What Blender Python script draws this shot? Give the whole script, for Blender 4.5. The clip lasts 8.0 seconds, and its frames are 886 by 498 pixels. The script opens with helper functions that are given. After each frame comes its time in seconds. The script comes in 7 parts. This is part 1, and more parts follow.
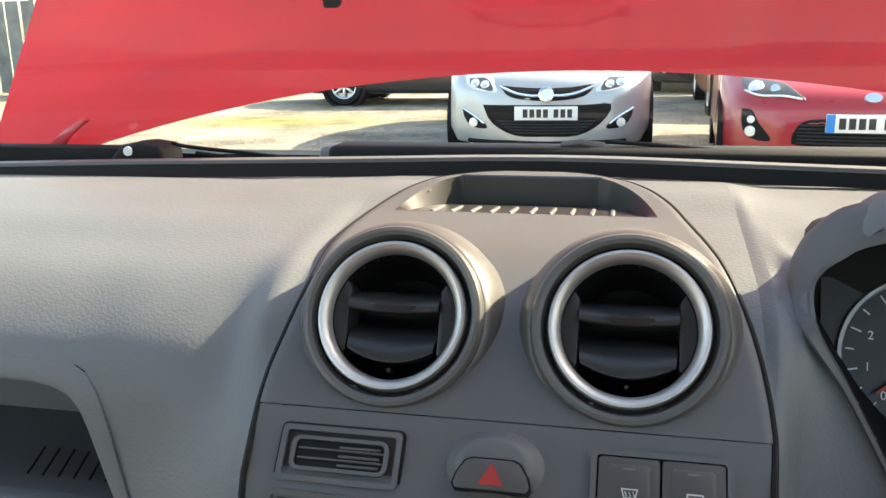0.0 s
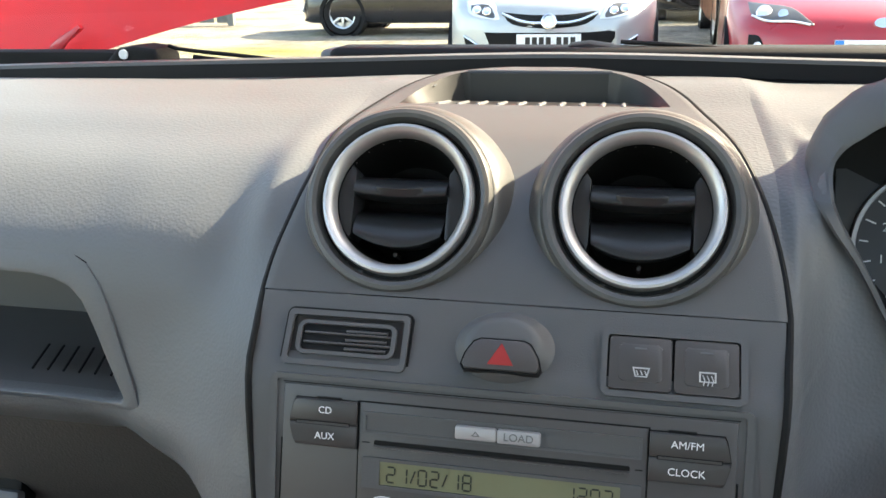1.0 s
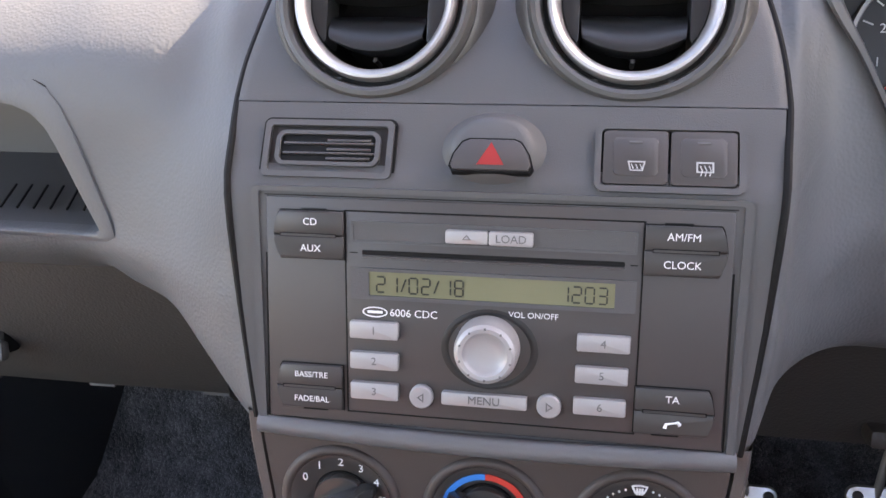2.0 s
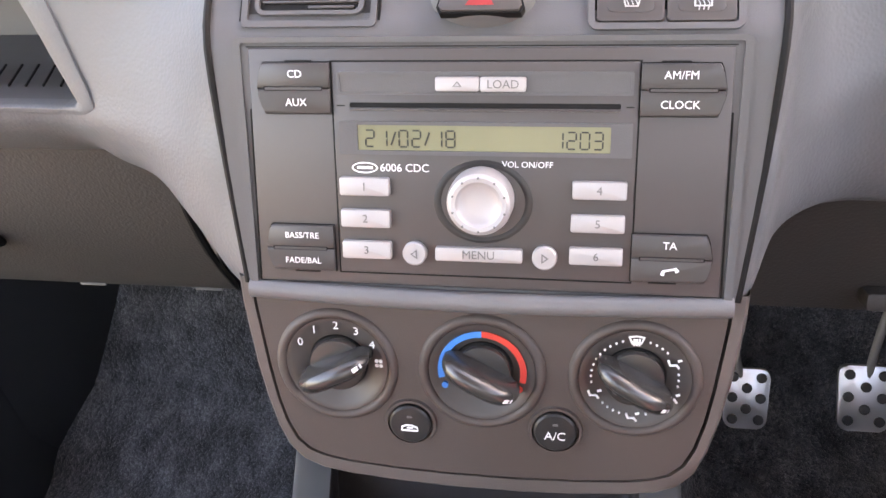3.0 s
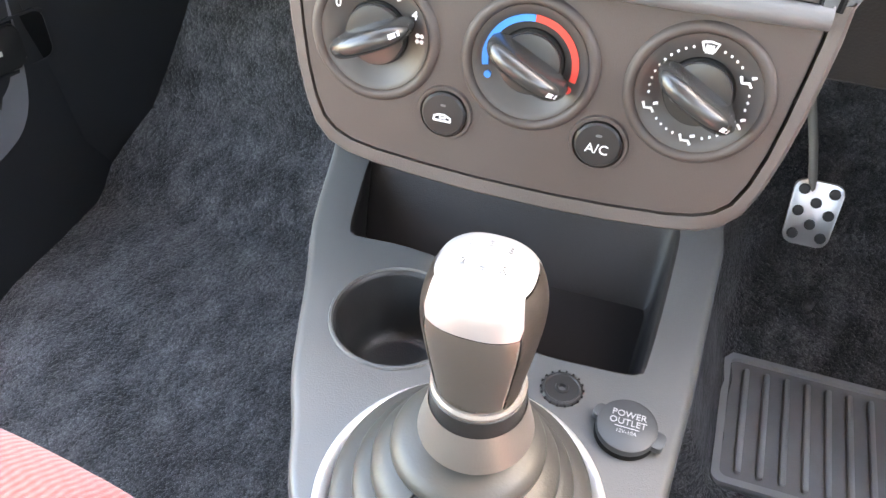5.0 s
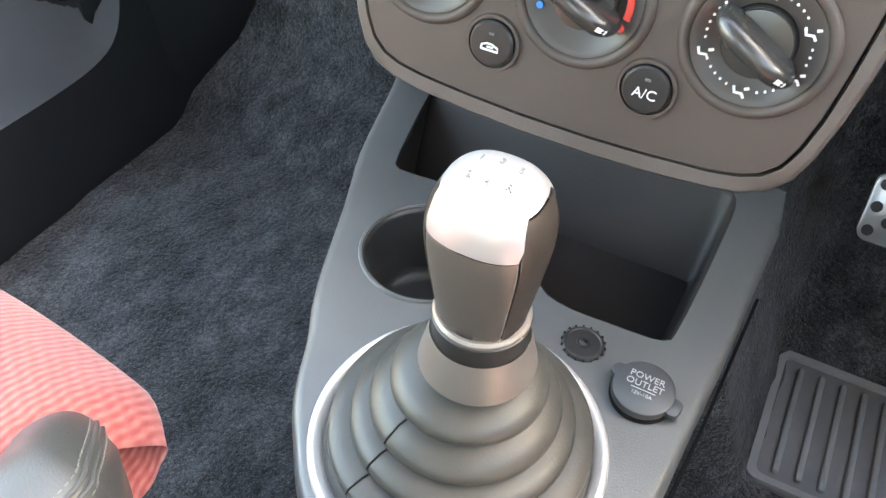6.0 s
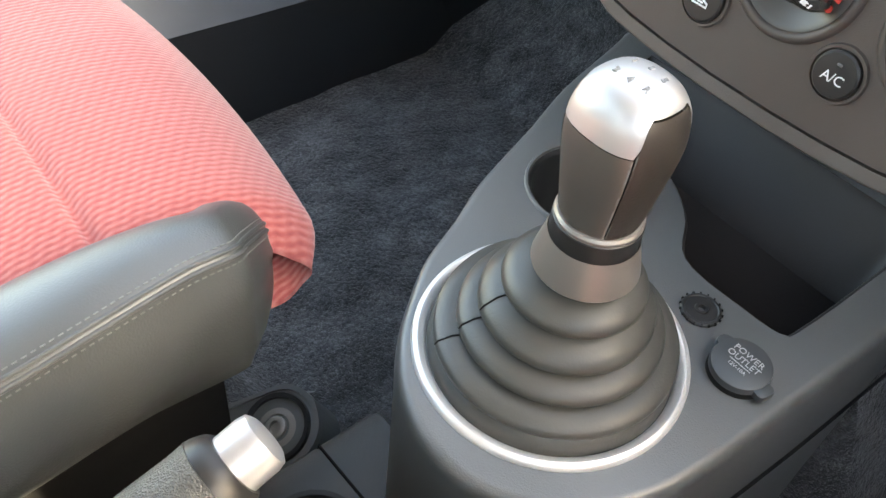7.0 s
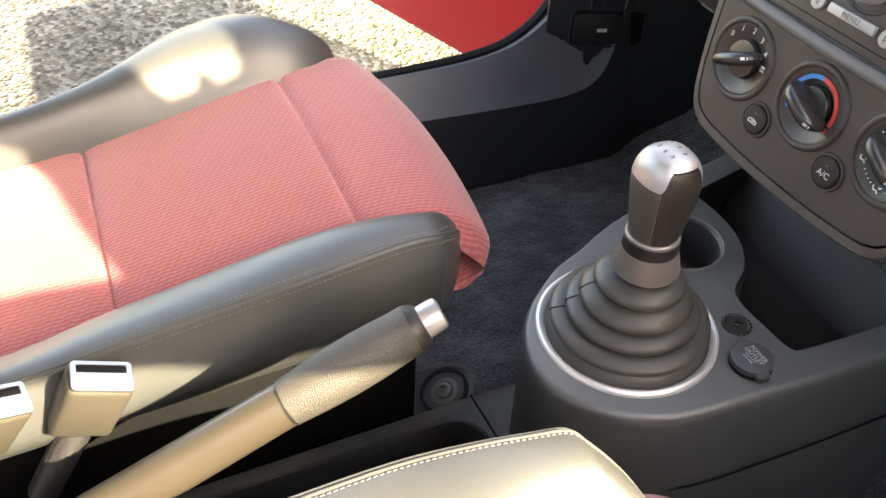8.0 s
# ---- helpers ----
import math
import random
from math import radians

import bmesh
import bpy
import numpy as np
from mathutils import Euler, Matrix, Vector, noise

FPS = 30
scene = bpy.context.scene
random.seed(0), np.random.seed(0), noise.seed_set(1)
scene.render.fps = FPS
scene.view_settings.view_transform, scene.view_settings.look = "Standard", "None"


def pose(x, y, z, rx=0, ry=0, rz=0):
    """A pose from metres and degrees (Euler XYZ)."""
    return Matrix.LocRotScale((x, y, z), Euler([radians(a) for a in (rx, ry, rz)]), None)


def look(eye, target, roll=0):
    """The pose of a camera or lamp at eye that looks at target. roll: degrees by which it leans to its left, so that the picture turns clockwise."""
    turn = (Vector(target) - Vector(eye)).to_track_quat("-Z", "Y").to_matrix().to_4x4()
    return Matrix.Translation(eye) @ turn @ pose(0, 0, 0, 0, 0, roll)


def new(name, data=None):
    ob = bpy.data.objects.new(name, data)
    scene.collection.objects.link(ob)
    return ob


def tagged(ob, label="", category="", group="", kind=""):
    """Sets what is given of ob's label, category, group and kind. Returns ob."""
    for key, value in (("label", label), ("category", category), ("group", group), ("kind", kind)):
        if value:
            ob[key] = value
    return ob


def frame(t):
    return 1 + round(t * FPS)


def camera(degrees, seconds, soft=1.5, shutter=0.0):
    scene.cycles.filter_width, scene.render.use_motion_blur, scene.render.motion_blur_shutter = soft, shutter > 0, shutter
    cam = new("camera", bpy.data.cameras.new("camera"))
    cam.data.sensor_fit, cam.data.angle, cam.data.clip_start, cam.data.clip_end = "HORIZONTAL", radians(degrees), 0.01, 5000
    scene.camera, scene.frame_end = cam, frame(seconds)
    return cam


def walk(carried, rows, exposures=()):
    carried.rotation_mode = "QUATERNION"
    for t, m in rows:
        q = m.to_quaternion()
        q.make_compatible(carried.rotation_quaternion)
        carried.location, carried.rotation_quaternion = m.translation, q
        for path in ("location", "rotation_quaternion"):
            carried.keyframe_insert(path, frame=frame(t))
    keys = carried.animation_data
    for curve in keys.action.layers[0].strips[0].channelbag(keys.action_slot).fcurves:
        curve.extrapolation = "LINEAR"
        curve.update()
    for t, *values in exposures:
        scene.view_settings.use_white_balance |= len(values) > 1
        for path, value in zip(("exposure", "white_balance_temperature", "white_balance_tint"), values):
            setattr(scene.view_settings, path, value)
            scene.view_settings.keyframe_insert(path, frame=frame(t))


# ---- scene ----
from mathutils.bvhtree import BVHTree
# t, x, y, z, pitch + 90, yaw, roll about the view
cam = camera(55.34, 8.0)
PATH = [
    (0, 0.0627, -0.0154, 0.9414, 75.49, 12.68, -1.01),
    (0.5, 0.0604, -0.0119, 0.9435, 74.23, 13.20, -1.74),
    (1, 0.0576, -0.0129, 0.9107, 71.06, 12.83, -1.20),
    (1.5, 0.0510, -0.0116, 0.8881, 66.46, 11.73, -1.37),
    (2.8, 0.0501, -0.0167, 0.8367, 58.94, 11.25, -4.07),
    (3, 0.0500, -0.0220, 0.8302, 58.07, 11.03, -3.91),
    (3.5, 0.0549, -0.0315, 0.8102, 54.99, 11.57, -2.60),
    (4, 0.0596, -0.0393, 0.7896, 52.12, 13.31, -1.26),
    (4.5, 0.0642, -0.0422, 0.7763, 49.33, 15.82, -0.31),
    (5, 0.0694, -0.0308, 0.7472, 46.79, 17.38, 1.92),
    (5.2, 0.0734, -0.0278, 0.7418, 45.76, 18.57, 2.11),
    (6.3, 0.1119, -0.0279, 0.7192, 44.07, 30.46, 5.03),
    (6.5, 0.1224, -0.0371, 0.7158, 43.14, 35.59, 6.10),
    (7, 0.1656, -0.0559, 0.7194, 43.35, 45.04, 7.93),
    (7.5, 0.2673, -0.1034, 0.7661, 45.28, 54.14, 6.52),
    (8, 0.3884, -0.1636, 0.8531, 49.56, 64.39, 3.15),
]
EXPOSURE = [(0.0, 2.7, 7600, 5), (1.0, 2.95, 7500, 6), (1.5, 3.22, 7500, 15), (3.0, 4.45, 8800, 25), (4.0, 5.02, 8700, 22), (4.5, 5.28, 8900, 18), (5.0, 5.15, 8800, 14), (6.5, 4.5, 8700, 6), (7.0, 4.15, 8700, 6), (7.5, 3.9, 8700, 8), (8.0, 3.45, 8900, 14)]
walk(cam, [(t, pose(x, y, z, rx, 0, rz) @ pose(0, 0, 0, 0, 0, roll)) for t, x, y, z, rx, rz, roll in PATH], EXPOSURE)


# ---- light ----
SUN_AZ, SUN_EL = 60.0, 33.0          # degrees; azimuth clockwise from +y
world = bpy.data.worlds.new("world")
scene.world = world
world.use_nodes = True
wn, wl = world.node_tree.nodes, world.node_tree.links
wn.clear()
sky = wn.new("ShaderNodeTexSky")
sky.sky_type, sky.sun_disc = "NISHITA", False
sky.sun_elevation, sky.sun_rotation = radians(SUN_EL), radians(SUN_AZ)
sky.air_density, sky.dust_density = 1.0, 2.0
bg = wn.new("ShaderNodeBackground")
bg.inputs["Strength"].default_value = 0.12
wout = wn.new("ShaderNodeOutputWorld")
wl.new(sky.outputs[0], bg.inputs[0])
wl.new(bg.outputs[0], wout.inputs[0])
sun = new("sun", bpy.data.lights.new("sun", "SUN"))
sun.data.energy, sun.data.angle, sun.data.color = 3.6, radians(0.55), (1.0, 0.93, 0.78)
to_sun = Vector((math.sin(radians(SUN_AZ)) * math.cos(radians(SUN_EL)), math.cos(radians(SUN_AZ)) * math.cos(radians(SUN_EL)), math.sin(radians(SUN_EL))))
sun.matrix_world = look(to_sun * 30, (0, 0, 0))

# ---- materials ----


def material(name, base, rough=0.5, metal=0.0, grain=0.0, grain_scale=800.0, stain=0.15, stain_scale=12.0, spec=0.5, coat=0.0, kind="noise", bump_dist=0.0006):
    m = bpy.data.materials.new(name)
    m.use_nodes = True
    n, l = m.node_tree.nodes, m.node_tree.links
    b = n["Principled BSDF"]
    b.inputs["Roughness"].default_value = rough
    b.inputs["Metallic"].default_value = metal
    b.inputs["Specular IOR Level"].default_value = spec
    b.inputs["Coat Weight"].default_value = coat
    tc = n.new("ShaderNodeTexCoord")
    big = n.new("ShaderNodeTexNoise")
    big.inputs["Scale"].default_value = stain_scale
    big.inputs["Detail"].default_value = 4
    l.new(tc.outputs["Object"], big.inputs["Vector"])
    ramp = n.new("ShaderNodeMapRange")
    ramp.inputs["From Min"].default_value, ramp.inputs["From Max"].default_value = 0.3, 0.7
    ramp.inputs["To Min"].default_value, ramp.inputs["To Max"].default_value = 1 - stain, 1 + stain
    l.new(big.outputs["Fac"], ramp.inputs["Value"])
    mul = n.new("ShaderNodeVectorMath")
    mul.operation = "SCALE"
    mul.inputs[0].default_value = base[:3]
    l.new(ramp.outputs[0], mul.inputs["Scale"])
    l.new(mul.outputs[0], b.inputs["Base Color"])
    rr = n.new("ShaderNodeMapRange")
    rr.inputs["From Min"].default_value, rr.inputs["From Max"].default_value = 0.3, 0.7
    rr.inputs["To Min"].default_value, rr.inputs["To Max"].default_value = max(0.02, rough - 0.03), min(1, rough + 0.03)
    l.new(big.outputs["Fac"], rr.inputs["Value"])
    l.new(rr.outputs[0], b.inputs["Roughness"])
    if grain:
        if kind == "leather":
            fine = n.new("ShaderNodeTexVoronoi")
            fine.feature = "SMOOTH_F1"
            fine.inputs["Scale"].default_value = grain_scale
            src = fine.outputs["Distance"]
        else:
            fine = n.new("ShaderNodeTexNoise")
            fine.inputs["Scale"].default_value = grain_scale
            fine.inputs["Detail"].default_value = 3
            src = fine.outputs["Fac"]
        l.new(tc.outputs["Object"], fine.inputs["Vector"])
        bump = n.new("ShaderNodeBump")
        bump.inputs["Strength"].default_value = grain
        bump.inputs["Distance"].default_value = bump_dist
        l.new(src, bump.inputs["Height"])
        l.new(bump.outputs[0], b.inputs["Normal"])
    return m


M_DASH = material("dash_grain_plastic", (0.103, 0.107, 0.112), 0.52, grain=0.38, grain_scale=520, stain=0.06, kind="leather")
M_FASCIA = material("fascia_plastic", (0.072, 0.072, 0.074), 0.50, grain=0.25, grain_scale=1400, stain=0.05)
M_HVAC = material("heater_panel_plastic", (0.059, 0.0465, 0.0415), 0.55, grain=0.25, grain_scale=1400, stain=0.06)
M_HVACRIM = material("heater_rim_plastic", (0.086, 0.074, 0.068), 0.48, grain=0.3, grain_scale=900, stain=0.06)
M_LOWDASH = material("lower_dash_plastic", (0.045, 0.041, 0.038), 0.55, grain=0.5, grain_scale=520, stain=0.06, kind="leather")
M_TRIM_DARK = material("vent_pod_plastic", (0.062, 0.060, 0.058), 0.40, grain=0.2, grain_scale=1200, stain=0.05)
M_TUNNEL = material("tunnel_top_plastic", (0.042, 0.044, 0.046), 0.40, grain=0.4, grain_scale=900, stain=0.10)
M_TRIM = material("trim_edge_plastic", (0.112, 0.112, 0.114), 0.42, grain=0.25, grain_scale=900, stain=0.05)
M_RADIO = material("radio_plastic", (0.054, 0.049, 0.048), 0.42, grain=0.12, grain_scale=2000, stain=0.05)
M_ENDKEY = material("end_key_plastic", (0.042, 0.039, 0.038), 0.40, grain=0.1, grain_scale=2000, stain=0.05)
M_BTN = material("button_black", (0.022, 0.0215, 0.0215), 0.38, spec=0.4, grain=0.1, grain_scale=2000, stain=0.06)
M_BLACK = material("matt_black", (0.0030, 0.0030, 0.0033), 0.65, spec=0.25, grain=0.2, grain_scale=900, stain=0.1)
M_GLOSSBLACK = material("vent_black", (0.020, 0.021, 0.023), 0.36, spec=0.45, grain=0.1, grain_scale=1200, stain=0.08)
M_SILVER = material("silver_paint", (0.42, 0.41, 0.41), 0.40, 0.75, grain=0.06, grain_scale=3000, stain=0.05)
M_SILVERKEY = material("silver_key", (0.34, 0.33, 0.33), 0.38, 0.25, grain=0.06, grain_scale=3000, stain=0.05)
M_CONSOLE = material("console_plastic", (0.085, 0.088, 0.087), 0.38, spec=0.9, grain=0.3, grain_scale=1100, stain=0.07)
M_DARKCONSOLE = material("tunnel_plastic", (0.018, 0.018, 0.019), 0.40, grain=0.4, grain_scale=900, stain=0.12)
M_RUBBER = material("rubber_boot", (0.062, 0.060, 0.054), 0.42, grain=0.2, grain_scale=700, stain=0.10)
M_WHITE = material("white_print", (0.75, 0.75, 0.75), 0.5, stain=0.03)
M_GREYPRINT = material("grey_print", (0.12, 0.12, 0.12), 0.5, stain=0.03)
M_DIMPRINT = material("worn_print", (0.38, 0.38, 0.38), 0.5, stain=0.1)
M_BLUE = material("blue_print", (0.01, 0.20, 0.60), 0.45, stain=0.03)
M_REDP = material("red_print", (0.60, 0.05, 0.035), 0.45, stain=0.03)
M_DIMRED = material("dim_red_lens", (0.30, 0.025, 0.025), 0.4, stain=0.05)
M_LEATHER = material("black_leather", (0.060, 0.065, 0.065), 0.38, spec=0.9, grain=0.22, grain_scale=1000, stain=0.08, kind="leather")
M_PIPING = material("leather_piping", (0.066, 0.070, 0.070), 0.50, spec=0.6, grain=0.2, grain_scale=1000, stain=0.08, kind="leather")
M_THREAD = material("grey_thread", (0.17, 0.175, 0.17), 0.7, stain=0.1)
M_BARKNOB = material("bar_knob_plastic", (0.030, 0.029, 0.028), 0.26, spec=0.7, grain=0.06, grain_scale=2000, stain=0.08)
M_DIAL = material("dial_plate_plastic", (0.046, 0.040, 0.037), 0.42, spec=0.6, grain=0.06, grain_scale=2000, stain=0.08)
M_STEEL = material("brushed_steel", (0.60, 0.60, 0.60), 0.33, 0.9, grain=0.1, grain_scale=1500, stain=0.08)
M_RINGMETAL = material("satin_ring_metal", (0.74, 0.73, 0.72), 0.40, 0.55, grain=0.06, grain_scale=2500, stain=0.05)
M_WORNINK = material("worn_ink", (0.24, 0.24, 0.24), 0.5, stain=0.1)
M_CHROME = material("chrome", (0.85, 0.85, 0.86), 0.16, 1.0, stain=0.03)
M_GLASSDIAL = material("dial_face", (0.030, 0.032, 0.036), 0.35, stain=0.05)
# bin and cup wells are coloured darker than the console top
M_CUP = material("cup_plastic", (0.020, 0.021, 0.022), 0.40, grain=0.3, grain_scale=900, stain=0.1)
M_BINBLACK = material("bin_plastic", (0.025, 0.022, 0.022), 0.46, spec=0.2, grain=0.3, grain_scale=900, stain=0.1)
M_COLLAR = material("collar_plastic", (0.20, 0.18, 0.165), 0.42, 0.4, grain=0.15, grain_scale=900, stain=0.06)
M_GUNMETAL = material("satin_metal", (0.27, 0.245, 0.225), 0.42, 0.5, grain=0.08, grain_scale=2000, stain=0.08)
M_CAP = material("cap_metal", (0.50, 0.50, 0.51), 0.40, 0.65, grain=0.08, grain_scale=2500, stain=0.05)
M_PAD = material("knob_leather", (0.105, 0.090, 0.080), 0.42, 0.35, grain=0.1, grain_scale=900, stain=0.08, kind="leather")
M_DARKSTEEL = material("dark_steel", (0.10, 0.10, 0.10), 0.40, 0.7, grain=0.1, grain_scale=900, stain=0.15)
M_GRIP = material("grip_leather", (0.060, 0.058, 0.052), 0.42, spec=0.7, grain=0.9, grain_scale=1500, stain=0.08, kind="leather")
M_GRIPARM = material("handbrake_arm_plastic", (0.050, 0.043, 0.032), 0.36, spec=0.7, grain=0.1, grain_scale=900, stain=0.05)
M_RELEASE = material("release_plastic", (0.62, 0.58, 0.50), 0.30, stain=0.05)
M_BUCKLE = material("buckle_plastic", (0.060, 0.056, 0.045), 0.42, grain=0.15, grain_scale=900, stain=0.06)
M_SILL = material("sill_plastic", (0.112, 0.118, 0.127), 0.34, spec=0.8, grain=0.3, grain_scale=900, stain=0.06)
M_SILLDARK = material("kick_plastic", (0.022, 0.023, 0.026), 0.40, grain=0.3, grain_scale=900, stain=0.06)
M_HEADLINER = material("headliner", (0.42, 0.42, 0.41), 0.9, grain=0.4, grain_scale=500, stain=0.05)
M_DOORTRIM = material("door_trim_plastic", (0.055, 0.055, 0.057), 0.5, grain=0.4, grain_scale=900, stain=0.1)
M_MATEDGE = material("rubber_mat_rib", (0.40, 0.40, 0.405), 0.5, grain=0.4, grain_scale=600, stain=0.12)
M_MAT = material("rubber_mat", (0.27, 0.27, 0.273), 0.6, grain=0.4, grain_scale=600, stain=0.15)


def lcd_material():
    m = material("lcd_green", (0.160, 0.160, 0.088), 0.35, stain=0.06, stain_scale=30)
    return m


M_LCD = lcd_material()
M_LCDINK = material("lcd_ink", (0.012, 0.013, 0.008), 0.4, stain=0.02)


def carpet_material():
    """Black needle-felt carpet: tufts, brushed patches and worn, paler streaks."""
    m = material("carpet_black", (0.068, 0.068, 0.071), 0.95, stain=0.45, stain_scale=16, spec=0.12)
    n, l = m.node_tree.nodes, m.node_tree.links
    b = n["Principled BSDF"]
    tc = n.new("ShaderNodeTexCoord")
    src = b.inputs["Base Color"].links[0].from_socket
    heights = []
    for scale, low, high, squash, detail in ((55, 0.60, 1.40, (1.0, 0.45, 1.0), 3), (210, 0.62, 1.38, (1, 1, 1), 2), (620, 0.55, 1.45, (1, 1, 1), 1)):
        mp = n.new("ShaderNodeMapping")
        mp.inputs["Scale"].default_value = squash
        mp.inputs["Rotation"].default_value = (0, 0, 0.5)
        l.new(tc.outputs["Object"], mp.inputs["Vector"])
        tx = n.new("ShaderNodeTexNoise")
        tx.inputs["Scale"].default_value, tx.inputs["Detail"].default_value = scale, detail
        l.new(mp.outputs[0], tx.inputs["Vector"])
        mr = n.new("ShaderNodeMapRange")
        mr.inputs["From Min"].default_value, mr.inputs["From Max"].default_value = 0.32, 0.68
        mr.inputs["To Min"].default_value, mr.inputs["To Max"].default_value = low, high
        l.new(tx.outputs["Fac"], mr.inputs["Value"])
        mul = n.new("ShaderNodeVectorMath")
        mul.operation = "SCALE"
        l.new(src, mul.inputs[0])
        l.new(mr.outputs[0], mul.inputs["Scale"])
        src = mul.outputs[0]
        heights.append(tx.outputs["Fac"])
    l.new(src, b.inputs["Base Color"])
    normal = None
    for h_, dist in zip(heights[1:], (0.006, 0.0025)):
        bp = n.new("ShaderNodeBump")
        bp.inputs["Strength"].default_value, bp.inputs["Distance"].default_value = 0.9, dist
        l.new(h_, bp.inputs["Height"])
        if normal:
            l.new(normal, bp.inputs["Normal"])
        normal = bp.outputs[0]
    l.new(normal, b.inputs["Normal"])
    b.inputs["Sheen Weight"].default_value = 0.25
    b.inputs["Sheen Roughness"].default_value = 0.5
    return m


M_CARPET = carpet_material()


def fabric_material():
    """Red knitted seat cloth: rows of small pale and dark stitches."""
    m = bpy.data.materials.new("red_seat_cloth")
    m.use_nodes = True
    n, l = m.node_tree.nodes, m.node_tree.links
    b = n["Principled BSDF"]
    b.inputs["Roughness"].default_value = 0.85
    b.inputs["Specular IOR Level"].default_value = 0.2
    b.inputs["Sheen Weight"].default_value = 0.45
    tc = n.new("ShaderNodeTexCoord")
    sep = n.new("ShaderNodeSeparateXYZ")
    l.new(tc.outputs["Object"], sep.inputs[0])

    def calc(op, a, b=None, c=None):
        q = n.new("ShaderNodeMath")
        q.operation = op
        for slot, v in enumerate((a, b, c)):
            if isinstance(v, (int, float)):
                q.inputs[slot].default_value = v
            elif v is not None:
                l.new(v, q.inputs[slot])
        return q.outputs[0]
    wob = n.new("ShaderNodeTexNoise")
    wob.inputs["Scale"].default_value = 60
    l.new(tc.outputs["Object"], wob.inputs["Vector"])
    # rows run fore and aft, 5 mm apart, each waving sideways every 16 mm
    wave = calc("SINE", calc("MULTIPLY", sep.outputs[1], 392.0))
    xx = calc("MULTIPLY_ADD", wave, 0.0004, sep.outputs[0])
    xx = calc("MULTIPLY_ADD", wob.outputs["Fac"], 0.0005, xx)
    row = calc("SINE", calc("MULTIPLY", xx, 1480.0))
    rowid = calc("FLOOR", calc("MULTIPLY", xx, 235.5))
    st = calc("SINE", calc("MULTIPLY_ADD", rowid, 2.3, calc("MULTIPLY", sep.outputs[1], 785.0)))
    stretch = n.new("ShaderNodeMapping")
    stretch.inputs["Scale"].default_value = (1.0, 0.12, 1.0)
    l.new(tc.outputs["Object"], stretch.inputs["Vector"])
    slub = n.new("ShaderNodeTexNoise")
    slub.inputs["Scale"].default_value = 620
    l.new(stretch.outputs[0], slub.inputs["Vector"])
    row = calc("ADD", row, calc("MULTIPLY_ADD", slub.outputs["Fac"], 1.1, -0.55))
    add_v = calc("MULTIPLY_ADD", st, 0.05, calc("MULTIPLY_ADD", row, 0.14, 0.50))
    fine = n.new("ShaderNodeTexNoise")
    fine.inputs["Scale"].default_value = 1600
    l.new(tc.outputs["Object"], fine.inputs["Vector"])
    add_v = calc("ADD", add_v, calc("MULTIPLY_ADD", fine.outputs["Fac"], 0.3, -0.15))
    cr = n.new("ShaderNodeValToRGB")
    e = cr.color_ramp.elements
    e[0].position, e[0].color = 0.15, (0.235, 0.042, 0.042, 1)
    e[1].position, e[1].color = 1.0, (0.56, 0.28, 0.26, 1)
    mid = cr.color_ramp.elements.new(0.5)
    mid.color = (0.40, 0.102, 0.100, 1)
    l.new(add_v, cr.inputs[0])
    l.new(cr.outputs[0], b.inputs["Base Color"])
    bump = n.new("ShaderNodeBump")
    bump.inputs["Strength"].default_value = 0.6
    bump.inputs["Distance"].default_value = 0.0012
    l.new(add_v, bump.inputs["Height"])
    l.new(bump.outputs[0], b.inputs["Normal"])
    return m


M_CLOTH = fabric_material()
M_CARRED = material("red_car_paint", (0.55, 0.012, 0.022), 0.35, coat=0.6, stain=0.04, stain_scale=4)
M_BONNETRED = material("red_bonnet_paint", (0.50, 0.044, 0.056), 0.55, coat=0.0, stain=0.05, stain_scale=3)


def glass_material(name, tint=(1, 1, 1), gloss=0.08):
    m = bpy.data.materials.new(name)
    m.use_nodes = True
    n, l = m.node_tree.nodes, m.node_tree.links
    n.clear()
    tr = n.new("ShaderNodeBsdfTransparent")
    tr.inputs[0].default_value = (*tint, 1)
    gl = n.new("ShaderNodeBsdfGlossy")
    gl.inputs["Roughness"].default_value = 0.02
    lw = n.new("ShaderNodeLayerWeight")
    lw.inputs["Blend"].default_value = 0.5
    pw = n.new("ShaderNodeMath")
    pw.operation = "POWER"
    pw.inputs[1].default_value = 4.0
    l.new(lw.outputs["Facing"], pw.inputs[0])
    sc = n.new("ShaderNodeMath")
    sc.operation = "MULTIPLY_ADD"
    sc.inputs[1].default_value, sc.inputs[2].default_value = 0.6, gloss
    l.new(pw.outputs[0], sc.inputs[0])
    mix = n.new("ShaderNodeMixShader")
    l.new(sc.outputs[0], mix.inputs[0])
    l.new(tr.outputs[0], mix.inputs[1])
    l.new(gl.outputs[0], mix.inputs[2])
    o = n.new("ShaderNodeOutputMaterial")
    l.new(mix.outputs[0], o.inputs[0])
    return m


M_GLASS = glass_material("windscreen_glass", (0.96, 0.97, 0.96), 0.03)

# ---- mesh helpers ----
ORIGIN = {}


def thing(name, at, label, category, group="", kind=""):
    ob = new(name)
    ob.empty_display_size = 0.02
    ob.location = at
    ORIGIN[ob] = Vector(at)
    return tagged(ob, label, category, group, kind)


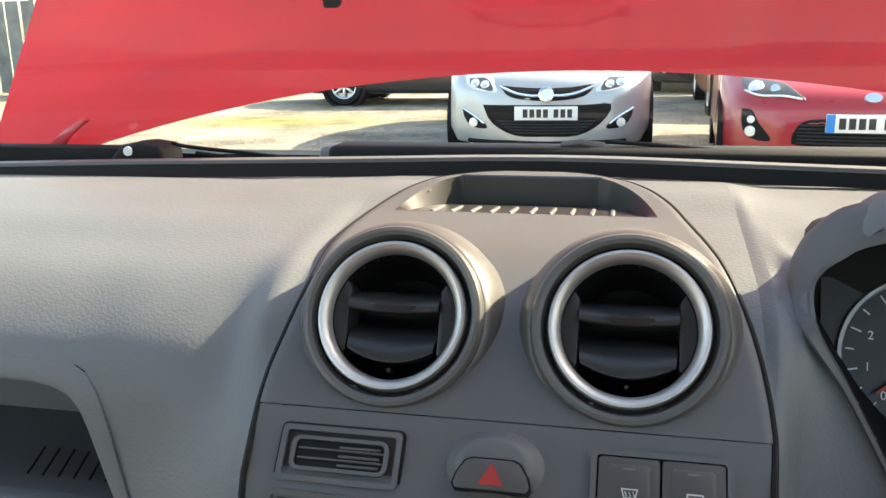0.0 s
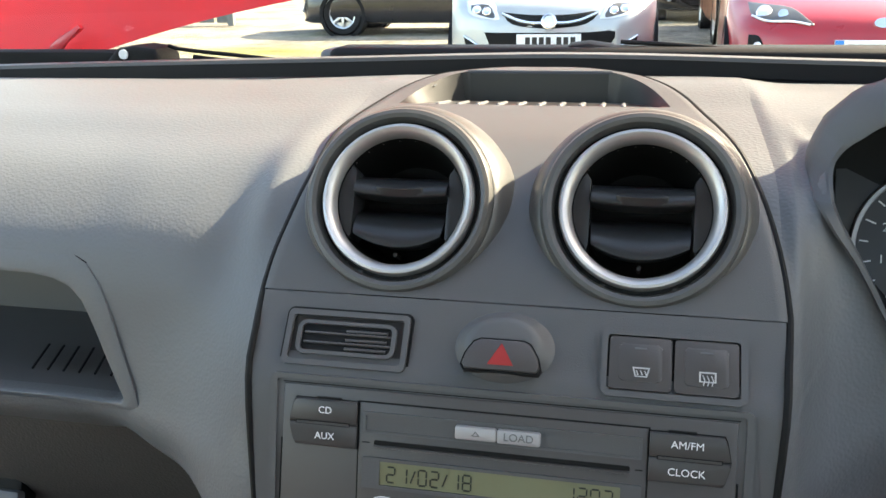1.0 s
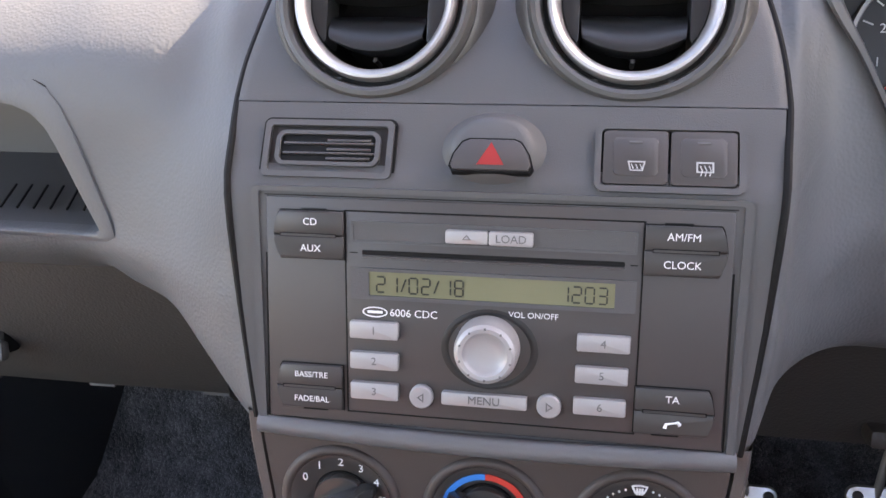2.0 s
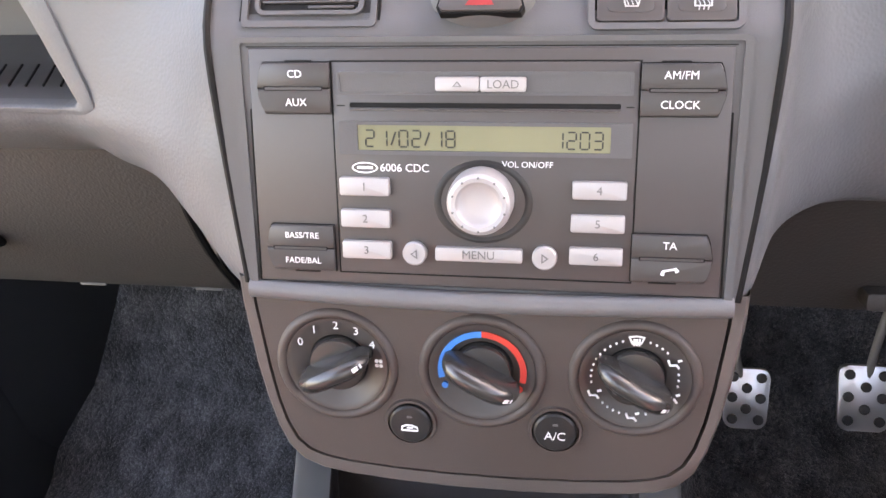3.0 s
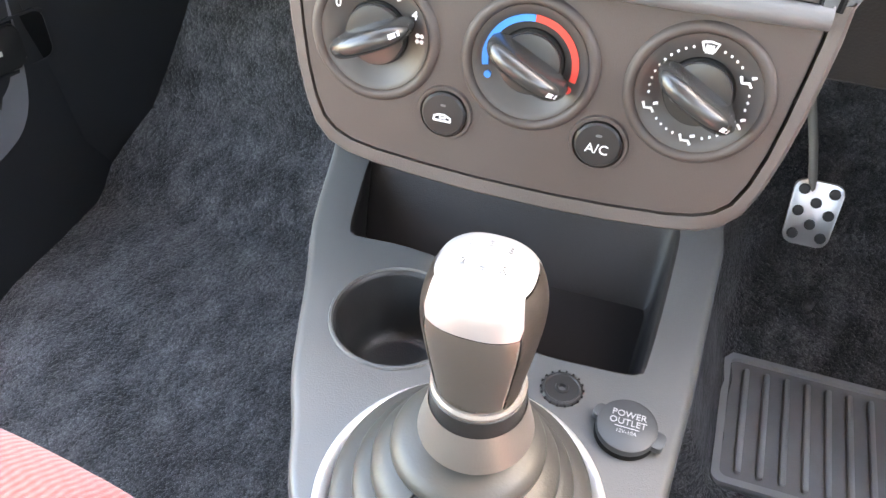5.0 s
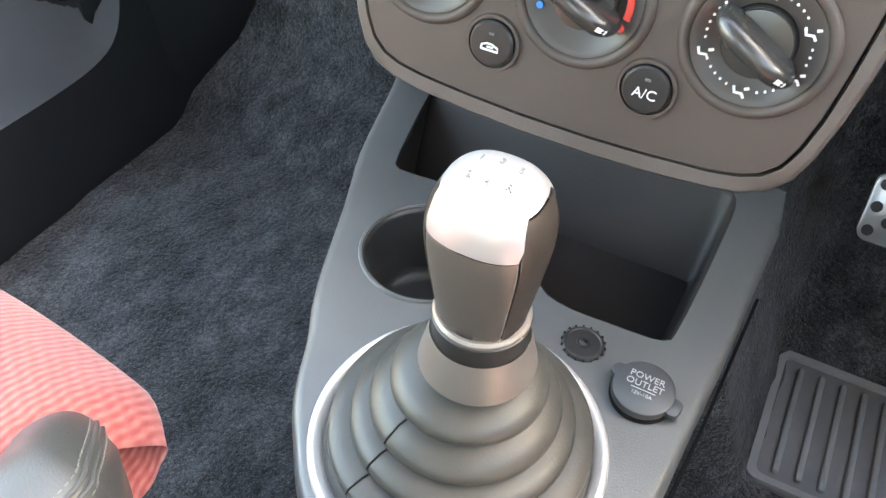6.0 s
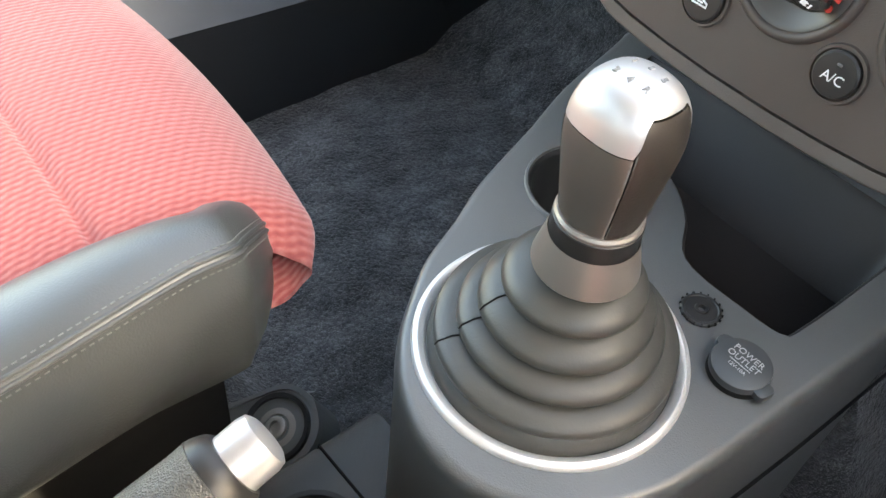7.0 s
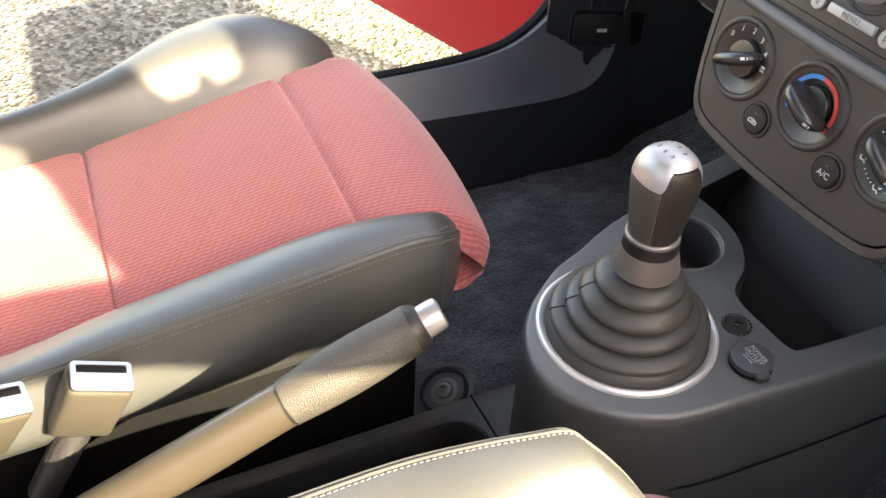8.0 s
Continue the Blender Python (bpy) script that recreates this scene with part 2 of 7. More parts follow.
def mesh_of(bm, mat, name, smooth=38):
    bmesh.ops.recalc_face_normals(bm, faces=bm.faces)
    me = bpy.data.meshes.new(name)
    for f in bm.faces:
        f.smooth = True
    lim = radians(smooth)
    for e in bm.edges:
        e.smooth = len(e.link_faces) == 2 and e.calc_face_angle(3.2) < lim
    bm.to_mesh(me)
    bm.free()
    me.materials.append(mat)
    return me


def part(name, bm, mat, parent=None, label="", smooth=38):
    """Links a bmesh, built at its place in the world, as one mesh under a thing or a part."""
    o = ORIGIN[parent] if parent else Vector((0, 0, 0))
    bmesh.ops.translate(bm, verts=bm.verts, vec=-o)
    ob = new(name, mesh_of(bm, mat, name, smooth))
    if parent:
        ob.parent = parent
    ORIGIN[ob] = o
    return tagged(ob, label) if label else ob


def solid(name, bm, mat, label, category, kind="", group="", smooth=38):
    ob = part(name, bm, mat, None, "", smooth)
    return tagged(ob, label, category, group, kind)


def box(x0, x1, y0, y1, z0, z1, bevel=0.0, seg=2):
    bm = bmesh.new()
    bmesh.ops.create_cube(bm, size=1)
    for v in bm.verts:
        v.co = Vector(((x0 + x1) / 2 + v.co.x * (x1 - x0), (y0 + y1) / 2 + v.co.y * (y1 - y0), (z0 + z1) / 2 + v.co.z * (z1 - z0)))
    if bevel:
        bmesh.ops.bevel(bm, geom=bm.edges[:], offset=bevel, segments=seg, profile=0.5, affect="EDGES")
    return bm


def join(*bms):
    out = bms[0]
    for b in bms[1:]:
        tmp = bpy.data.meshes.new("tmp")
        b.to_mesh(tmp)
        b.free()
        out.from_mesh(tmp)
        bpy.data.meshes.remove(tmp)
    return out


def put(bm, m):
    bmesh.ops.transform(bm, matrix=m, verts=bm.verts)
    return bm


def lathe(profile, n=48, closed=False):
    """Turns (radius, height) round z."""
    bm = bmesh.new()
    rings = []
    for r, h in profile:
        rings.append([bm.verts.new((r * math.cos(2 * math.pi * k / n), r * math.sin(2 * math.pi * k / n), h)) for k in range(n)] if r > 1e-6 else [bm.verts.new((0, 0, h))])
    pairs = list(zip(rings, rings[1:])) + ([(rings[-1], rings[0])] if closed else [])
    for a, b in pairs:
        for k in range(n):
            q = [a[k % len(a)], a[(k + 1) % len(a)], b[(k + 1) % len(b)], b[k % len(b)]]
            q = list(dict.fromkeys(q))
            if len(q) > 2:
                bm.faces.new(q)
    return bm


def plate(outline, z0, z1, bevel=0.0, seg=2):
    """A flat piece with the outline (x, y) from z0 to z1; its upper edge bevelled."""
    bm = bmesh.new()
    lo = [bm.verts.new((x, y, z0)) for x, y in outline]
    hi = [bm.verts.new((x, y, z1)) for x, y in outline]
    top = bm.faces.new(hi)
    bm.faces.new(lo[::-1])
    for k in range(len(lo)):
        bm.faces.new((lo[k], lo[(k + 1) % len(lo)], hi[(k + 1) % len(lo)], hi[k]))
    if bevel:
        bmesh.ops.bevel(bm, geom=list(top.edges), offset=bevel, segments=seg, profile=0.5, affect="EDGES")
    return bm


def rounded(x0, x1, y0, y1, r, n=6):
    pts = []
    for cx, cy, a in ((x1 - r, y1 - r, 0), (x0 + r, y1 - r, 90), (x0 + r, y0 + r, 180), (x1 - r, y0 + r, 270)):
        for k in range(n + 1):
            t = radians(a + 90 * k / n)
            pts.append((cx + r * math.cos(t), cy + r * math.sin(t)))
    return pts


def circle(cx, cy, r, n=32, a0=0, a1=360):
    full = abs(a1 - a0) >= 360
    return [(cx + r * math.cos(radians(a0 + (a1 - a0) * k / (n if full else n - 1))), cy + r * math.sin(radians(a0 + (a1 - a0) * k / (n if full else n - 1)))) for k in range(n)]


def frame_plate(outer, inner, z0, z1):
    """A flat ring between two outlines with the same count of points."""
    bm = bmesh.new()
    n = len(outer)
    v = [[bm.verts.new((x, y, z)) for x, y in o] for o in (outer, inner) for z in (z0, z1)]
    ol, oh, il, ih = v
    for k in range(n):
        j = (k + 1) % n
        bm.faces.new((ol[k], ol[j], oh[j], oh[k]))
        bm.faces.new((oh[k], oh[j], ih[j], ih[k]))
        bm.faces.new((ih[k], ih[j], il[j], il[k]))
        bm.faces.new((il[k], il[j], ol[j], ol[k]))
    return bm


def catmull(pts, n):
    """Points along a smooth line through pts; n steps for each piece."""
    p = [Vector(q) for q in pts]
    p = [p[0] * 2 - p[1]] + p + [p[-1] * 2 - p[-2]]
    out = []
    for i in range(1, len(p) - 2):
        for k in range(n):
            t = k / n
            a, b, c, d = p[i - 1:i + 3]
            out.append(0.5 * ((2 * b) + (c - a) * t + (2 * a - 5 * b + 4 * c - d) * t * t + (3 * b - a - 3 * c + d) * t ** 3))
    return out + [p[-2]]


def tube(pts, r, n=12, caps=True, flat=1.0):
    """A pipe along pts; r is one radius or one for each point."""
    bm = bmesh.new()
    p = [Vector(q) for q in pts]
    rr = r if isinstance(r, (list, tuple)) else [r] * len(p)
    rings, up = [], None
    for i, q in enumerate(p):
        d = (p[min(i + 1, len(p) - 1)] - p[max(i - 1, 0)]).normalized()
        if up is None:
            up = d.orthogonal().normalized() if abs(d.z) > 0.95 else Vector((0, 0, 1))
        side = d.cross(up).normalized()
        up = side.cross(d).normalized()
        rings.append([bm.verts.new(q + rr[i] * (math.cos(2 * math.pi * k / n) * side + flat * math.sin(2 * math.pi * k / n) * up)) for k in range(n)])
    for a, b in zip(rings, rings[1:]):
        for k in range(n):
            bm.faces.new((a[k], a[(k + 1) % n], b[(k + 1) % n], b[k]))
    if caps:
        bm.faces.new(rings[0][::-1])
        bm.faces.new(rings[-1])
    return bm


def sheet(rows, thick=None):
    """A surface through a grid of points; with thick, a second skin behind it by that offset."""
    bm = bmesh.new()
    g = [[bm.verts.new(q) for q in r] for r in rows]
    for a, b in zip(g, g[1:]):
        for k in range(len(a) - 1):
            q = [a[k], a[k + 1], b[k + 1], b[k]]
            if len({tuple(round(c, 6) for c in v.co) for v in q}) > 2:
                bm.faces.new(q)
    if thick:
        bmesh.ops.solidify(bm, geom=bm.faces[:], thickness=thick)
    return bm


def lettering(body, size, m, mat, parent, name="lettering", align="CENTER", label="", depth=0.00012):
    """Text as a thin mesh: centred on the origin of m, facing its z."""
    cu = bpy.data.curves.new("text", "FONT")
    cu.body, cu.size, cu.align_x, cu.align_y, cu.extrude = body, 1.0, align, "CENTER", depth / size
    cu.resolution_u = 3
    tmp = new("text", cu)
    dg = bpy.context.evaluated_depsgraph_get()
    me = bpy.data.meshes.new_from_object(tmp.evaluated_get(dg))
    bpy.data.objects.remove(tmp)
    bpy.data.curves.remove(cu)
    bm = bmesh.new()
    bm.from_mesh(me)
    bpy.data.meshes.remove(me)
    return part(name, put(bm, m @ Matrix.Scale(size, 4)), mat, parent, label)


def holed(outer, holes, zfun):
    """A sheet with holes; returns the bmesh and its loops."""
    bm = bmesh.new()
    loops, edges = [], []
    for lp in [outer] + holes:
        vs = [bm.verts.new((x, y, zfun(x, y))) for x, y in lp]
        loops.append(vs)
        edges += [bm.edges.new((vs[k], vs[(k + 1) % len(vs)])) for k in range(len(vs))]
    bmesh.ops.triangle_fill(bm, use_beauty=True, use_dissolve=False, edges=edges)
    return bm, loops


def skirt(bm, loop, steps):
    """Rows of faces down from a loop: each step moves it by (outwards, down) or to a height."""
    c = sum((v.co for v in loop), Vector()) / len(loop)
    cur = loop
    for out, dz, floor in steps:
        nxt = []
        for k, v in enumerate(cur):
            a, b = cur[k - 1].co, cur[(k + 1) % len(cur)].co
            n = Vector((b.y - a.y, a.x - b.x, 0)).normalized()
            p = v.co + n * out + Vector((0, 0, dz))
            if floor is not None:
                p.z = floor
            nxt.append(bm.verts.new(p))
        for k in range(len(cur)):
            j = (k + 1) % len(cur)
            bm.faces.new((cur[k], cur[j], nxt[j], nxt[k]))
        cur = nxt
    return cur


def leaning(x, y, z, lean):
    """A panel's frame: its x to the right, its y up the panel, its z out of it; lean in degrees from upright."""
    a = radians(lean)
    return Matrix(((1, 0, 0, x), (0, math.sin(a), -math.cos(a), y), (0, math.cos(a), math.sin(a), z), (0, 0, 0, 1)))


F_RADIO = leaning(0, 0.3622, 0.700, 15.4)
F_SWITCH = leaning(0, 0.360, 0.700, 39.7)
F_HVAC = leaning(0, 0.3297, 0.581, 10.5)


def at(f, x, y, z=0.0):
    return f @ Matrix.Translation((x, y, z))

# ---- dashboard ----
dash = thing("dashboard", (0, 0.45, 0.70), "grey grained plastic car dashboard below the windscreen", "dashboard")
# profiles (y, z) from the windscreen down to the lower edge and its flange
FAR_LEFT = [(0.790, 0.800), (0.660, 0.815), (0.560, 0.810), (0.466, 0.786), (0.428, 0.758), (0.416, 0.732), (0.411, 0.700), (0.408, 0.662), (0.414, 0.632), (0.462, 0.594), (0.500, 0.592)]
MID_LEFT = [(0.790, 0.802), (0.660, 0.816), (0.565, 0.811), (0.466, 0.787), (0.428, 0.760), (0.415, 0.732), (0.410, 0.700), (0.405, 0.662), (0.403, 0.635), (0.428, 0.603), (0.470, 0.598)]
NEAR_LEFT = [(0.790, 0.804), (0.660, 0.817), (0.570, 0.812), (0.470, 0.789), (0.430, 0.762), (0.414, 0.735), (0.405, 0.700), (0.393, 0.662), (0.387, 0.635), (0.400, 0.606), (0.440, 0.600)]
COLUMN_L = [(0.790, 0.806), (0.660, 0.818), (0.575, 0.812), (0.478, 0.793), (0.438, 0.768), (0.415, 0.738), (0.394, 0.700), (0.377, 0.662), (0.366, 0.632), (0.366, 0.601), (0.410, 0.596)]
COLUMN_M = [(0.790, 0.806), (0.660, 0.819), (0.580, 0.812), (0.473, 0.796), (0.436, 0.777), (0.409, 0.742), (0.378, 0.700), (0.360, 0.660), (0.350, 0.630), (0.346, 0.578), (0.385, 0.572)]
CENTRE = [(0.790, 0.806), (0.660, 0.820), (0.585, 0.811), (0.474, 0.7945), (0.442, 0.778), (0.4075, 0.748), (0.3635, 0.700), (0.3530, 0.660), (0.3447, 0.630), (0.3300, 0.577), (0.356, 0.570)]
COLUMN_R = [(0.790, 0.803), (0.670, 0.817), (0.575, 0.811), (0.482, 0.800), (0.447, 0.785), (0.428, 0.755), (0.408, 0.710), (0.392, 0.668), (0.381, 0.635), (0.376, 0.593), (0.420, 0.585)]
HOOD_EDGE = [(0.790, 0.800), (0.675, 0.815), (0.575, 0.8105), (0.486, 0.824), (0.458, 0.810), (0.447, 0.778), (0.430, 0.725), (0.415, 0.675), (0.405, 0.640), (0.406, 0.593), (0.450, 0.585)]
HOOD = [(0.790, 0.800), (0.680, 0.814), (0.570, 0.8105), (0.484, 0.851), (0.458, 0.838), (0.452, 0.795), (0.440, 0.740), (0.428, 0.690), (0.420, 0.650), (0.430, 0.587), (0.470, 0.580)]
# one more point behind the crest; the hood stays low there and rises only near its lip
for prof in (FAR_LEFT, MID_LEFT, NEAR_LEFT, COLUMN_L, COLUMN_M, CENTRE, COLUMN_R):
    prof.insert(3, tuple((9 * prof[2][c] + 9 * prof[3][c] - prof[1][c] - prof[4][c]) / 16 for c in (0, 1)))
HOOD_EDGE.insert(3, (0.513, 0.8065))
HOOD.insert(3, (0.513, 0.8190))
left = [(-0.700, FAR_LEFT), (-0.550, FAR_LEFT), (-0.450, FAR_LEFT), (-0.390, FAR_LEFT), (-0.340, FAR_LEFT), (-0.300, FAR_LEFT), (-0.270, FAR_LEFT), (-0.240, MID_LEFT), (-0.203, NEAR_LEFT), (-0.172, COLUMN_L), (-0.151, COLUMN_M), (-0.137, CENTRE)]
right = [(0.137, CENTRE), (0.144, COLUMN_M), (0.154, COLUMN_R), (0.170, HOOD_EDGE), (0.197, HOOD), (0.230, HOOD), (0.280, HOOD), (0.360, HOOD), (0.500, HOOD), (0.700, HOOD)]


def insert_width(z):
    """Half width of the middle insert at height z, below the vents."""
    return float(np.interp(z, [0.570, 0.580, 0.600, 0.650, 0.700, 0.737], [0.1252, 0.1257, 0.1275, 0.1325, 0.1355, 0.1372]))


def loft(stations, steps_x, steps_p):
    """A skin through profiles (y, z) that stand at given x; near the middle it follows the insert's edge."""
    lines = []
    for x, prof in stations:
        pull = max(0.0, min(1.0, (0.180 - abs(x)) / 0.043))
        lines.append([Vector((p.x - math.copysign((0.137 - insert_width(p.z)) * pull if p.y < 0.405 else 0.0, x), p.y, p.z)) for p in catmull([(x, y, z) for y, z in prof], steps_p)])
    return [catmull([ln[k] for ln in lines], steps_x) for k in range(len(lines[0]))]


def inside(x, z, poly):
    hit_ = False
    for (x0, z0), (x1, z1) in zip(poly, poly[1:] + poly[:1]):
        if (z0 > z) != (z1 > z) and x < (x1 - x0) * (z - z0) / (z1 - z0) + x0:
            hit_ = not hit_
    return hit_


def cut_sheet(rows, poly):
    """A sheet that leaves an opening (outline in x and z) in its front."""
    bm = bmesh.new()
    g = [[bm.verts.new(q) for q in r] for r in rows]
    for a, b in zip(g, g[1:]):
        for k in range(len(a) - 1):
            q = [a[k], a[k + 1], b[k + 1], b[k]]
            c = sum((v.co for v in q), Vector()) / 4
            if c.y < 0.475 and inside(c.x, c.z, poly):
                continue
            bm.faces.new(q)
    return bm


def open_sheet(rows):
    """The shell's middle, left open where the vent panel lies over it."""
    bm = bmesh.new()
    g = [[bm.verts.new(q) for q in r] for r in rows]
    for a, b in zip(g, g[1:]):
        for k in range(len(a) - 1):
            q = [a[k], a[k + 1], b[k + 1], b[k]]
            c = sum((v.co for v in q), Vector()) / 4
            if 0.40 < c.y < 0.52 and c.z > 0.745 and abs(c.x) < 0.112:
                continue
            if 0.40 < c.y < 0.672 and c.z > 0.755 and abs(c.x + 0.012) < 0.095 - 0.35 * max(0.0, c.y - 0.60):
                continue
            bm.faces.new(q)
    return bm


def skin_y(x, z, stations):
    """Depth of the skin at x and z on its front."""
    ys = []
    for sx, prof in stations:
        zz, yy = zip(*[(p[1], p[0]) for p in prof[4:11]][::-1])
        ys.append(float(np.interp(z, zz, yy)))
    return float(np.interp(x, [s[0] for s in stations], ys))


def skin_sampler(stations):
    """Depth of the lofted skin's front, taken from its own points."""
    rows = loft(stations, 7, 7)[27:71]
    pts = np.array([tuple(p) for r in rows for p in r])

    def depth(x, z):
        d = (pts[:, 0] - x) ** 2 + (pts[:, 2] - z) ** 2
        w = np.exp(-d / (2 * 0.0036 ** 2)) + 1e-9 * (d == d.min())
        return float((pts[:, 1] * w).sum() / w.sum())
    return depth


def opening(outer, inner, stations, proud, depth, rim_mat, well_mat, rim_name, well_name, label):
    """A raised rim between two outlines on the skin, and a well behind the inner one."""
    depth_at = skin_sampler(stations) if stations is right else lambda x, z: skin_y(x, z, stations)
    o = [Vector((x, depth_at(x, z), z)) for x, z in outer]
    i = [Vector((x, depth_at(x, z), z)) for x, z in inner]
    n = len(o)
    rings = [[p + Vector((0, 0.004, 0)) for p in o], [p + Vector((0, -proud * 0.7, 0)) for p in o], [p.lerp(q, 0.18) + Vector((0, -proud, 0)) for p, q in zip(o, i)], [p.lerp(q, 0.75) + Vector((0, -proud, 0)) for p, q in zip(o, i)], [p.lerp(q, 0.94) + Vector((0, -proud * 0.4, 0)) for p, q in zip(o, i)], [q + Vector((0, 0.003, 0)) for q in i], [q + Vector((0, 0.012, 0)) for q in i]]
    rim = part(rim_name, sheet([r + [r[0]] for r in rings]), rim_mat, dash, label)
    c = sum(i, Vector()) / n
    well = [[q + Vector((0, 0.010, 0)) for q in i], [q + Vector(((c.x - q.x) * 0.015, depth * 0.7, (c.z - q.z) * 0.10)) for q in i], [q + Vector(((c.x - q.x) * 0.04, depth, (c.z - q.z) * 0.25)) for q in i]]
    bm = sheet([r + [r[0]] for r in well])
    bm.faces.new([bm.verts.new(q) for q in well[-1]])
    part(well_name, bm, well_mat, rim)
    return rim


SHELF_IN = [(-0.690, 0.728), (-0.450, 0.729), (-0.330, 0.7295), (-0.305, 0.7290), (-0.290, 0.7265), (-0.279, 0.7220), (-0.271, 0.7140), (-0.2655, 0.7030), (-0.2605, 0.6900), (-0.2550, 0.6750), (-0.2490, 0.6600), (-0.2465, 0.6530), (-0.2500, 0.6500), (-0.260, 0.6490), (-0.300, 0.6485), (-0.450, 0.6475), (-0.690, 0.646)]
SHELF_OUT = [(-0.695, 0.7445), (-0.450, 0.7450), (-0.325, 0.7455), (-0.296, 0.7450), (-0.278, 0.7430), (-0.266, 0.7375), (-0.2575, 0.7270), (-0.2520, 0.7130), (-0.2470, 0.6970), (-0.2415, 0.6780), (-0.2355, 0.6610), (-0.2335, 0.6510), (-0.2400, 0.6455), (-0.258, 0.6440), (-0.300, 0.6435), (-0.450, 0.6425), (-0.695, 0.641)]
part("left_shell", cut_sheet(loft(left, 7, 7), [((a[0] + b[0]) / 2, (a[1] + b[1]) / 2) for a, b in zip(SHELF_IN, SHELF_OUT)]), M_DASH, dash, "grey leather-grained dash shell with open shelf", 60)
shelf = opening(SHELF_OUT, SHELF_IN, left, 0.0022, 0.105, M_DASH, M_FASCIA, "shelf_rim", "shelf_well", "raised rim round the open shelf")
part("rim_line", tube([Vector((x, skin_y(x, z, left) - 0.0010, z + 0.0005)) for x, z in SHELF_OUT[:6]], 0.0005, 5), M_BLACK, shelf)
for k in range(7):
    x = -0.262 - 0.0120 * k
    part("shelf_groove", tube([(x, 0.434, 0.6515), (x - 0.010, 0.466, 0.6535)], 0.0009, 5), M_BLACK, shelf)
HOOD_IN = [(0.1640, 0.786), (0.1635, 0.797), (0.1668, 0.8065), (0.1765, 0.8165), (0.1945, 0.8275), (0.250, 0.8370), (0.350, 0.840), (0.500, 0.832), (0.690, 0.80), (0.690, 0.655), (0.300, 0.652), (0.245, 0.658), (0.2215, 0.681), (0.2065, 0.707), (0.1945, 0.730), (0.1805, 0.756), (0.1690, 0.775)]
HOOD_OUT = [(0.1535, 0.787), (0.1532, 0.802), (0.1572, 0.8160), (0.1660, 0.8300), (0.1880, 0.8455), (0.248, 0.8515), (0.350, 0.852), (0.500, 0.847), (0.695, 0.81), (0.695, 0.648), (0.297, 0.649), (0.2425, 0.655), (0.2190, 0.678), (0.2040, 0.704), (0.1920, 0.727), (0.1770, 0.753), (0.1630, 0.772)]
part("right_shell", cut_sheet(loft(right, 12, 12), [(a[0] * 0.6 + b[0] * 0.4, a[1] * 0.6 + b[1] * 0.4) for a, b in zip(HOOD_IN, HOOD_OUT)]), M_DASH, dash, "grey leather-grained dash shell with instrument hood", 60)
# hood rim is coloured darker than the shell, its well darkest
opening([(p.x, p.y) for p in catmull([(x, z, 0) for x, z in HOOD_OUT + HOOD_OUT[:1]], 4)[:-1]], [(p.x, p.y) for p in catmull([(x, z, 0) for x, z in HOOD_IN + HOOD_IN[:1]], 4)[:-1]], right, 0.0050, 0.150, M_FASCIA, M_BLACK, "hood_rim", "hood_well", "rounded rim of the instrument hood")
part("middle_shell", open_sheet(loft([(x, [(y + 0.010 * (z < 0.79 and abs(x) < 0.12), z - 0.004 * (z < 0.79 and abs(x) < 0.12)) for y, z in CENTRE]) for x in [-0.137 + 0.274 * k / 24 for k in range(25)]], 1, 8)), M_DASH, dash)
COVER_X = (0.128, 0.16, 0.20, 0.30, 0.50, 0.69)
part("lower_cover", sheet([[Vector((x, y, z)) for x in COVER_X] for y, z in ((0.440, 0.602), (0.462, 0.560), (0.478, 0.520), (0.492, 0.480), (0.500, 0.460), (0.507, 0.455), (0.63, 0.462))]), M_LOWDASH, dash, "dark lower cover under the steering column", 30)
part("cover_ledge", put(box(0.238, 0.42, -0.012, 0.012, -0.007, 0.007, 0.004), pose(0, 0.484, 0.482, -15)), M_LOWDASH, dash)

# strip of black rubber along the foot of the windscreen
strip = catmull([(-0.70, 0.672, 0.806), (-0.45, 0.692, 0.812), (-0.2, 0.706, 0.8165), (0, 0.712, 0.820), (0.2, 0.706, 0.8165), (0.45, 0.692, 0.812), (0.70, 0.672, 0.806)], 6)
part("screen_seal", sheet([[p + Vector((0, 0.0, -0.002)) for p in strip], [p + Vector((0, 0.003, 0.010)) for p in strip], [p + Vector((0, 0.05, 0.008)) for p in strip]]), M_BLACK, dash, "black rubber seal along the windscreen")
part("screen_lip", sheet([[p + Vector((0, 0.006, 0.0095)) for p in strip], [p + Vector((0, 0.007, 0.0128)) for p in strip], [p + Vector((0, 0.020, 0.0132)) for p in strip], [p + Vector((0, 0.03, 0.008)) for p in strip]]), M_FASCIA, dash, "dark grey lip above the seal")

# vent panel: rows (y, z, half width, middle) up the curved panel
VROWS = [(0.3955, 0.7372, 0.1368, 0.0), (0.4020, 0.7445, 0.1362, 0.0), (0.4120, 0.7550, 0.1348, 0.0), (0.4280, 0.7690, 0.1318, 0.0), (0.448, 0.7825, 0.1285, -0.001), (0.474, 0.7945, 0.1250, -0.003), (0.500, 0.8025, 0.1222, -0.006), (0.530, 0.8065, 0.1188, -0.009), (0.558, 0.809, 0.1145, -0.011), (0.578, 0.811, 0.1108, -0.012), (0.600, 0.814, 0.1055, -0.0125), (0.622, 0.8175, 0.0975, -0.0135), (0.640, 0.820, 0.0885, -0.0145), (0.655, 0.8222, 0.0765, -0.0155), (0.666, 0.8235, 0.0610, -0.0155), (0.674, 0.8245, 0.0435, -0.0145), (0.679, 0.825, 0.0240, -0.0140)]
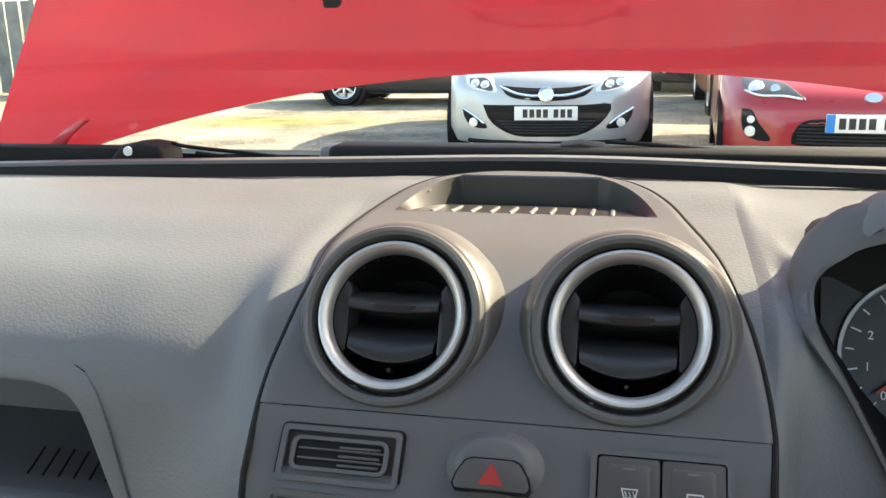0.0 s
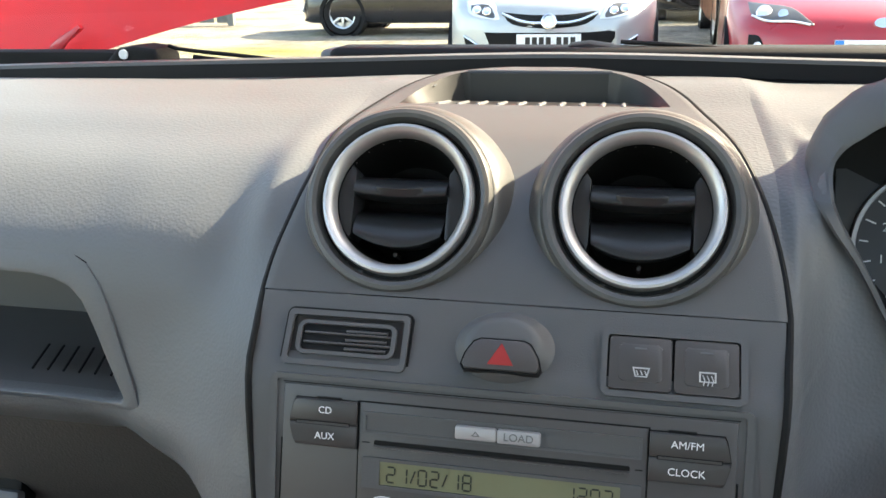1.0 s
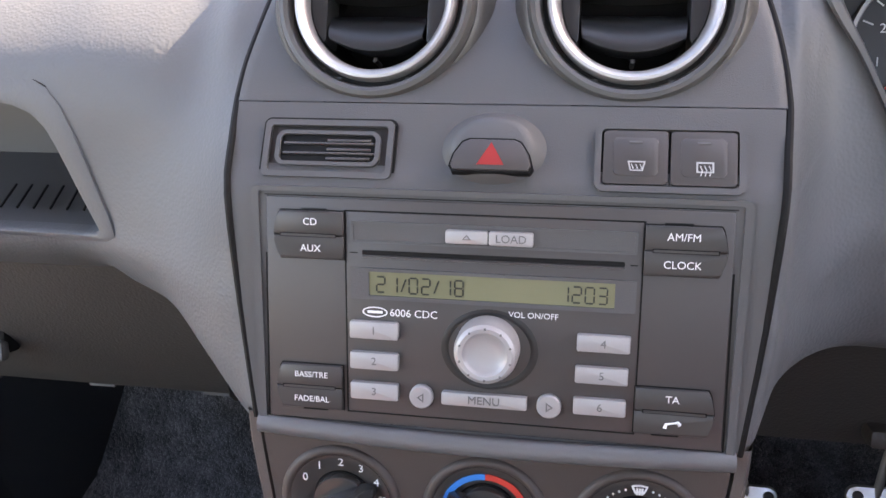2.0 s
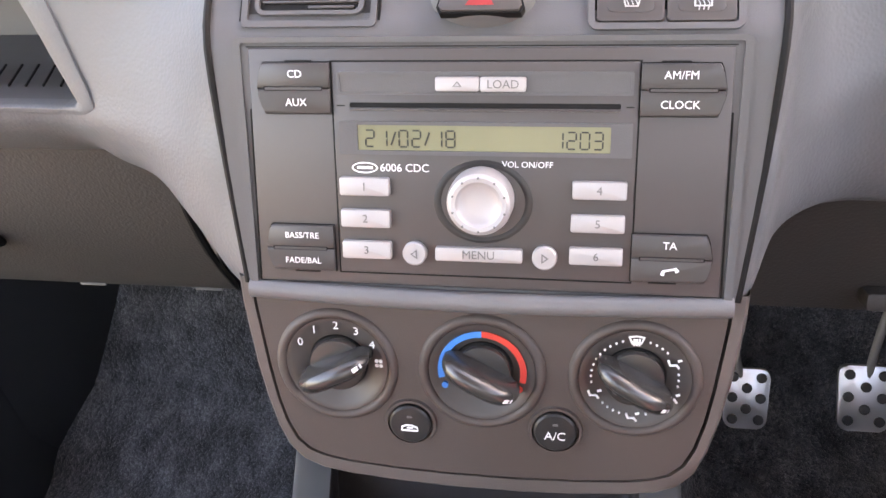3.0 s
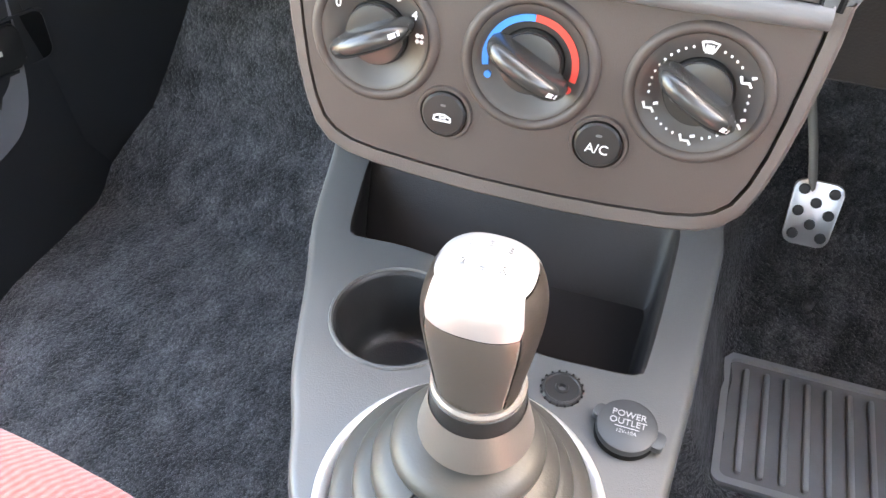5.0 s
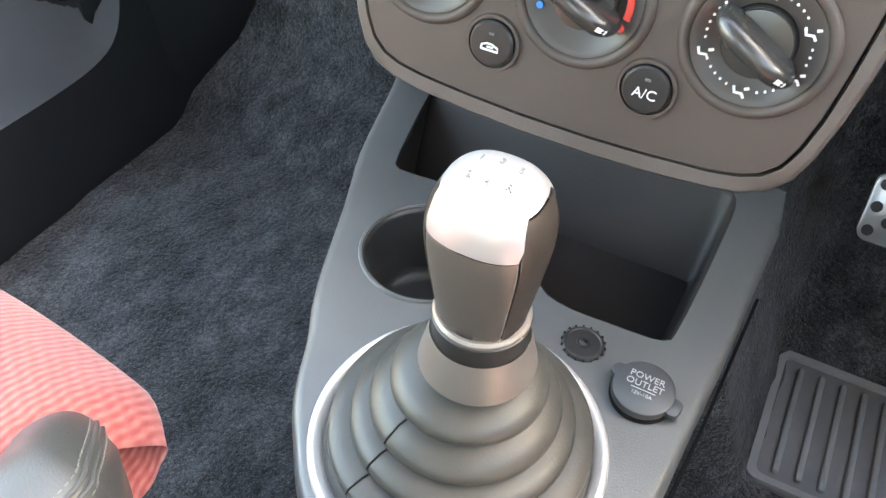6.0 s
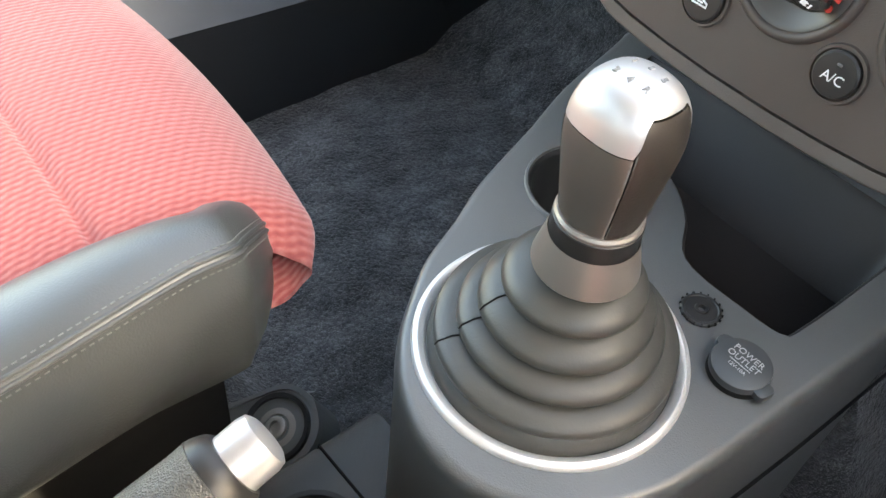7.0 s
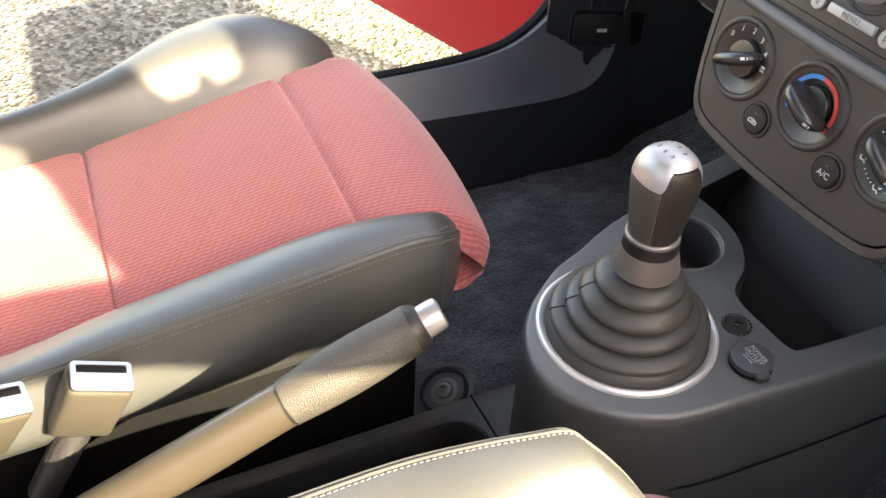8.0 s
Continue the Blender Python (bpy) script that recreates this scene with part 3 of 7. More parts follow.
VENT_X = (-0.0663, 0.0652)
NCOL = 56


def in_vent(pts):
    """True for a piece of the panel that a vent's duct passes through."""
    for vx in VENT_X:
        f = leaning(vx, 0.420, 0.7867, 29.5).inverted()
        if all((f @ p).xy.length < 0.0495 and abs((f @ p).z) < 0.06 for p in pts):
            return True
    return False


def vent_panel():
    fine = [tuple(p) for p in zip(*[[q.x for q in catmull([(r[c], 0, 0) for r in VROWS], 3)] for c in range(4)])]
    rows = [[Vector((m + w * (-1 + 2 * k / NCOL), y, z)) for k in range(NCOL + 1)] for y, z, w, m in fine]
    lift = Vector((0, -0.002, 0.002))
    bm = bmesh.new()
    g = [[bm.verts.new(p + lift) for p in r] for r in rows]
    lo, hi, e = 27, 41, 4
    for i in range(len(g) - 1):
        for k in range(NCOL):
            if lo <= i < hi and e <= k < NCOL - e or in_vent([g[i][k].co, g[i][k + 1].co, g[i + 1][k + 1].co, g[i + 1][k].co]):
                continue
            bm.faces.new((g[i][k], g[i][k + 1], g[i + 1][k + 1], g[i + 1][k]))
    # rounded edge that drops to the shell
    rim = [r[0] for r in g] + g[-1][1:] + [r[-1] for r in g[::-1]][1:]
    c = Vector((-0.008, 0.50, 0.80))
    prev = rim
    for out, dz in ((0.0008, -0.0006), (0.0014, -0.0020), (0.0014, -0.0065)):
        low = [bm.verts.new(v.co + Vector((math.copysign(out, v.co.x - c.x), out * 0.5, dz))) for v in rim]
        for a in range(len(rim) - 1):
            bm.faces.new((prev[a], prev[a + 1], low[a + 1], low[a]))
        prev = low
    panel = part("vent_panel", bm, M_FASCIA, dash, "grey curved panel round the two air vents", 50)
    # tray let into the top: floor sinks towards a high back wall
    cut = [[rows[i][k] + lift for k in range(e, NCOL - e + 1)] for i in range(lo, hi + 1)]
    n_i, n_k = len(cut), len(cut[0])
    full = [cut[0]]
    front_z = cut[0][0].z
    for i in range(n_i):
        v = i / (n_i - 1)
        row = []
        for k in range(n_k):
            p = cut[min(i, n_i - 1)][k]
            side = 0.010 if k == 0 else -0.010 if k == n_k - 1 else 0
            row.append(Vector((p.x * (1 if side else 0.985) + side * 0.0, p.y + (0.002 if i == 0 else -0.003 if i == n_i - 1 else 0), p.z if k in (0, n_k - 1) else front_z - 0.0015 - 0.0100 * v)))
        full.append(row)
    full.append([p + Vector((0, -0.001, -0.001)) for p in cut[-1]])
    full.append(cut[-1])
    # tray's dark colour stands for shade on its back wall; ribs are paler
    part("tray", sheet(full), M_BTN, panel, "open tray on top of the dash, coloured dark like its shade")
    part("tray_edge", tube([p + Vector((0, 0.001, 0.0003)) for p in cut[-1]], 0.0011, 6), M_TRIM, panel)
    for k in range(10):
        x = -0.0800 + 0.0146 * k
        part("tray_rib", put(box(-0.0019, 0.0019, -0.021, 0.021, -0.003, 0.0017, 0.0016, 3), pose(x, 0.6040, front_z - 0.0042, -6.7)), M_TRIM, panel)
    return panel


panel = vent_panel()
# black gap round the insert
gap = [Vector((m - w - 0.0020, y - 0.0006, z + 0.0002)) for y, z, w, m in VROWS] + [Vector((m + w + 0.0020, y - 0.0006, z + 0.0002)) for y, z, w, m in VROWS[::-1]]
low_gap = [(0.1255, 0.3300, 0.582), (0.1322, 0.3468, 0.645), (0.1358, 0.3598, 0.700), (0.1374, 0.3778, 0.722)]
gap = [Vector((-x, y, z)) for x, y, z in low_gap] + gap + [Vector(p) for p in low_gap[::-1]]
part("panel_gap", tube(catmull(gap, 3), 0.0020, 8), M_BLACK, dash)

# switch panel from the vents down to the heater
SROWS = [(0.3938, 0.7389, 0.1367), (0.384, 0.7275, 0.1362), (0.3725, 0.7145, 0.1354), (0.3608, 0.7000, 0.1345), (0.3478, 0.650, 0.1315), (0.3343, 0.600, 0.1262), (0.3293, 0.582, 0.1240)]
rows = [[Vector((w * (-1 + 2 * k / 16), y - 0.001, z)) for k in range(17)] for y, z, w in catmull(SROWS, 3)]
sp = sheet(rows)
switches = part("switch_panel", sp, M_FASCIA, dash, "dark grey centre panel round switches and radio")
part("panel_seam", tube(catmull([(-0.136, 0.3918, 0.7368), (0, 0.3918, 0.7368), (0.136, 0.3918, 0.7368)], 4), 0.0006, 6), M_BLACK, dash)


def air_vent(x):
    f = leaning(x, 0.420, 0.7867, 29.5)
    v = part("air_vent", put(lathe([(0.0530, -0.060), (0.0530, -0.0050), (0.0526, -0.0014), (0.0512, 0.0008), (0.0490, 0.0014), (0.0468, 0.0004), (0.0455, -0.0030), (0.0450, -0.008), (0.0428, -0.009)], 72), f), M_TRIM_DARK, dash, "round air vent in a dark pod")
    part("pod_flare", put(lathe([(0.0660, -0.075), (0.0635, -0.030), (0.0600, -0.0165), (0.0565, -0.0090), (0.0542, -0.0055), (0.0532, -0.0050)], 72), f), M_TRIM_DARK, v, "dark flare into the panel", 60)
    part("ring_gap", put(lathe([(0.0452, -0.0050), (0.0424, -0.0050)], 64), f), M_BLACK, v)
    part("silver_ring", put(lathe([(0.0432, -0.008), (0.0430, 0.0000), (0.0422, 0.0016), (0.0408, 0.0020), (0.0390, 0.0010), (0.0372, -0.0012), (0.0364, -0.0046), (0.0360, -0.010)], 72), f), M_SILVER, v, "brushed silver ring")
    part("duct", put(lathe([(0.0362, -0.006), (0.0350, -0.03), (0.030, -0.045), (0.0, -0.046)], 48), f), M_BLACK, v)
    # two curved blades, the upper one with a finger tab
    n = 14
    us = [-1 + 2 * k / n for k in range(n + 1)]
    up = [[Vector((0.0266 * u, yy - lip * 0.0020 * (1 - u * u), zz)) for u in us] for yy, zz, lip in ((0.0170, -0.022, 0), (0.0150, -0.016, 0), (0.0120, -0.0085, 0.4), (0.0085, -0.0040, 0.8), (0.0050, -0.0022, 1), (0.0036, -0.0030, 1), (0.0034, -0.0050, 1), (0.0040, -0.022, 1))]
    part("louvre", put(sheet(up), f), M_GLOSSBLACK, v, "", 60)
    low = [[Vector((0.0266 * u * (1 - 0.06 * s), yy - s * 0.0070 * (1 - u * u), zz)) for u in us] for yy, zz, s in ((-0.0010, -0.030, 0), (-0.0040, -0.020, 0.1), (-0.0085, -0.0120, 0.3), (-0.0135, -0.0070, 0.6), (-0.0180, -0.0048, 0.9), (-0.0195, -0.0052, 1), (-0.0200, -0.0075, 1), (-0.0180, -0.024, 1))]
    part("louvre", put(sheet(low), f), M_GLOSSBLACK, v, "", 60)
    part("tab", put(plate([(0.0135 * math.cos(a), 0.0030 * math.sin(a)) for a in [k * math.pi / 14 for k in range(28)]], -0.003, 0.0012, 0.0008), f @ pose(0, 0.0060, -0.0022, -48)), M_GLOSSBLACK, v)
    for sx in (-1, 1):
        part("cheek", put(plate([(sx * 0.0357 * math.cos(a), 0.0357 * math.sin(a)) for a in [radians(-38 + 6 * k) for k in range(13)]] + [(sx * 0.0268, 0.0160), (sx * 0.0268, -0.0200)], -0.026, -0.0065, 0.0008), f), M_GLOSSBLACK, v)
    part("pin", put(lathe([(0.0012, -0.02), (0.0012, -0.008), (0, -0.0078)], 10), f @ Matrix.Translation((0, -0.0305, 0))), M_BTN, v)
    return v


for vx in VENT_X:
    air_vent(vx)

# coin slot, hazard switch, heated screen switches
c = part("blank_vent", put(frame_plate(rounded(-0.1185, -0.0505, 0.0098, 0.0402, 0.003), rounded(-0.1155, -0.0535, 0.0128, 0.0372, 0.002), -0.002, 0.0030), F_SWITCH), M_FASCIA, switches, "small slotted grille in a frame")
part("grille_back", put(plate(rounded(-0.1155, -0.0535, 0.0128, 0.0372, 0.002), -0.004, 0.0006), F_SWITCH), M_BTN, c)
part("grille_frame", put(frame_plate(rounded(-0.1120, -0.0570, 0.0160, 0.0345, 0.005), rounded(-0.1095, -0.0595, 0.0180, 0.0325, 0.003), 0.0005, 0.0030), F_SWITCH), M_FASCIA, c)
part("grille_hole", put(plate(rounded(-0.1095, -0.0595, 0.0180, 0.0325, 0.003), 0.0005, 0.0014), F_SWITCH), M_BLACK, c)
for k, (a, b) in enumerate(((-0.1080, -0.0600), (-0.1080, -0.0600))):
    part("grille_bar", put(box(a, b, 0.0220 + 0.0052 * k, 0.0232 + 0.0052 * k, 0.0008, 0.0028, 0.0005), F_SWITCH), M_RADIO, c)
for k in range(3):
    part("grille_slat", put(box(-0.0850, -0.0620, 0.0193 + 0.0048 * k, 0.0207 + 0.0048 * k, 0.0008, 0.0024, 0.0004), F_SWITCH), M_RADIO, c)
part("frame_gap", put(frame_plate(rounded(-0.1200, -0.0490, 0.0083, 0.0417, 0.004), rounded(-0.1185, -0.0505, 0.0098, 0.0402, 0.003), -0.002, 0.0012), F_SWITCH), M_BLACK, c)

h = part("hazard_switch", put(lathe([(0.0320, -0.0016), (0.0292, 0.0002), (0.0264, 0.0026), (0.0236, 0.0056), (0.0208, 0.0080), (0.0170, 0.0090), (0.0, 0.0092)], 48), F_SWITCH @ Matrix.Translation((0.0, 0.0270, -0.0005)) @ Matrix.Diagonal((0.90, 0.68, 1, 1))), M_FASCIA, switches, "raised hazard light switch with a red triangle", 80)
haz = [(-0.0180, 0.0135), (0.0180, 0.0135), (0.0195, 0.0160), (0.0180, 0.0215), (0.0140, 0.0275), (0.0105, 0.0290), (-0.0105, 0.0290), (-0.0140, 0.0275), (-0.0180, 0.0215), (-0.0195, 0.0160)]
part("hazard_gap", put(plate([(x * 1.05, 0.0213 + (y - 0.0213) * 1.10) for x, y in haz], 0.004, 0.0098), F_SWITCH @ pose(0, 0, 0)), M_BLACK, h)
part("hazard_button", put(plate(haz, 0.005, 0.0112, 0.0012), F_SWITCH), M_RADIO, h)
tri = [(-0.0066, 0.0160), (0.0066, 0.0160), (0.0, 0.0272)]
part("hazard_triangle", put(plate(tri, 0.0105, 0.0114), F_SWITCH), M_DIMRED, h, "red warning triangle")

hs = part("switch_frame", put(frame_plate(rounded(0.0490, 0.1185, 0.0070, 0.0412, 0.005), rounded(0.0520, 0.1152, 0.0100, 0.0382, 0.002), -0.002, 0.0036), F_SWITCH), M_FASCIA, switches, "pair of heated screen switches in a frame")
part("switch_well", put(plate(rounded(0.0515, 0.1157, 0.0095, 0.0387, 0.002), -0.004, 0.0006), F_SWITCH), M_BLACK, hs)
for k, x0 in enumerate((0.0530, 0.0843)):
    b = part("rocker", put(plate(rounded(x0, x0 + 0.0300, 0.0110, 0.0373, 0.0015), 0.0, 0.0036, 0.0008), F_SWITCH), M_RADIO, hs)
    part("rocker_inset", put(plate(rounded(x0 + 0.0045, x0 + 0.0255, 0.0150, 0.0340, 0.003), 0.003, 0.0039, 0.0003), F_SWITCH), M_RADIO, b)
    part("rocker_lamp", put(box(x0 + 0.0120, x0 + 0.0180, 0.0312, 0.0320, 0.0039, 0.00425), F_SWITCH), M_GREYPRINT, b)
    cx, cy = x0 + 0.0155, 0.0195
    if k == 0:
        shape = [(-0.0042, 0.0026), (0.0042, 0.0026), (0.0030, -0.0022), (-0.0030, -0.0022)]
    else:
        shape = [(-0.0040, 0.0028), (0.0040, 0.0028), (0.0040, -0.0024), (-0.0040, -0.0024)]
    part("icon", put(frame_plate([(cx + a, cy + c2) for a, c2 in shape], [(cx + a * 0.80, cy + c2 * 0.74) for a, c2 in shape], 0.0039, 0.0043), F_SWITCH), M_DIMPRINT, b)
    for q in range(3):
        wx = cx + (q - 1) * 0.0020
        part("icon", put(tube([(wx, cy - 0.0030 + (0.002 if k == 0 else -0.001), 0.0043), (wx + 0.0006, cy - 0.0012, 0.0043), (wx - 0.0004, cy + 0.0010, 0.0043)], 0.00028, 5), F_SWITCH), M_DIMPRINT, b)

# ---- glove box ----
glove = thing("glove_box", (-0.42, 0.50, 0.50), "dark grey grained glove box lid under the dash shelf", "glove box")
gl_rows = []
for k in range(9):
    v = k / 8
    z = 0.600 - 0.190 * v
    y = 0.462 + 0.100 * v - 0.014 * math.sin(v * math.pi)
    xr = -0.236 - 0.020 * v
    gl_rows.append([Vector((-0.70 + (xr + 0.70) * q / 16, y, z)) for q in range(17)])
gl_rows.append([p + Vector((0, 0.010, -0.008)) for p in gl_rows[-1]])
gl_rows.append([p + Vector((0, 0.25, 0.0)) for p in gl_rows[-1]])
part("lid", sheet(gl_rows), M_LOWDASH, glove)
part("lid_gap", tube([r[-1] + Vector((0.003, 0.003, 0)) for r in gl_rows[:9]], 0.0042, 8), M_BLACK, glove)
part("lid_handle", put(box(-0.055, 0.055, -0.012, 0.012, -0.016, 0.016, 0.006), pose(-0.475, 0.505, 0.499, -20)), M_BLACK, glove, "black recessed lid handle")
part("handle_pull", put(box(-0.045, 0.050, -0.006, 0.006, -0.009, 0.009, 0.004), pose(-0.470, 0.492, 0.492, -20)), M_TRIM, glove, "light grey lid pull")
for x in (-0.285, -0.40, -0.52):
    part("lid_clip", put(box(-0.013, 0.013, -0.002, 0.008, -0.0016, 0.0016, 0.0005), pose(x, 0.570, 0.4035, 10)), M_GREYPRINT, glove, "grey clip under the lid")
cheek = [[Vector((-0.229, 0.462, 0.604)), Vector((-0.200, 0.415, 0.604)), Vector((-0.166, 0.372, 0.602)), Vector((-0.150, 0.350, 0.577))]]
for k in range(1, 9):
    v = k / 8
    a, b = Vector((-0.231 - 0.020 * v, 0.466 + 0.100 * v - 0.014 * math.sin(v * math.pi), 0.600 - 0.190 * v)), Vector((-0.150, 0.352, 0.572)).lerp(Vector((-0.251, 0.560, 0.408)), v)
    cheek.append([a.lerp(b, q / 3) for q in range(4)])
part("side_cheek", sheet(cheek), M_LOWDASH, glove, "grained cheek between lid and centre panel")

# instrument cluster behind the hood
clu = thing("instrument_cluster", (0.34, 0.58, 0.74), "dark instrument cluster with silver-rimmed dials under the hood", "instrument cluster")
F_CLU = leaning(0.0, 0.575, 0.742, 22)
part("cluster_face", put(plate(rounded(0.196, 0.50, -0.075, 0.062, 0.02), -0.012, -0.008), F_CLU), M_GLASSDIAL, clu)
for cx, cy, r in ((0.262, -0.020, 0.0530), (0.40, -0.010, 0.0530)):
    d = part("dial", put(plate(circle(cx, cy, r, 48), -0.009, -0.0065), F_CLU), M_GLASSDIAL, clu, "round dial with pale marks")
    part("dial_rim", put(lathe([(r - 0.001, -0.008), (r + 0.0005, -0.004), (r + 0.003, -0.004), (r + 0.004, -0.008)], 64), F_CLU @ Matrix.Translation((cx, cy, 0))), M_SILVER, d, "silver rim")
    for k in range(17):
        a = radians(225 - 270 * k / 16)
        rr = r - 0.006
        part("tick", put(box(-0.0035 if k % 2 == 0 else -0.002, 0.0035, -0.0005, 0.0005, -0.0066, -0.0060), F_CLU @ Matrix.Translation((cx + rr * math.cos(a), cy + rr * math.sin(a), 0)) @ Matrix.Rotation(a, 4, "Z")), M_WHITE, d)
    for k in range(9):
        a = radians(225 - 270 * k / 8)
        rr = r - 0.016
        if cx < 0.3 and k < 8:
            lettering(str(k), 0.0085, F_CLU @ Matrix.Translation((cx + rr * math.cos(a), cy + rr * math.sin(a), -0.0062)), M_WHITE, d, "numeral")
    part("hub", put(lathe([(0.020, -0.007), (0.019, 0.001), (0, 0.002)], 32), F_CLU @ Matrix.Translation((cx, cy, 0))), M_BLACK, d)
    part("needle", put(plate([(-0.040, -0.0008), (-0.040, 0.0008), (0, 0.0018), (0, -0.0018)], -0.003, -0.002), F_CLU @ Matrix.Translation((cx, cy, 0)) @ Matrix.Rotation(radians(38), 4, "Z")), M_REDP, d, "red needle")

# ---- radio ----
radio = thing("car_radio", (0, 0.35, 0.64), "dark grey car radio with silver keys and a green display", "car radio")


def on_radio(bm):
    return put(bm, F_RADIO)


RF = [(-0.1145, -0.0005), (0.1145, -0.0005), (0.1165, -0.1195), (-0.1165, -0.1195)]
part("face_gap", on_radio(plate([(x * 1.010, y * 1.012 + 0.001) for x, y in RF[::-1]], -0.006, 0.0022)), M_BLACK, radio)
part("face", on_radio(plate(RF[::-1], -0.004, 0.0034, 0.0008)), M_RADIO, radio)
part("middle_face", on_radio(plate([(-0.0725, -0.1130), (0.0735, -0.1130), (0.0735, -0.0070), (-0.0725, -0.0070)], 0.002, 0.0040, 0.0005)), M_RADIO, radio)
part("middle_gap", on_radio(frame_plate([(-0.0733, -0.1138), (0.0743, -0.1138), (0.0743, -0.0062), (-0.0733, -0.0062)], [(-0.0725, -0.1130), (0.0735, -0.1130), (0.0735, -0.0070), (-0.0725, -0.0070)], 0.002, 0.0036)), M_BLACK, radio)
part("slot_panel", on_radio(frame_plate(rounded(-0.0700, 0.0710, -0.0225, -0.0115, 0.001), rounded(-0.0685, 0.0695, -0.0212, -0.0128, 0.0006), 0.0036, 0.0048)), M_FASCIA, radio)
part("slot_inset", on_radio(plate(rounded(-0.0685, 0.0695, -0.0212, -0.0128, 0.0006), 0.0036, 0.0042)), M_FASCIA, radio)
part("disc_slot", on_radio(plate(rounded(-0.0640, 0.0655, -0.0286, -0.0262, 0.0008), 0.003, 0.0044)), M_BLACK, radio, "black disc slot")
part("slot_lip", on_radio(box(-0.0640, 0.0655, -0.0300, -0.0288, 0.0035, 0.0052, 0.0004)), M_RADIO, radio)
for a, b in ((-0.0705, -0.0665), (0.0680, 0.0715)):
    part("slot_mark", on_radio(box(a, b, -0.0280, -0.0275, 0.0038, 0.0043)), M_BLACK, radio)


def key(x0, x1, y0, y1, text, mat=None, ink=None, size=0.0062, r=0.0012, top=0.0072):
    k = part("key", on_radio(plate(rounded(x0, x1, -y1, -y0, r, 4), 0.003, top, 0.0007)), mat or M_SILVERKEY, radio, "silver key" if mat is None else "black key")
    if text:
        lettering(text, size, at(F_RADIO, (x0 + x1) / 2, -(y0 + y1) / 2, top + 0.0002), ink or M_GREYPRINT, k)
    return k


ej = key(-0.0212, -0.0002, 0.0138, 0.0205, "")
part("eject_mark", on_radio(frame_plate([(-0.0128, -0.0182), (-0.0084, -0.0182), (-0.0106, -0.0156)], [(-0.0120, -0.0179), (-0.0092, -0.0179), (-0.0106, -0.0163)], 0.0070, 0.0075)), M_GREYPRINT, ej)
key(0.0002, 0.0218, 0.0138, 0.0207, "LOAD", size=0.0056)
for i in range(3):
    key(-0.0705, -0.0451, 0.0629 + 0.0164 * i, 0.0721 + 0.0164 * i, str(i + 1), size=0.0058)
    key(0.0444 - 0.0003 * i, 0.0701 - 0.0003 * i, 0.0627 + 0.0164 * i, 0.0714 + 0.0164 * i, str(i + 4), size=0.0058)
key(-0.0226, 0.0210, 0.0975, 0.1046, "MENU", size=0.0060)
for x, s in ((-0.0331, -1), (0.0319, 1)):
    rk = part("round_key", on_radio(put(lathe([(0.0062, 0.003), (0.0062, 0.0066), (0.0055, 0.0074), (0, 0.0076)], 28), Matrix.Translation((x, -0.1014, 0)))), M_SILVERKEY, radio, "round silver key")
    part("arrow_mark", on_radio(frame_plate([(x - s * 0.0014, -0.1039), (x - s * 0.0014, -0.0989), (x + s * 0.0020, -0.1014)], [(x - s * 0.0008, -0.1029), (x - s * 0.0008, -0.0999), (x + s * 0.0011, -0.1014)], 0.0072, 0.0079)), M_GREYPRINT, rk)
def end_key(x0, x1, y0, y1, bulge0, bulge1, outward):
    """A key whose outer end is part of a shallow curve that runs over the pair."""
    n_ = 6
    end = [((x0 if outward < 0 else x1) - outward * (bulge0 + (bulge1 - bulge0) * (k / n_) ** (1.6 if bulge1 > bulge0 else 0.6)), -(y0 + (y1 - y0) * k / n_)) for k in range(n_ + 1)]
    straight = x1 if outward < 0 else x0
    pts = end + [(straight, -y1), (straight, -y0)]
    return pts if outward < 0 else pts[::-1]


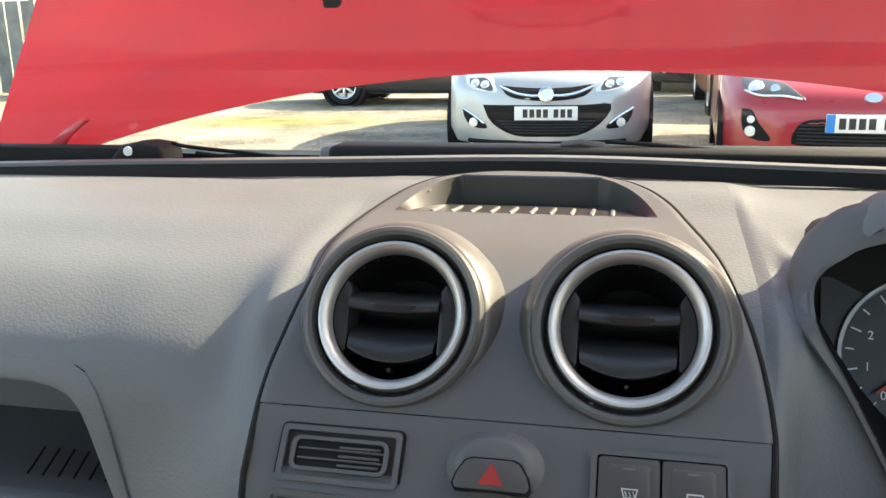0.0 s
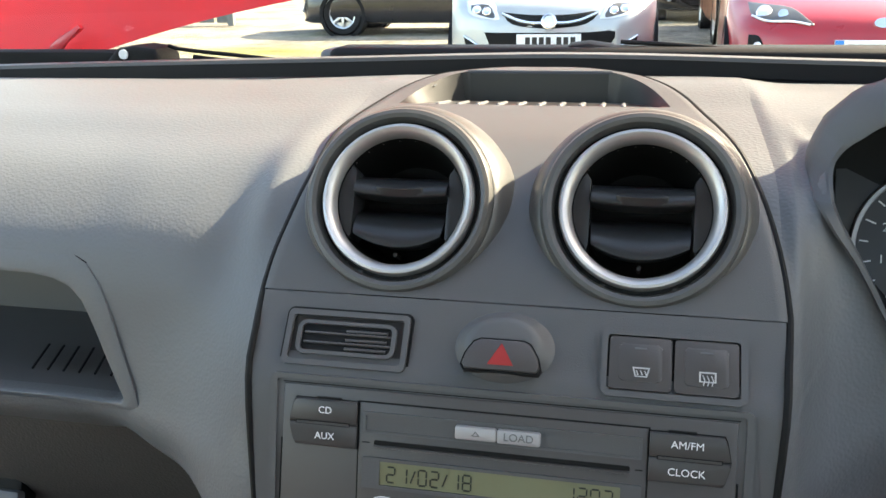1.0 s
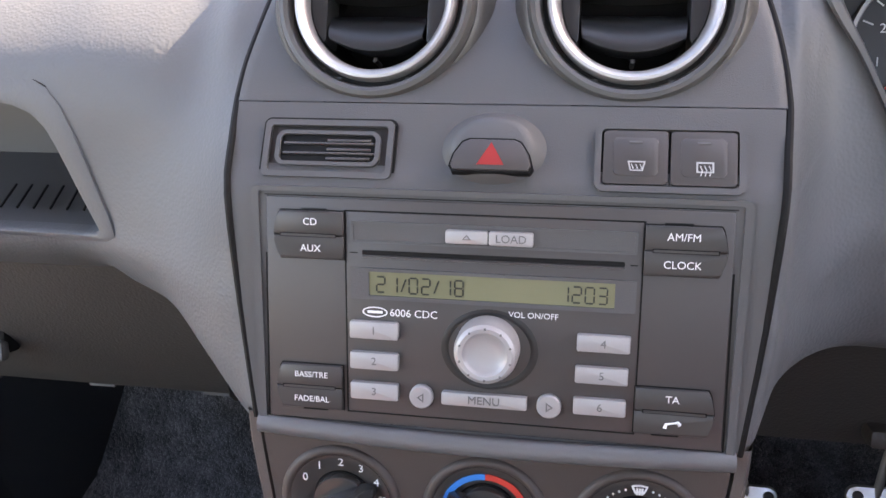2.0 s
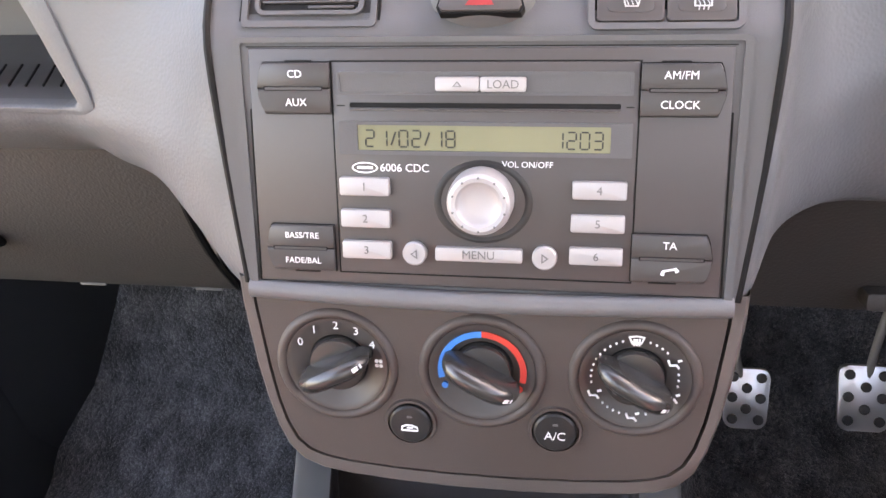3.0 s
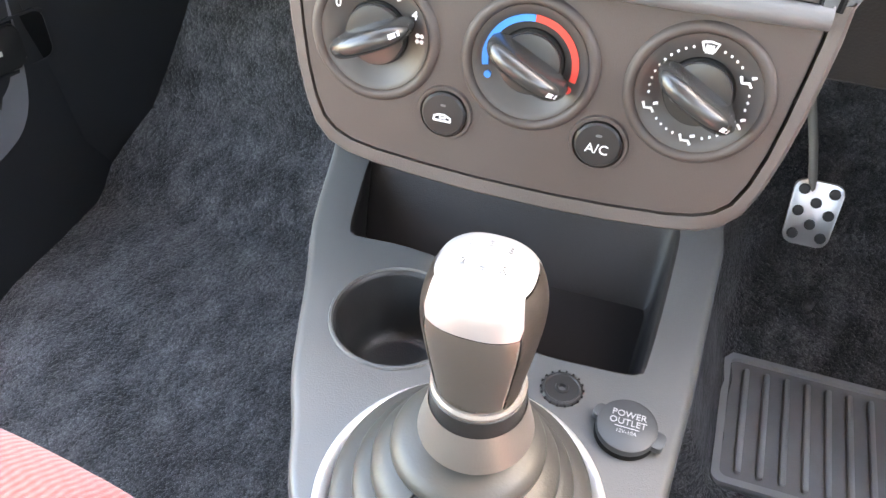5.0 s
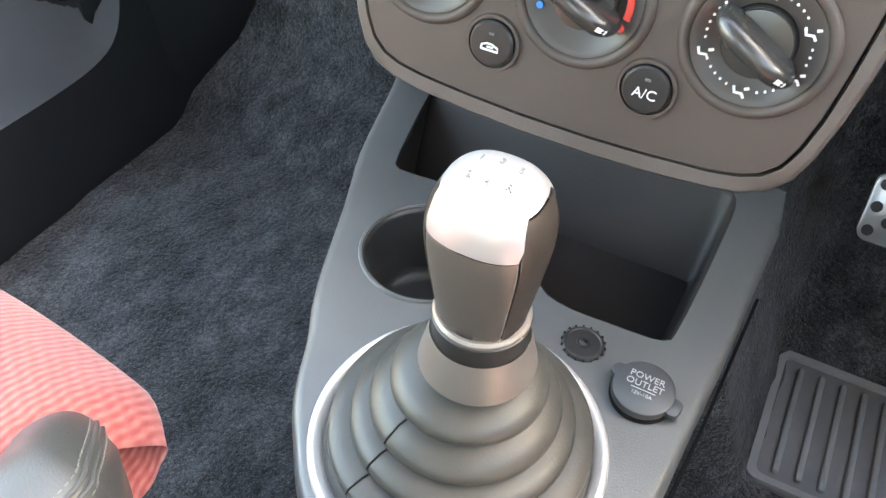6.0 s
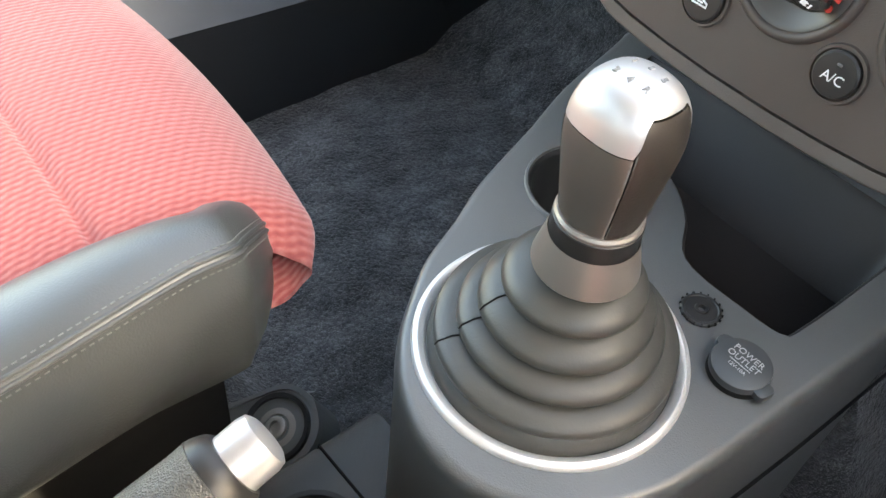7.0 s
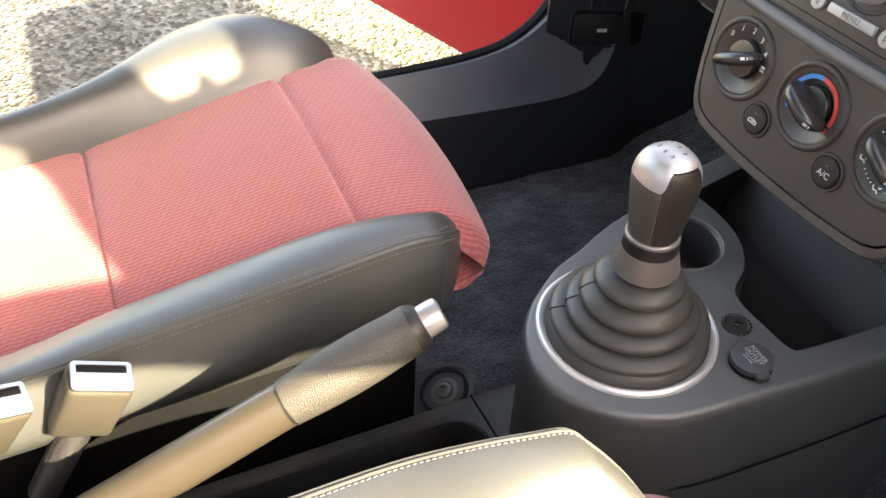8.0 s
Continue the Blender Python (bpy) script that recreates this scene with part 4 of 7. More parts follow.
for outward, x0, x1, y0, y1, a, b in ((-1, -0.1102, -0.0733, 0.0072, 0.0317, "CD", "AUX"), (1, 0.0741, 0.1118, 0.0078, 0.0317, "AM/FM", "CLOCK"), (-1, -0.1112, -0.0752, 0.0886, 0.1126, "BASS/TRE", "FADE/BAL"), (1, 0.0736, 0.1114, 0.0882, 0.1118, "TA", "")):
    ym = (y0 + y1) / 2
    sz = 0.0052 if len(a) < 6 else 0.0044
    tx = (x0 + x1) / 2 - outward * 0.0012
    for half, (ya, yb), word in ((0, (y0, ym - 0.0002), a), (1, (ym + 0.0002, y1), b)):
        ba, bb = (0.0034, 0.0) if half == 0 else (0.0, 0.0034)
        part("key_gap", on_radio(plate(end_key(x0 - 0.0005, x1 + 0.0005, ya - 0.0005, yb + 0.0005, ba, bb, outward), 0.002, 0.0040)), M_BLACK, radio)
        k_ = part("key", on_radio(plate(end_key(x0, x1, ya, yb, ba, bb, outward), 0.003, 0.0060, 0.0007)), M_ENDKEY, radio, "dark grey key")
        if word:
            lettering(word, sz, at(F_RADIO, tx, -(ya + yb) / 2 - (0.0006 if half else -0.0006), 0.0062), M_WHITE, k_)
    part("key_slot", on_radio(plate(rounded(x0 + 0.0035, x1 - 0.0035, -ym - 0.0010, -ym + 0.0010, 0.0006, 3), 0.004, 0.0062)), M_BLACK, radio)
    part("slot_bar", on_radio(plate(rounded(x0 + 0.0042, x1 - 0.0042, -ym - 0.0006, -ym + 0.0006, 0.0004, 3), 0.004, 0.0065)), M_ENDKEY, radio)
    # finger notch on the outer long edge
    yn = -y0 + 0.0006 if y0 < 0.05 else -y1 - 0.0006
    part("key_notch", on_radio(box(tx - 0.007 - outward * 0.002, tx + 0.006 - outward * 0.002, yn - 0.0006, yn + 0.0006, 0.003, 0.0046)), M_BLACK, radio)
    if not b:
        ph = [(-0.0034, -0.0014), (-0.0028, 0.0006), (-0.0010, 0.0010), (0.0010, 0.0014), (0.0028, 0.0018), (0.0038, 0.0004)]
        part("phone_mark", on_radio(tube([(0.0918 + p[0], -0.1065 + p[1], 0.0063) for p in ph], [0.0010, 0.0008, 0.0005, 0.0005, 0.0008, 0.0010], 6)), M_WHITE, k_)
part("display_frame", on_radio(frame_plate(rounded(-0.0700, 0.0715, -0.0515, -0.0352, 0.0008), rounded(-0.0605, 0.0615, -0.0494, -0.0370, 0.0005), 0.0036, 0.0050)), M_FASCIA, radio, "grey display frame")
lcd = part("display", on_radio(plate(rounded(-0.0610, 0.0620, -0.0500, -0.0365, 0.0005), 0.003, 0.0042)), M_LCD, radio, "green liquid crystal display")
SEG = {"0": "abcdef", "1": "bc", "2": "abged", "3": "abgcd", "8": "abcdefg"}


def digit(ch, x, w=0.0042, hh=0.0080, yc=-0.0436):
    t = 0.00075
    hx, hy = w / 2, hh / 2
    places = {"a": (0, hy, 0), "d": (0, -hy, 0), "g": (0, 0, 0), "f": (-hx, hy / 2, 1), "b": (hx, hy / 2, 1), "e": (-hx, -hy / 2, 1), "c": (hx, -hy / 2, 1)}
    bms = []
    for s in SEG[ch]:
        px_, py_, up = places[s]
        lx, ly = (t / 2, hy / 2 - t * 0.55) if up else (hx - t * 0.55, t / 2)
        bms.append(box(x + px_ - lx, x + px_ + lx, yc + py_ - ly, yc + py_ + ly, 0.0041, 0.0046))
    part("display_digit", on_radio(join(*bms)), M_LCDINK, lcd)


x = -0.0545
for ch in "21/02/18":
    if ch == "/":
        part("display_digit", on_radio(put(box(-0.0004, 0.0004, -0.0034, 0.0034, 0.0041, 0.0046), Matrix.Translation((x - 0.0010, -0.0436, 0)) @ Matrix.Rotation(radians(-20), 4, "Z"))), M_LCDINK, lcd)
        x += 0.0040
    else:
        digit(ch, x)
        x += 0.0064
x = 0.0372
for ch in "1203":
    digit(ch, x)
    x += 0.0062
part("maker_oval", on_radio(put(frame_plate([(0.0066 * math.cos(a), 0.0028 * math.sin(a)) for a in [k * math.pi / 16 for k in range(32)]], [(0.0059 * math.cos(a), 0.0022 * math.sin(a)) for a in [k * math.pi / 16 for k in range(32)]], 0.0038, 0.0043), Matrix.Translation((-0.0577, -0.0583, 0)))), M_WHITE, radio, "white oval badge")
part("maker_bar", on_radio(box(-0.0617, -0.0537, -0.0590, -0.0576, 0.0038, 0.0043, 0.0003)), M_WHITE, radio)
lettering("6006 CDC", 0.0056, at(F_RADIO, -0.0376, -0.0583, 0.0042), M_WHITE, radio)
lettering("VOL ON/OFF", 0.0042, at(F_RADIO, 0.0228, -0.0556, 0.0042), M_WHITE, radio)
well = part("knob_well", on_radio(put(lathe([(0.0260, 0.0036), (0.0235, 0.0046), (0.0215, 0.0042), (0.0195, 0.0030), (0.0, 0.0028)], 48), Matrix.Translation((0.0012, -0.0745, 0)) @ Matrix.Diagonal((0.98, 0.84, 1, 1)))), M_BTN, radio)
kn = part("volume_knob", on_radio(put(lathe([(0.0162, 0.003), (0.0160, 0.0130), (0.0150, 0.0165), (0.0132, 0.0178), (0.0112, 0.0176), (0.0104, 0.0168), (0.0095, 0.0160), (0.005, 0.0154), (0, 0.0153)], 56), Matrix.Translation((0.0006, -0.0728, 0)))), M_SILVERKEY, radio, "silver volume knob")
for k in range(10):
    a = radians(36 * k + 18)
    part("knob_dot", on_radio(put(lathe([(0.0007, 0.0170), (0.0006, 0.0181), (0, 0.0182)], 8), Matrix.Translation((0.0006 + 0.0131 * math.cos(a), -0.0728 + 0.0131 * math.sin(a), 0)))), M_GREYPRINT, kn)

# raised frame round the radio's opening
part("radio_frame", put(frame_plate(rounded(-0.1225, 0.1225, -0.1238, 0.0048, 0.004), rounded(-0.1185, 0.1185, -0.1218, 0.0022, 0.0015), -0.001, 0.0036), F_RADIO), M_FASCIA, dash, "raised frame round the radio")

# ---- heater panel ----
heater = thing("heater_panel", (0, 0.31, 0.53), "dark brown-grey heater control panel with three rotary dials", "heater panel")


def on_hvac(bm):
    return put(bm, F_HVAC)


def mirrored(pts):
    return [(x, y) for x, y in pts] + [(-x, y) for x, y in pts[::-1]]


OUT = mirrored([(0.1330, 0.004), (0.1326, -0.012), (0.1308, -0.030), (0.1284, -0.050), (0.1250, -0.070), (0.1202, -0.090), (0.1148, -0.1035), (0.1068, -0.1125), (0.0960, -0.1175), (0.0800, -0.1203), (0.0500, -0.1230), (0.0200, -0.1243)])
INN = mirrored([(0.1245, 0.004), (0.1240, -0.012), (0.1222, -0.030), (0.1200, -0.050), (0.1170, -0.070), (0.1130, -0.086), (0.1080, -0.0972), (0.1010, -0.1038), (0.0920, -0.1075), (0.0780, -0.1100), (0.0500, -0.1123), (0.0200, -0.1136)])
rim = bmesh.new()
loops = []
for f_out, dz in ((1.0, -0.075), (1.0, -0.012), (0.995, -0.005), (0.985, -0.0012), (0.975, 0.0)):
    loops.append([rim.verts.new((x * f_out, 0.004 + (y - 0.004) * f_out, dz)) for x, y in OUT])
loops.append([rim.verts.new((x, y, 0.0)) for x, y in INN])
loops.append([rim.verts.new((x, y, -0.004)) for x, y in INN])
for a, b in zip(loops, loops[1:]):
    for k in range(len(a) - 1):
        rim.faces.new((a[k], a[k + 1], b[k + 1], b[k]))
part("panel_rim", on_hvac(rim), M_HVACRIM, heater, "lighter rounded rim")
part("panel_rim_gap", on_hvac(plate([(x * 0.998, 0.004 + (y - 0.004) * 0.998) for x, y in INN], -0.010, -0.0075)), M_BLACK, heater)
DIALS = ((-0.0800, -0.0465), (-0.0004, -0.0460), (0.0790, -0.0450))
fbm, floops = holed([(x * 0.984, 0.004 + (y - 0.004) * 0.985) for x, y in INN], [circle(cx, cy, 0.0310, 48) for cx, cy in DIALS], lambda x, y: 0.0004)
for k_, lp in enumerate(floops):
    skirt(fbm, lp, [(0.0008, -0.0004, None), (0.0004, -0.0012, None), (0.0, -0.006, None)] if k_ == 0 else [(0.0, -0.003, None)])
face = part("panel_face", on_hvac(fbm), M_HVAC, heater)


def bars(shape_list, f, parent, name="icon"):
    for sh in shape_list:
        part(name, put(tube([(p[0], p[1], 0.0003) for p in sh], 0.00055, 5), f), M_WHITE, parent)


def dial(cx, cy, turn, name):
    f = at(F_HVAC, cx, cy)
    d = part(name, put(lathe([(0.0345, -0.0005), (0.0340, 0.0012), (0.0328, 0.0026), (0.0312, 0.0031), (0.0298, 0.0026), (0.0287, 0.0012), (0.0283, -0.0006)], 64), f), M_HVAC, heater, "round dial with a bar knob")
    part("dial_plate", put(lathe([(0.0285, 0.0014), (0.0272, 0.0013), (0.0250, 0.0003), (0.0222, -0.0009), (0.0190, -0.0022), (0.0160, -0.0035), (0.0, -0.0035)], 56), f), M_DIAL, d)
    part("base_gap", put(lathe([(0.0166, -0.0036), (0.0162, -0.0020), (0.0154, -0.0020)], 40), f), M_BLACK, d)
    part("knob_base", put(lathe([(0.0155, -0.004), (0.0154, 0.0012), (0.0148, 0.0020), (0.0100, 0.0026), (0.0, 0.0028)], 40), f), M_BARKNOB, d)
    g = f @ Matrix.Rotation(radians(turn), 4, "Z")
    # a bar with a domed back: tall in the middle, rounded down at both ends
    secs = []
    for sx in (-1.0, -0.985, -0.93, -0.82, -0.66, -0.45, -0.2, 0.0, 0.2, 0.45, 0.66, 0.82, 0.93, 0.985, 1.0):
        a_ = abs(sx)
        wv = 0.0056 * max(0.05, 1 - a_ ** 4) ** 0.5
        hv = 0.0072 + 0.0135 * max(0.0, 1 - a_ ** 2.8) ** 0.6
        secs.append([Vector((0.0222 * sx, yy * wv, zz)) for yy, zz in ((-1.12, 0.0), (-1.08, hv * 0.35), (-1.0, hv * 0.70), (-0.80, hv * 0.90), (-0.42, hv * 0.985), (0, hv), (0.42, hv * 0.985), (0.80, hv * 0.90), (1.0, hv * 0.70), (1.08, hv * 0.35), (1.12, 0.0))])
    kb = sheet(secs)
    for row in (secs[0], secs[-1]):
        kb.faces.new([kb.verts.new(p) for p in row])
    k = part("bar_knob", put(kb, g), M_BARKNOB, d, "black bar knob", 60)
    part("pointer", put(box(-0.0030, 0.0030, -0.0013, 0.0013, -0.0010, 0.0006, 0.0004), g @ Matrix.Translation((0.0168, 0, 0.0156)) @ Matrix.Rotation(radians(42), 4, "Y")), M_WHITE, k, "white pointer mark")
    return d, f


fan, f = dial(*DIALS[0], 25, "fan_dial")
for ch, px_, py_ in (("0", -0.0998, -0.0335), ("1", -0.0914, -0.0257), ("2", -0.0792, -0.0226), ("3", -0.0680, -0.0255), ("4", -0.0596, -0.0332)):
    lettering(ch, 0.0066, at(F_HVAC, px_, py_, 0.0008), M_WHITE, fan, "numeral")
for dx, dy in ((-0.0012, 0.0014), (0.0012, 0.0014), (-0.0012, -0.0014), (0.0012, -0.0014)):
    part("icon", put(lathe([(0.0012, 0.0002), (0.0010, 0.0008), (0, 0.0008)], 8), at(F_HVAC, -0.0565 + dx, -0.0444 + dy)), M_WHITE, fan)
heat, f = dial(*DIALS[1], -27, "heat_dial")


def arc_band(a0, a1, r0, r1, n=20):
    p = [(r1 * math.cos(radians(a0 + (a1 - a0) * k / n)), r1 * math.sin(radians(a0 + (a1 - a0) * k / n))) for k in range(n + 1)]
    q = [(r0 * math.cos(radians(a0 + (a1 - a0) * k / n)), r0 * math.sin(radians(a0 + (a1 - a0) * k / n))) for k in range(n, -1, -1)]
    return plate(p + q, -0.0012, 0.0004)


part("cold_band", put(arc_band(90, 192, 0.0205, 0.0238), f), M_BLUE, heat, "blue cold band")
part("hot_band", put(arc_band(-14, 90, 0.0205, 0.0238), f), M_REDP, heat, "red hot band")
for a, mt in ((205, M_BLUE), (-26, M_REDP)):
    part("band_dot", put(plate(circle(0.0222 * math.cos(radians(a)), 0.0222 * math.sin(radians(a)), 0.0018, 14), -0.0012, 0.0004), f), mt, heat)
dist, f = dial(*DIALS[2], -30, "air_dial")
for k in range(40):
    a = radians(9 * k)
    if min(abs((9 * k - c0 + 180) % 360 - 180) for c0 in (90, 28, -26, 270, 206)) > 14 and (k % 1 == 0):
        part("dial_dot", put(plate(circle(0.0222 * math.cos(a), 0.0222 * math.sin(a), 0.00060, 6), -0.0012, 0.0001), f), M_WHITE, dist)
for a in (28, -26, 270, 206):
    cx, cy = 0.0222 * math.cos(radians(a)), 0.0222 * math.sin(radians(a))
    fi = f @ Matrix.Translation((cx, cy, 0.0002)) @ Matrix.Scale(1.3, 4)
    bars([[(-0.0026, 0.0012), (-0.0018, -0.0010), (0.0006, -0.0008), (0.0016, -0.0022)], [(0.0010, 0.0010), (0.0026, 0.0016)]], fi, dist)
fi = f @ Matrix.Translation((0, 0.0222, 0.0003)) @ Matrix.Scale(1.1, 4)
bars([[(-0.0034, 0.0018), (0, 0.0025), (0.0034, 0.0018), (0.0020, -0.0014), (0, -0.0010), (-0.0020, -0.0014), (-0.0034, 0.0018)], [(-0.0012, -0.0024), (-0.0012, 0.0010)], [(0.0012, -0.0024), (0.0012, 0.0010)], [(0, -0.0024), (0, 0.0010)]], fi, dist)
for cx, txt in ((-0.0402, ""), (0.0391, "A/C")):
    f = at(F_HVAC, cx, -0.0800 if cx < 0 else -0.0790)
    b = part("round_button", put(lathe([(0.0150, 0.0), (0.0142, 0.0022), (0.0128, 0.0022), (0.0122, 0.0), (0.0118, -0.0005)], 40), f), M_HVAC, heater, "round black push button in a raised ring")
    part("cap", put(lathe([(0.0118, -0.001), (0.0116, 0.0030), (0.0106, 0.0040), (0, 0.0046)], 36), f), M_BTN, b)
    part("button_lamp", put(box(-0.0014, 0.0014, 0.0048, 0.0062, 0.0042, 0.0049, 0.0004), f), M_TRIM, b)
    if txt:
        lettering(txt, 0.0070, f @ Matrix.Translation((0, -0.0016, 0.0046)), M_WHITE, b)
    else:
        bars([[(-0.0045, -0.0020), (-0.0042, 0.0002), (-0.0018, 0.0012), (0.0010, 0.0012), (0.0042, -0.0002), (0.0046, -0.0020), (-0.0045, -0.0020)], [(-0.0015, -0.0004), (0.0018, -0.0004)]], f @ Matrix.Translation((0, -0.0008, 0.0045)), b)
# pale lip between the radio and the heater
lip = catmull([(-0.1235, -0.1250, 0.001), (-0.06, -0.1262, 0.004), (0, -0.1268, 0.005), (0.06, -0.1262, 0.004), (0.1235, -0.1250, 0.001)], 6)
part("panel_lip", on_radio(tube(lip, 0.0054, 12, True, 0.9)), M_TRIM, dash, "pale grey lip below the radio")

M_CAPGREY = material("socket_cap_plastic", (0.050, 0.054, 0.056), 0.38, grain=0.1, grain_scale=1500, stain=0.08)

# ---- centre console ----
def cz(y):
    """Height of the console's top at y."""
    return 0.3660 + 0.02 * (y - 0.19)


console = thing("centre_console", (0, 0.25, 0.05), "dark grey plastic centre console with a storage bin and cup holder", "console")
edge_pts = [(-0.164, 0.450), (-0.156, 0.425), (-0.139, 0.355), (-0.1205, 0.305), (-0.0985, 0.240), (-0.0815, 0.205), (-0.0675, 0.172), (-0.0510, 0.148), (-0.033, 0.1265), (-0.010, 0.1095), (0.016, 0.1010), (0.042, 0.1010), (0.0655, 0.1120), (0.0875, 0.1355), (0.1015, 0.166), (0.107, 0.200), (0.110, 0.248), (0.1135, 0.297), (0.116, 0.360), (0.120, 0.450)]
outer = [(p.x, p.y) for p in catmull([(x, y, 0) for x, y in edge_pts], 3)]
bin_pts = [(-0.133, 0.434), (-0.128, 0.405), (-0.121, 0.372), (-0.1165, 0.3535), (-0.110, 0.3455), (-0.085, 0.3470), (-0.058, 0.3455), (-0.036, 0.340), (-0.018, 0.330), (-0.003, 0.317), (0.007, 0.302), (0.017, 0.2925), (0.034, 0.2890), (0.060, 0.2900), (0.080, 0.2912), (0.0880, 0.2945), (0.0905, 0.301), (0.0930, 0.340), (0.0945, 0.390), (0.0945, 0.420), (0.0900, 0.433), (0.080, 0.437)]
bin_loop = [(p.x, p.y) for p in catmull([(x, y, 0) for x, y in bin_pts], 2)]
cup_loop = circle(-0.0585, 0.289, 0.0385, 40)
bm, loops = holed(outer, [bin_loop, cup_loop], lambda x, y: cz(y))
skirt(bm, loops[0], [(0.0022, -0.0005, None), (0.0018, -0.0013, None), (0.0014, -0.0024, None), (0.0008, -0.0038, None), (0.0003, -0.0050, None), (-0.0010, -0.03, None), (-0.0010, 0, 0.21), (0.002, 0, 0.02)])
body = part("console_body", bm, M_CONSOLE, console)
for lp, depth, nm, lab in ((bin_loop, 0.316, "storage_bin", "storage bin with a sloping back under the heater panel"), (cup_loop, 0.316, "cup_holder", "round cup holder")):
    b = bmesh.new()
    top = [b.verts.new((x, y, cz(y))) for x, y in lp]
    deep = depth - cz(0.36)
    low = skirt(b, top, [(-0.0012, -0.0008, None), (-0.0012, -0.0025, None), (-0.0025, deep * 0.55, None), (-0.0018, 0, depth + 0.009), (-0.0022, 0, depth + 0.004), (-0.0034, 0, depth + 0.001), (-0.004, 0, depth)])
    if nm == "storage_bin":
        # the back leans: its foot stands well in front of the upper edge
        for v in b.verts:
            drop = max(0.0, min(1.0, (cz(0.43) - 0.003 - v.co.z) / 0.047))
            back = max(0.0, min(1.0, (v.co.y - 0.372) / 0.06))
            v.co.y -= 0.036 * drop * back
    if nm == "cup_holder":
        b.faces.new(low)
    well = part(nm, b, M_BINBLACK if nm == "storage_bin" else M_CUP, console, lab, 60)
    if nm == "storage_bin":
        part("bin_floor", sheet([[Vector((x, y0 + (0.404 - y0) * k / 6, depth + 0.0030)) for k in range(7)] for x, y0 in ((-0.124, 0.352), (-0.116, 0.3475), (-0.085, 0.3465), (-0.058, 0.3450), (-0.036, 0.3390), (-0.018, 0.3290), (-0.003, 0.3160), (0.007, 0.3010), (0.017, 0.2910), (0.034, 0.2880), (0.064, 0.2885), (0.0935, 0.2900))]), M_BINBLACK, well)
part("cup_rim", tube([(x, y, cz(y) + 0.0006) for x, y in circle(-0.0585, 0.289, 0.0400, 40)] + [(-0.0185, 0.289, cz(0.289) + 0.0006)], 0.0014, 6), M_CONSOLE, console)
part("side_seam", tube(catmull([(0.020, 0.0975, 0.262), (0.072, 0.116, 0.262), (0.110, 0.185, 0.268), (0.1225, 0.28, 0.278), (0.1305, 0.43, 0.292)], 5), 0.0012, 6), M_BLACK, console)

# plug and socket cap beside the lever
TOPTILT = math.degrees(math.atan(0.02))
f = pose(0.048, 0.2690, cz(0.2690), TOPTILT)
plug = part("plug", put(lathe([(0.0118, -0.002), (0.0118, 0.0008), (0.0110, 0.0018), (0.0098, 0.0020), (0.0092, 0.0014), (0.0040, 0.0016), (0.0036, 0.0024), (0.0024, 0.0024), (0.0018, -0.002), (0, -0.002)], 36), f), M_BTN, console, "small round black plug")
for k in range(18):
    a = 2 * math.pi * k / 18
    part("plug_notch", put(box(-0.0005, 0.0005, -0.0008, 0.0008, 0.0004, 0.0016), f @ Matrix.Rotation(a, 4, "Z") @ Matrix.Translation((0, 0.0116, 0))), M_BLACK, plug)
f = pose(0.0865, 0.2520, cz(0.2520), TOPTILT + 3)
f = f @ Matrix.Scale(0.86, 4)
sock = part("socket", put(lathe([(0.0195, -0.004), (0.0195, 0.004), (0.0182, 0.0062), (0.0180, 0.0062)], 40), f), M_BLACK, console, "black power socket with a printed cap")
cap = part("socket_cap", put(lathe([(0.0188, 0.003), (0.0192, 0.0072), (0.0186, 0.0098), (0.0168, 0.0106), (0, 0.0110)], 44), f), M_CAPGREY, sock)
part("cap_tab", put(plate(rounded(-0.0050, 0.0050, -0.0060, 0.0060, 0.003), 0.004, 0.0092, 0.001), f @ Matrix.Rotation(radians(-12), 4, "Z") @ Matrix.Translation((0.0195, 0, 0))), M_CAPGREY, sock)
part("cap_tab", put(plate(rounded(-0.0040, 0.0040, -0.0050, 0.0050, 0.003), 0.004, 0.0092, 0.001), f @ Matrix.Rotation(radians(160), 4, "Z") @ Matrix.Translation((0.0185, 0, 0))), M_CAPGREY, sock)
lettering("POWER", 0.0062, f @ Matrix.Translation((0, 0.0066, 0.0111)), M_DIMPRINT, cap)
lettering("OUTLET", 0.0062, f @ Matrix.Translation((0, 0.0010, 0.0111)), M_DIMPRINT, cap)
lettering("12V-10A", 0.0036, f @ Matrix.Translation((0, -0.0060, 0.0111)), M_DIMPRINT, cap)
part("cap_line", put(box(-0.0075, 0.0075, -0.0030, -0.0025, 0.0110, 0.0113), f), M_DIMPRINT, cap)

# ---- gear lever ----
RING = Vector((0.015, 0.1835, cz(0.1835)))
lever = thing("gear_lever", RING, "gear lever with a silver-topped knob and ribbed rubber gaiter", "gear lever")
ftilt = Matrix.Translation(RING) @ Matrix.Rotation(math.atan(0.03), 4, "X")
part("ring", put(lathe([(0.0740, -0.002), (0.0737, 0.0020), (0.0726, 0.0037), (0.0706, 0.0044), (0.0680, 0.0034), (0.0660, 0.0008), (0.0655, -0.003)], 96), ftilt), M_RINGMETAL, lever, "silver trim ring")
AXIS = [(0.0, Vector((0.015, 0.1835, 0.3675))), (0.058, Vector((0.0175, 0.1830, 0.4210))), (0.100, Vector((0.0205, 0.1815, 0.4580))), (0.19, Vector((0.0200, 0.1800, 0.5450)))]


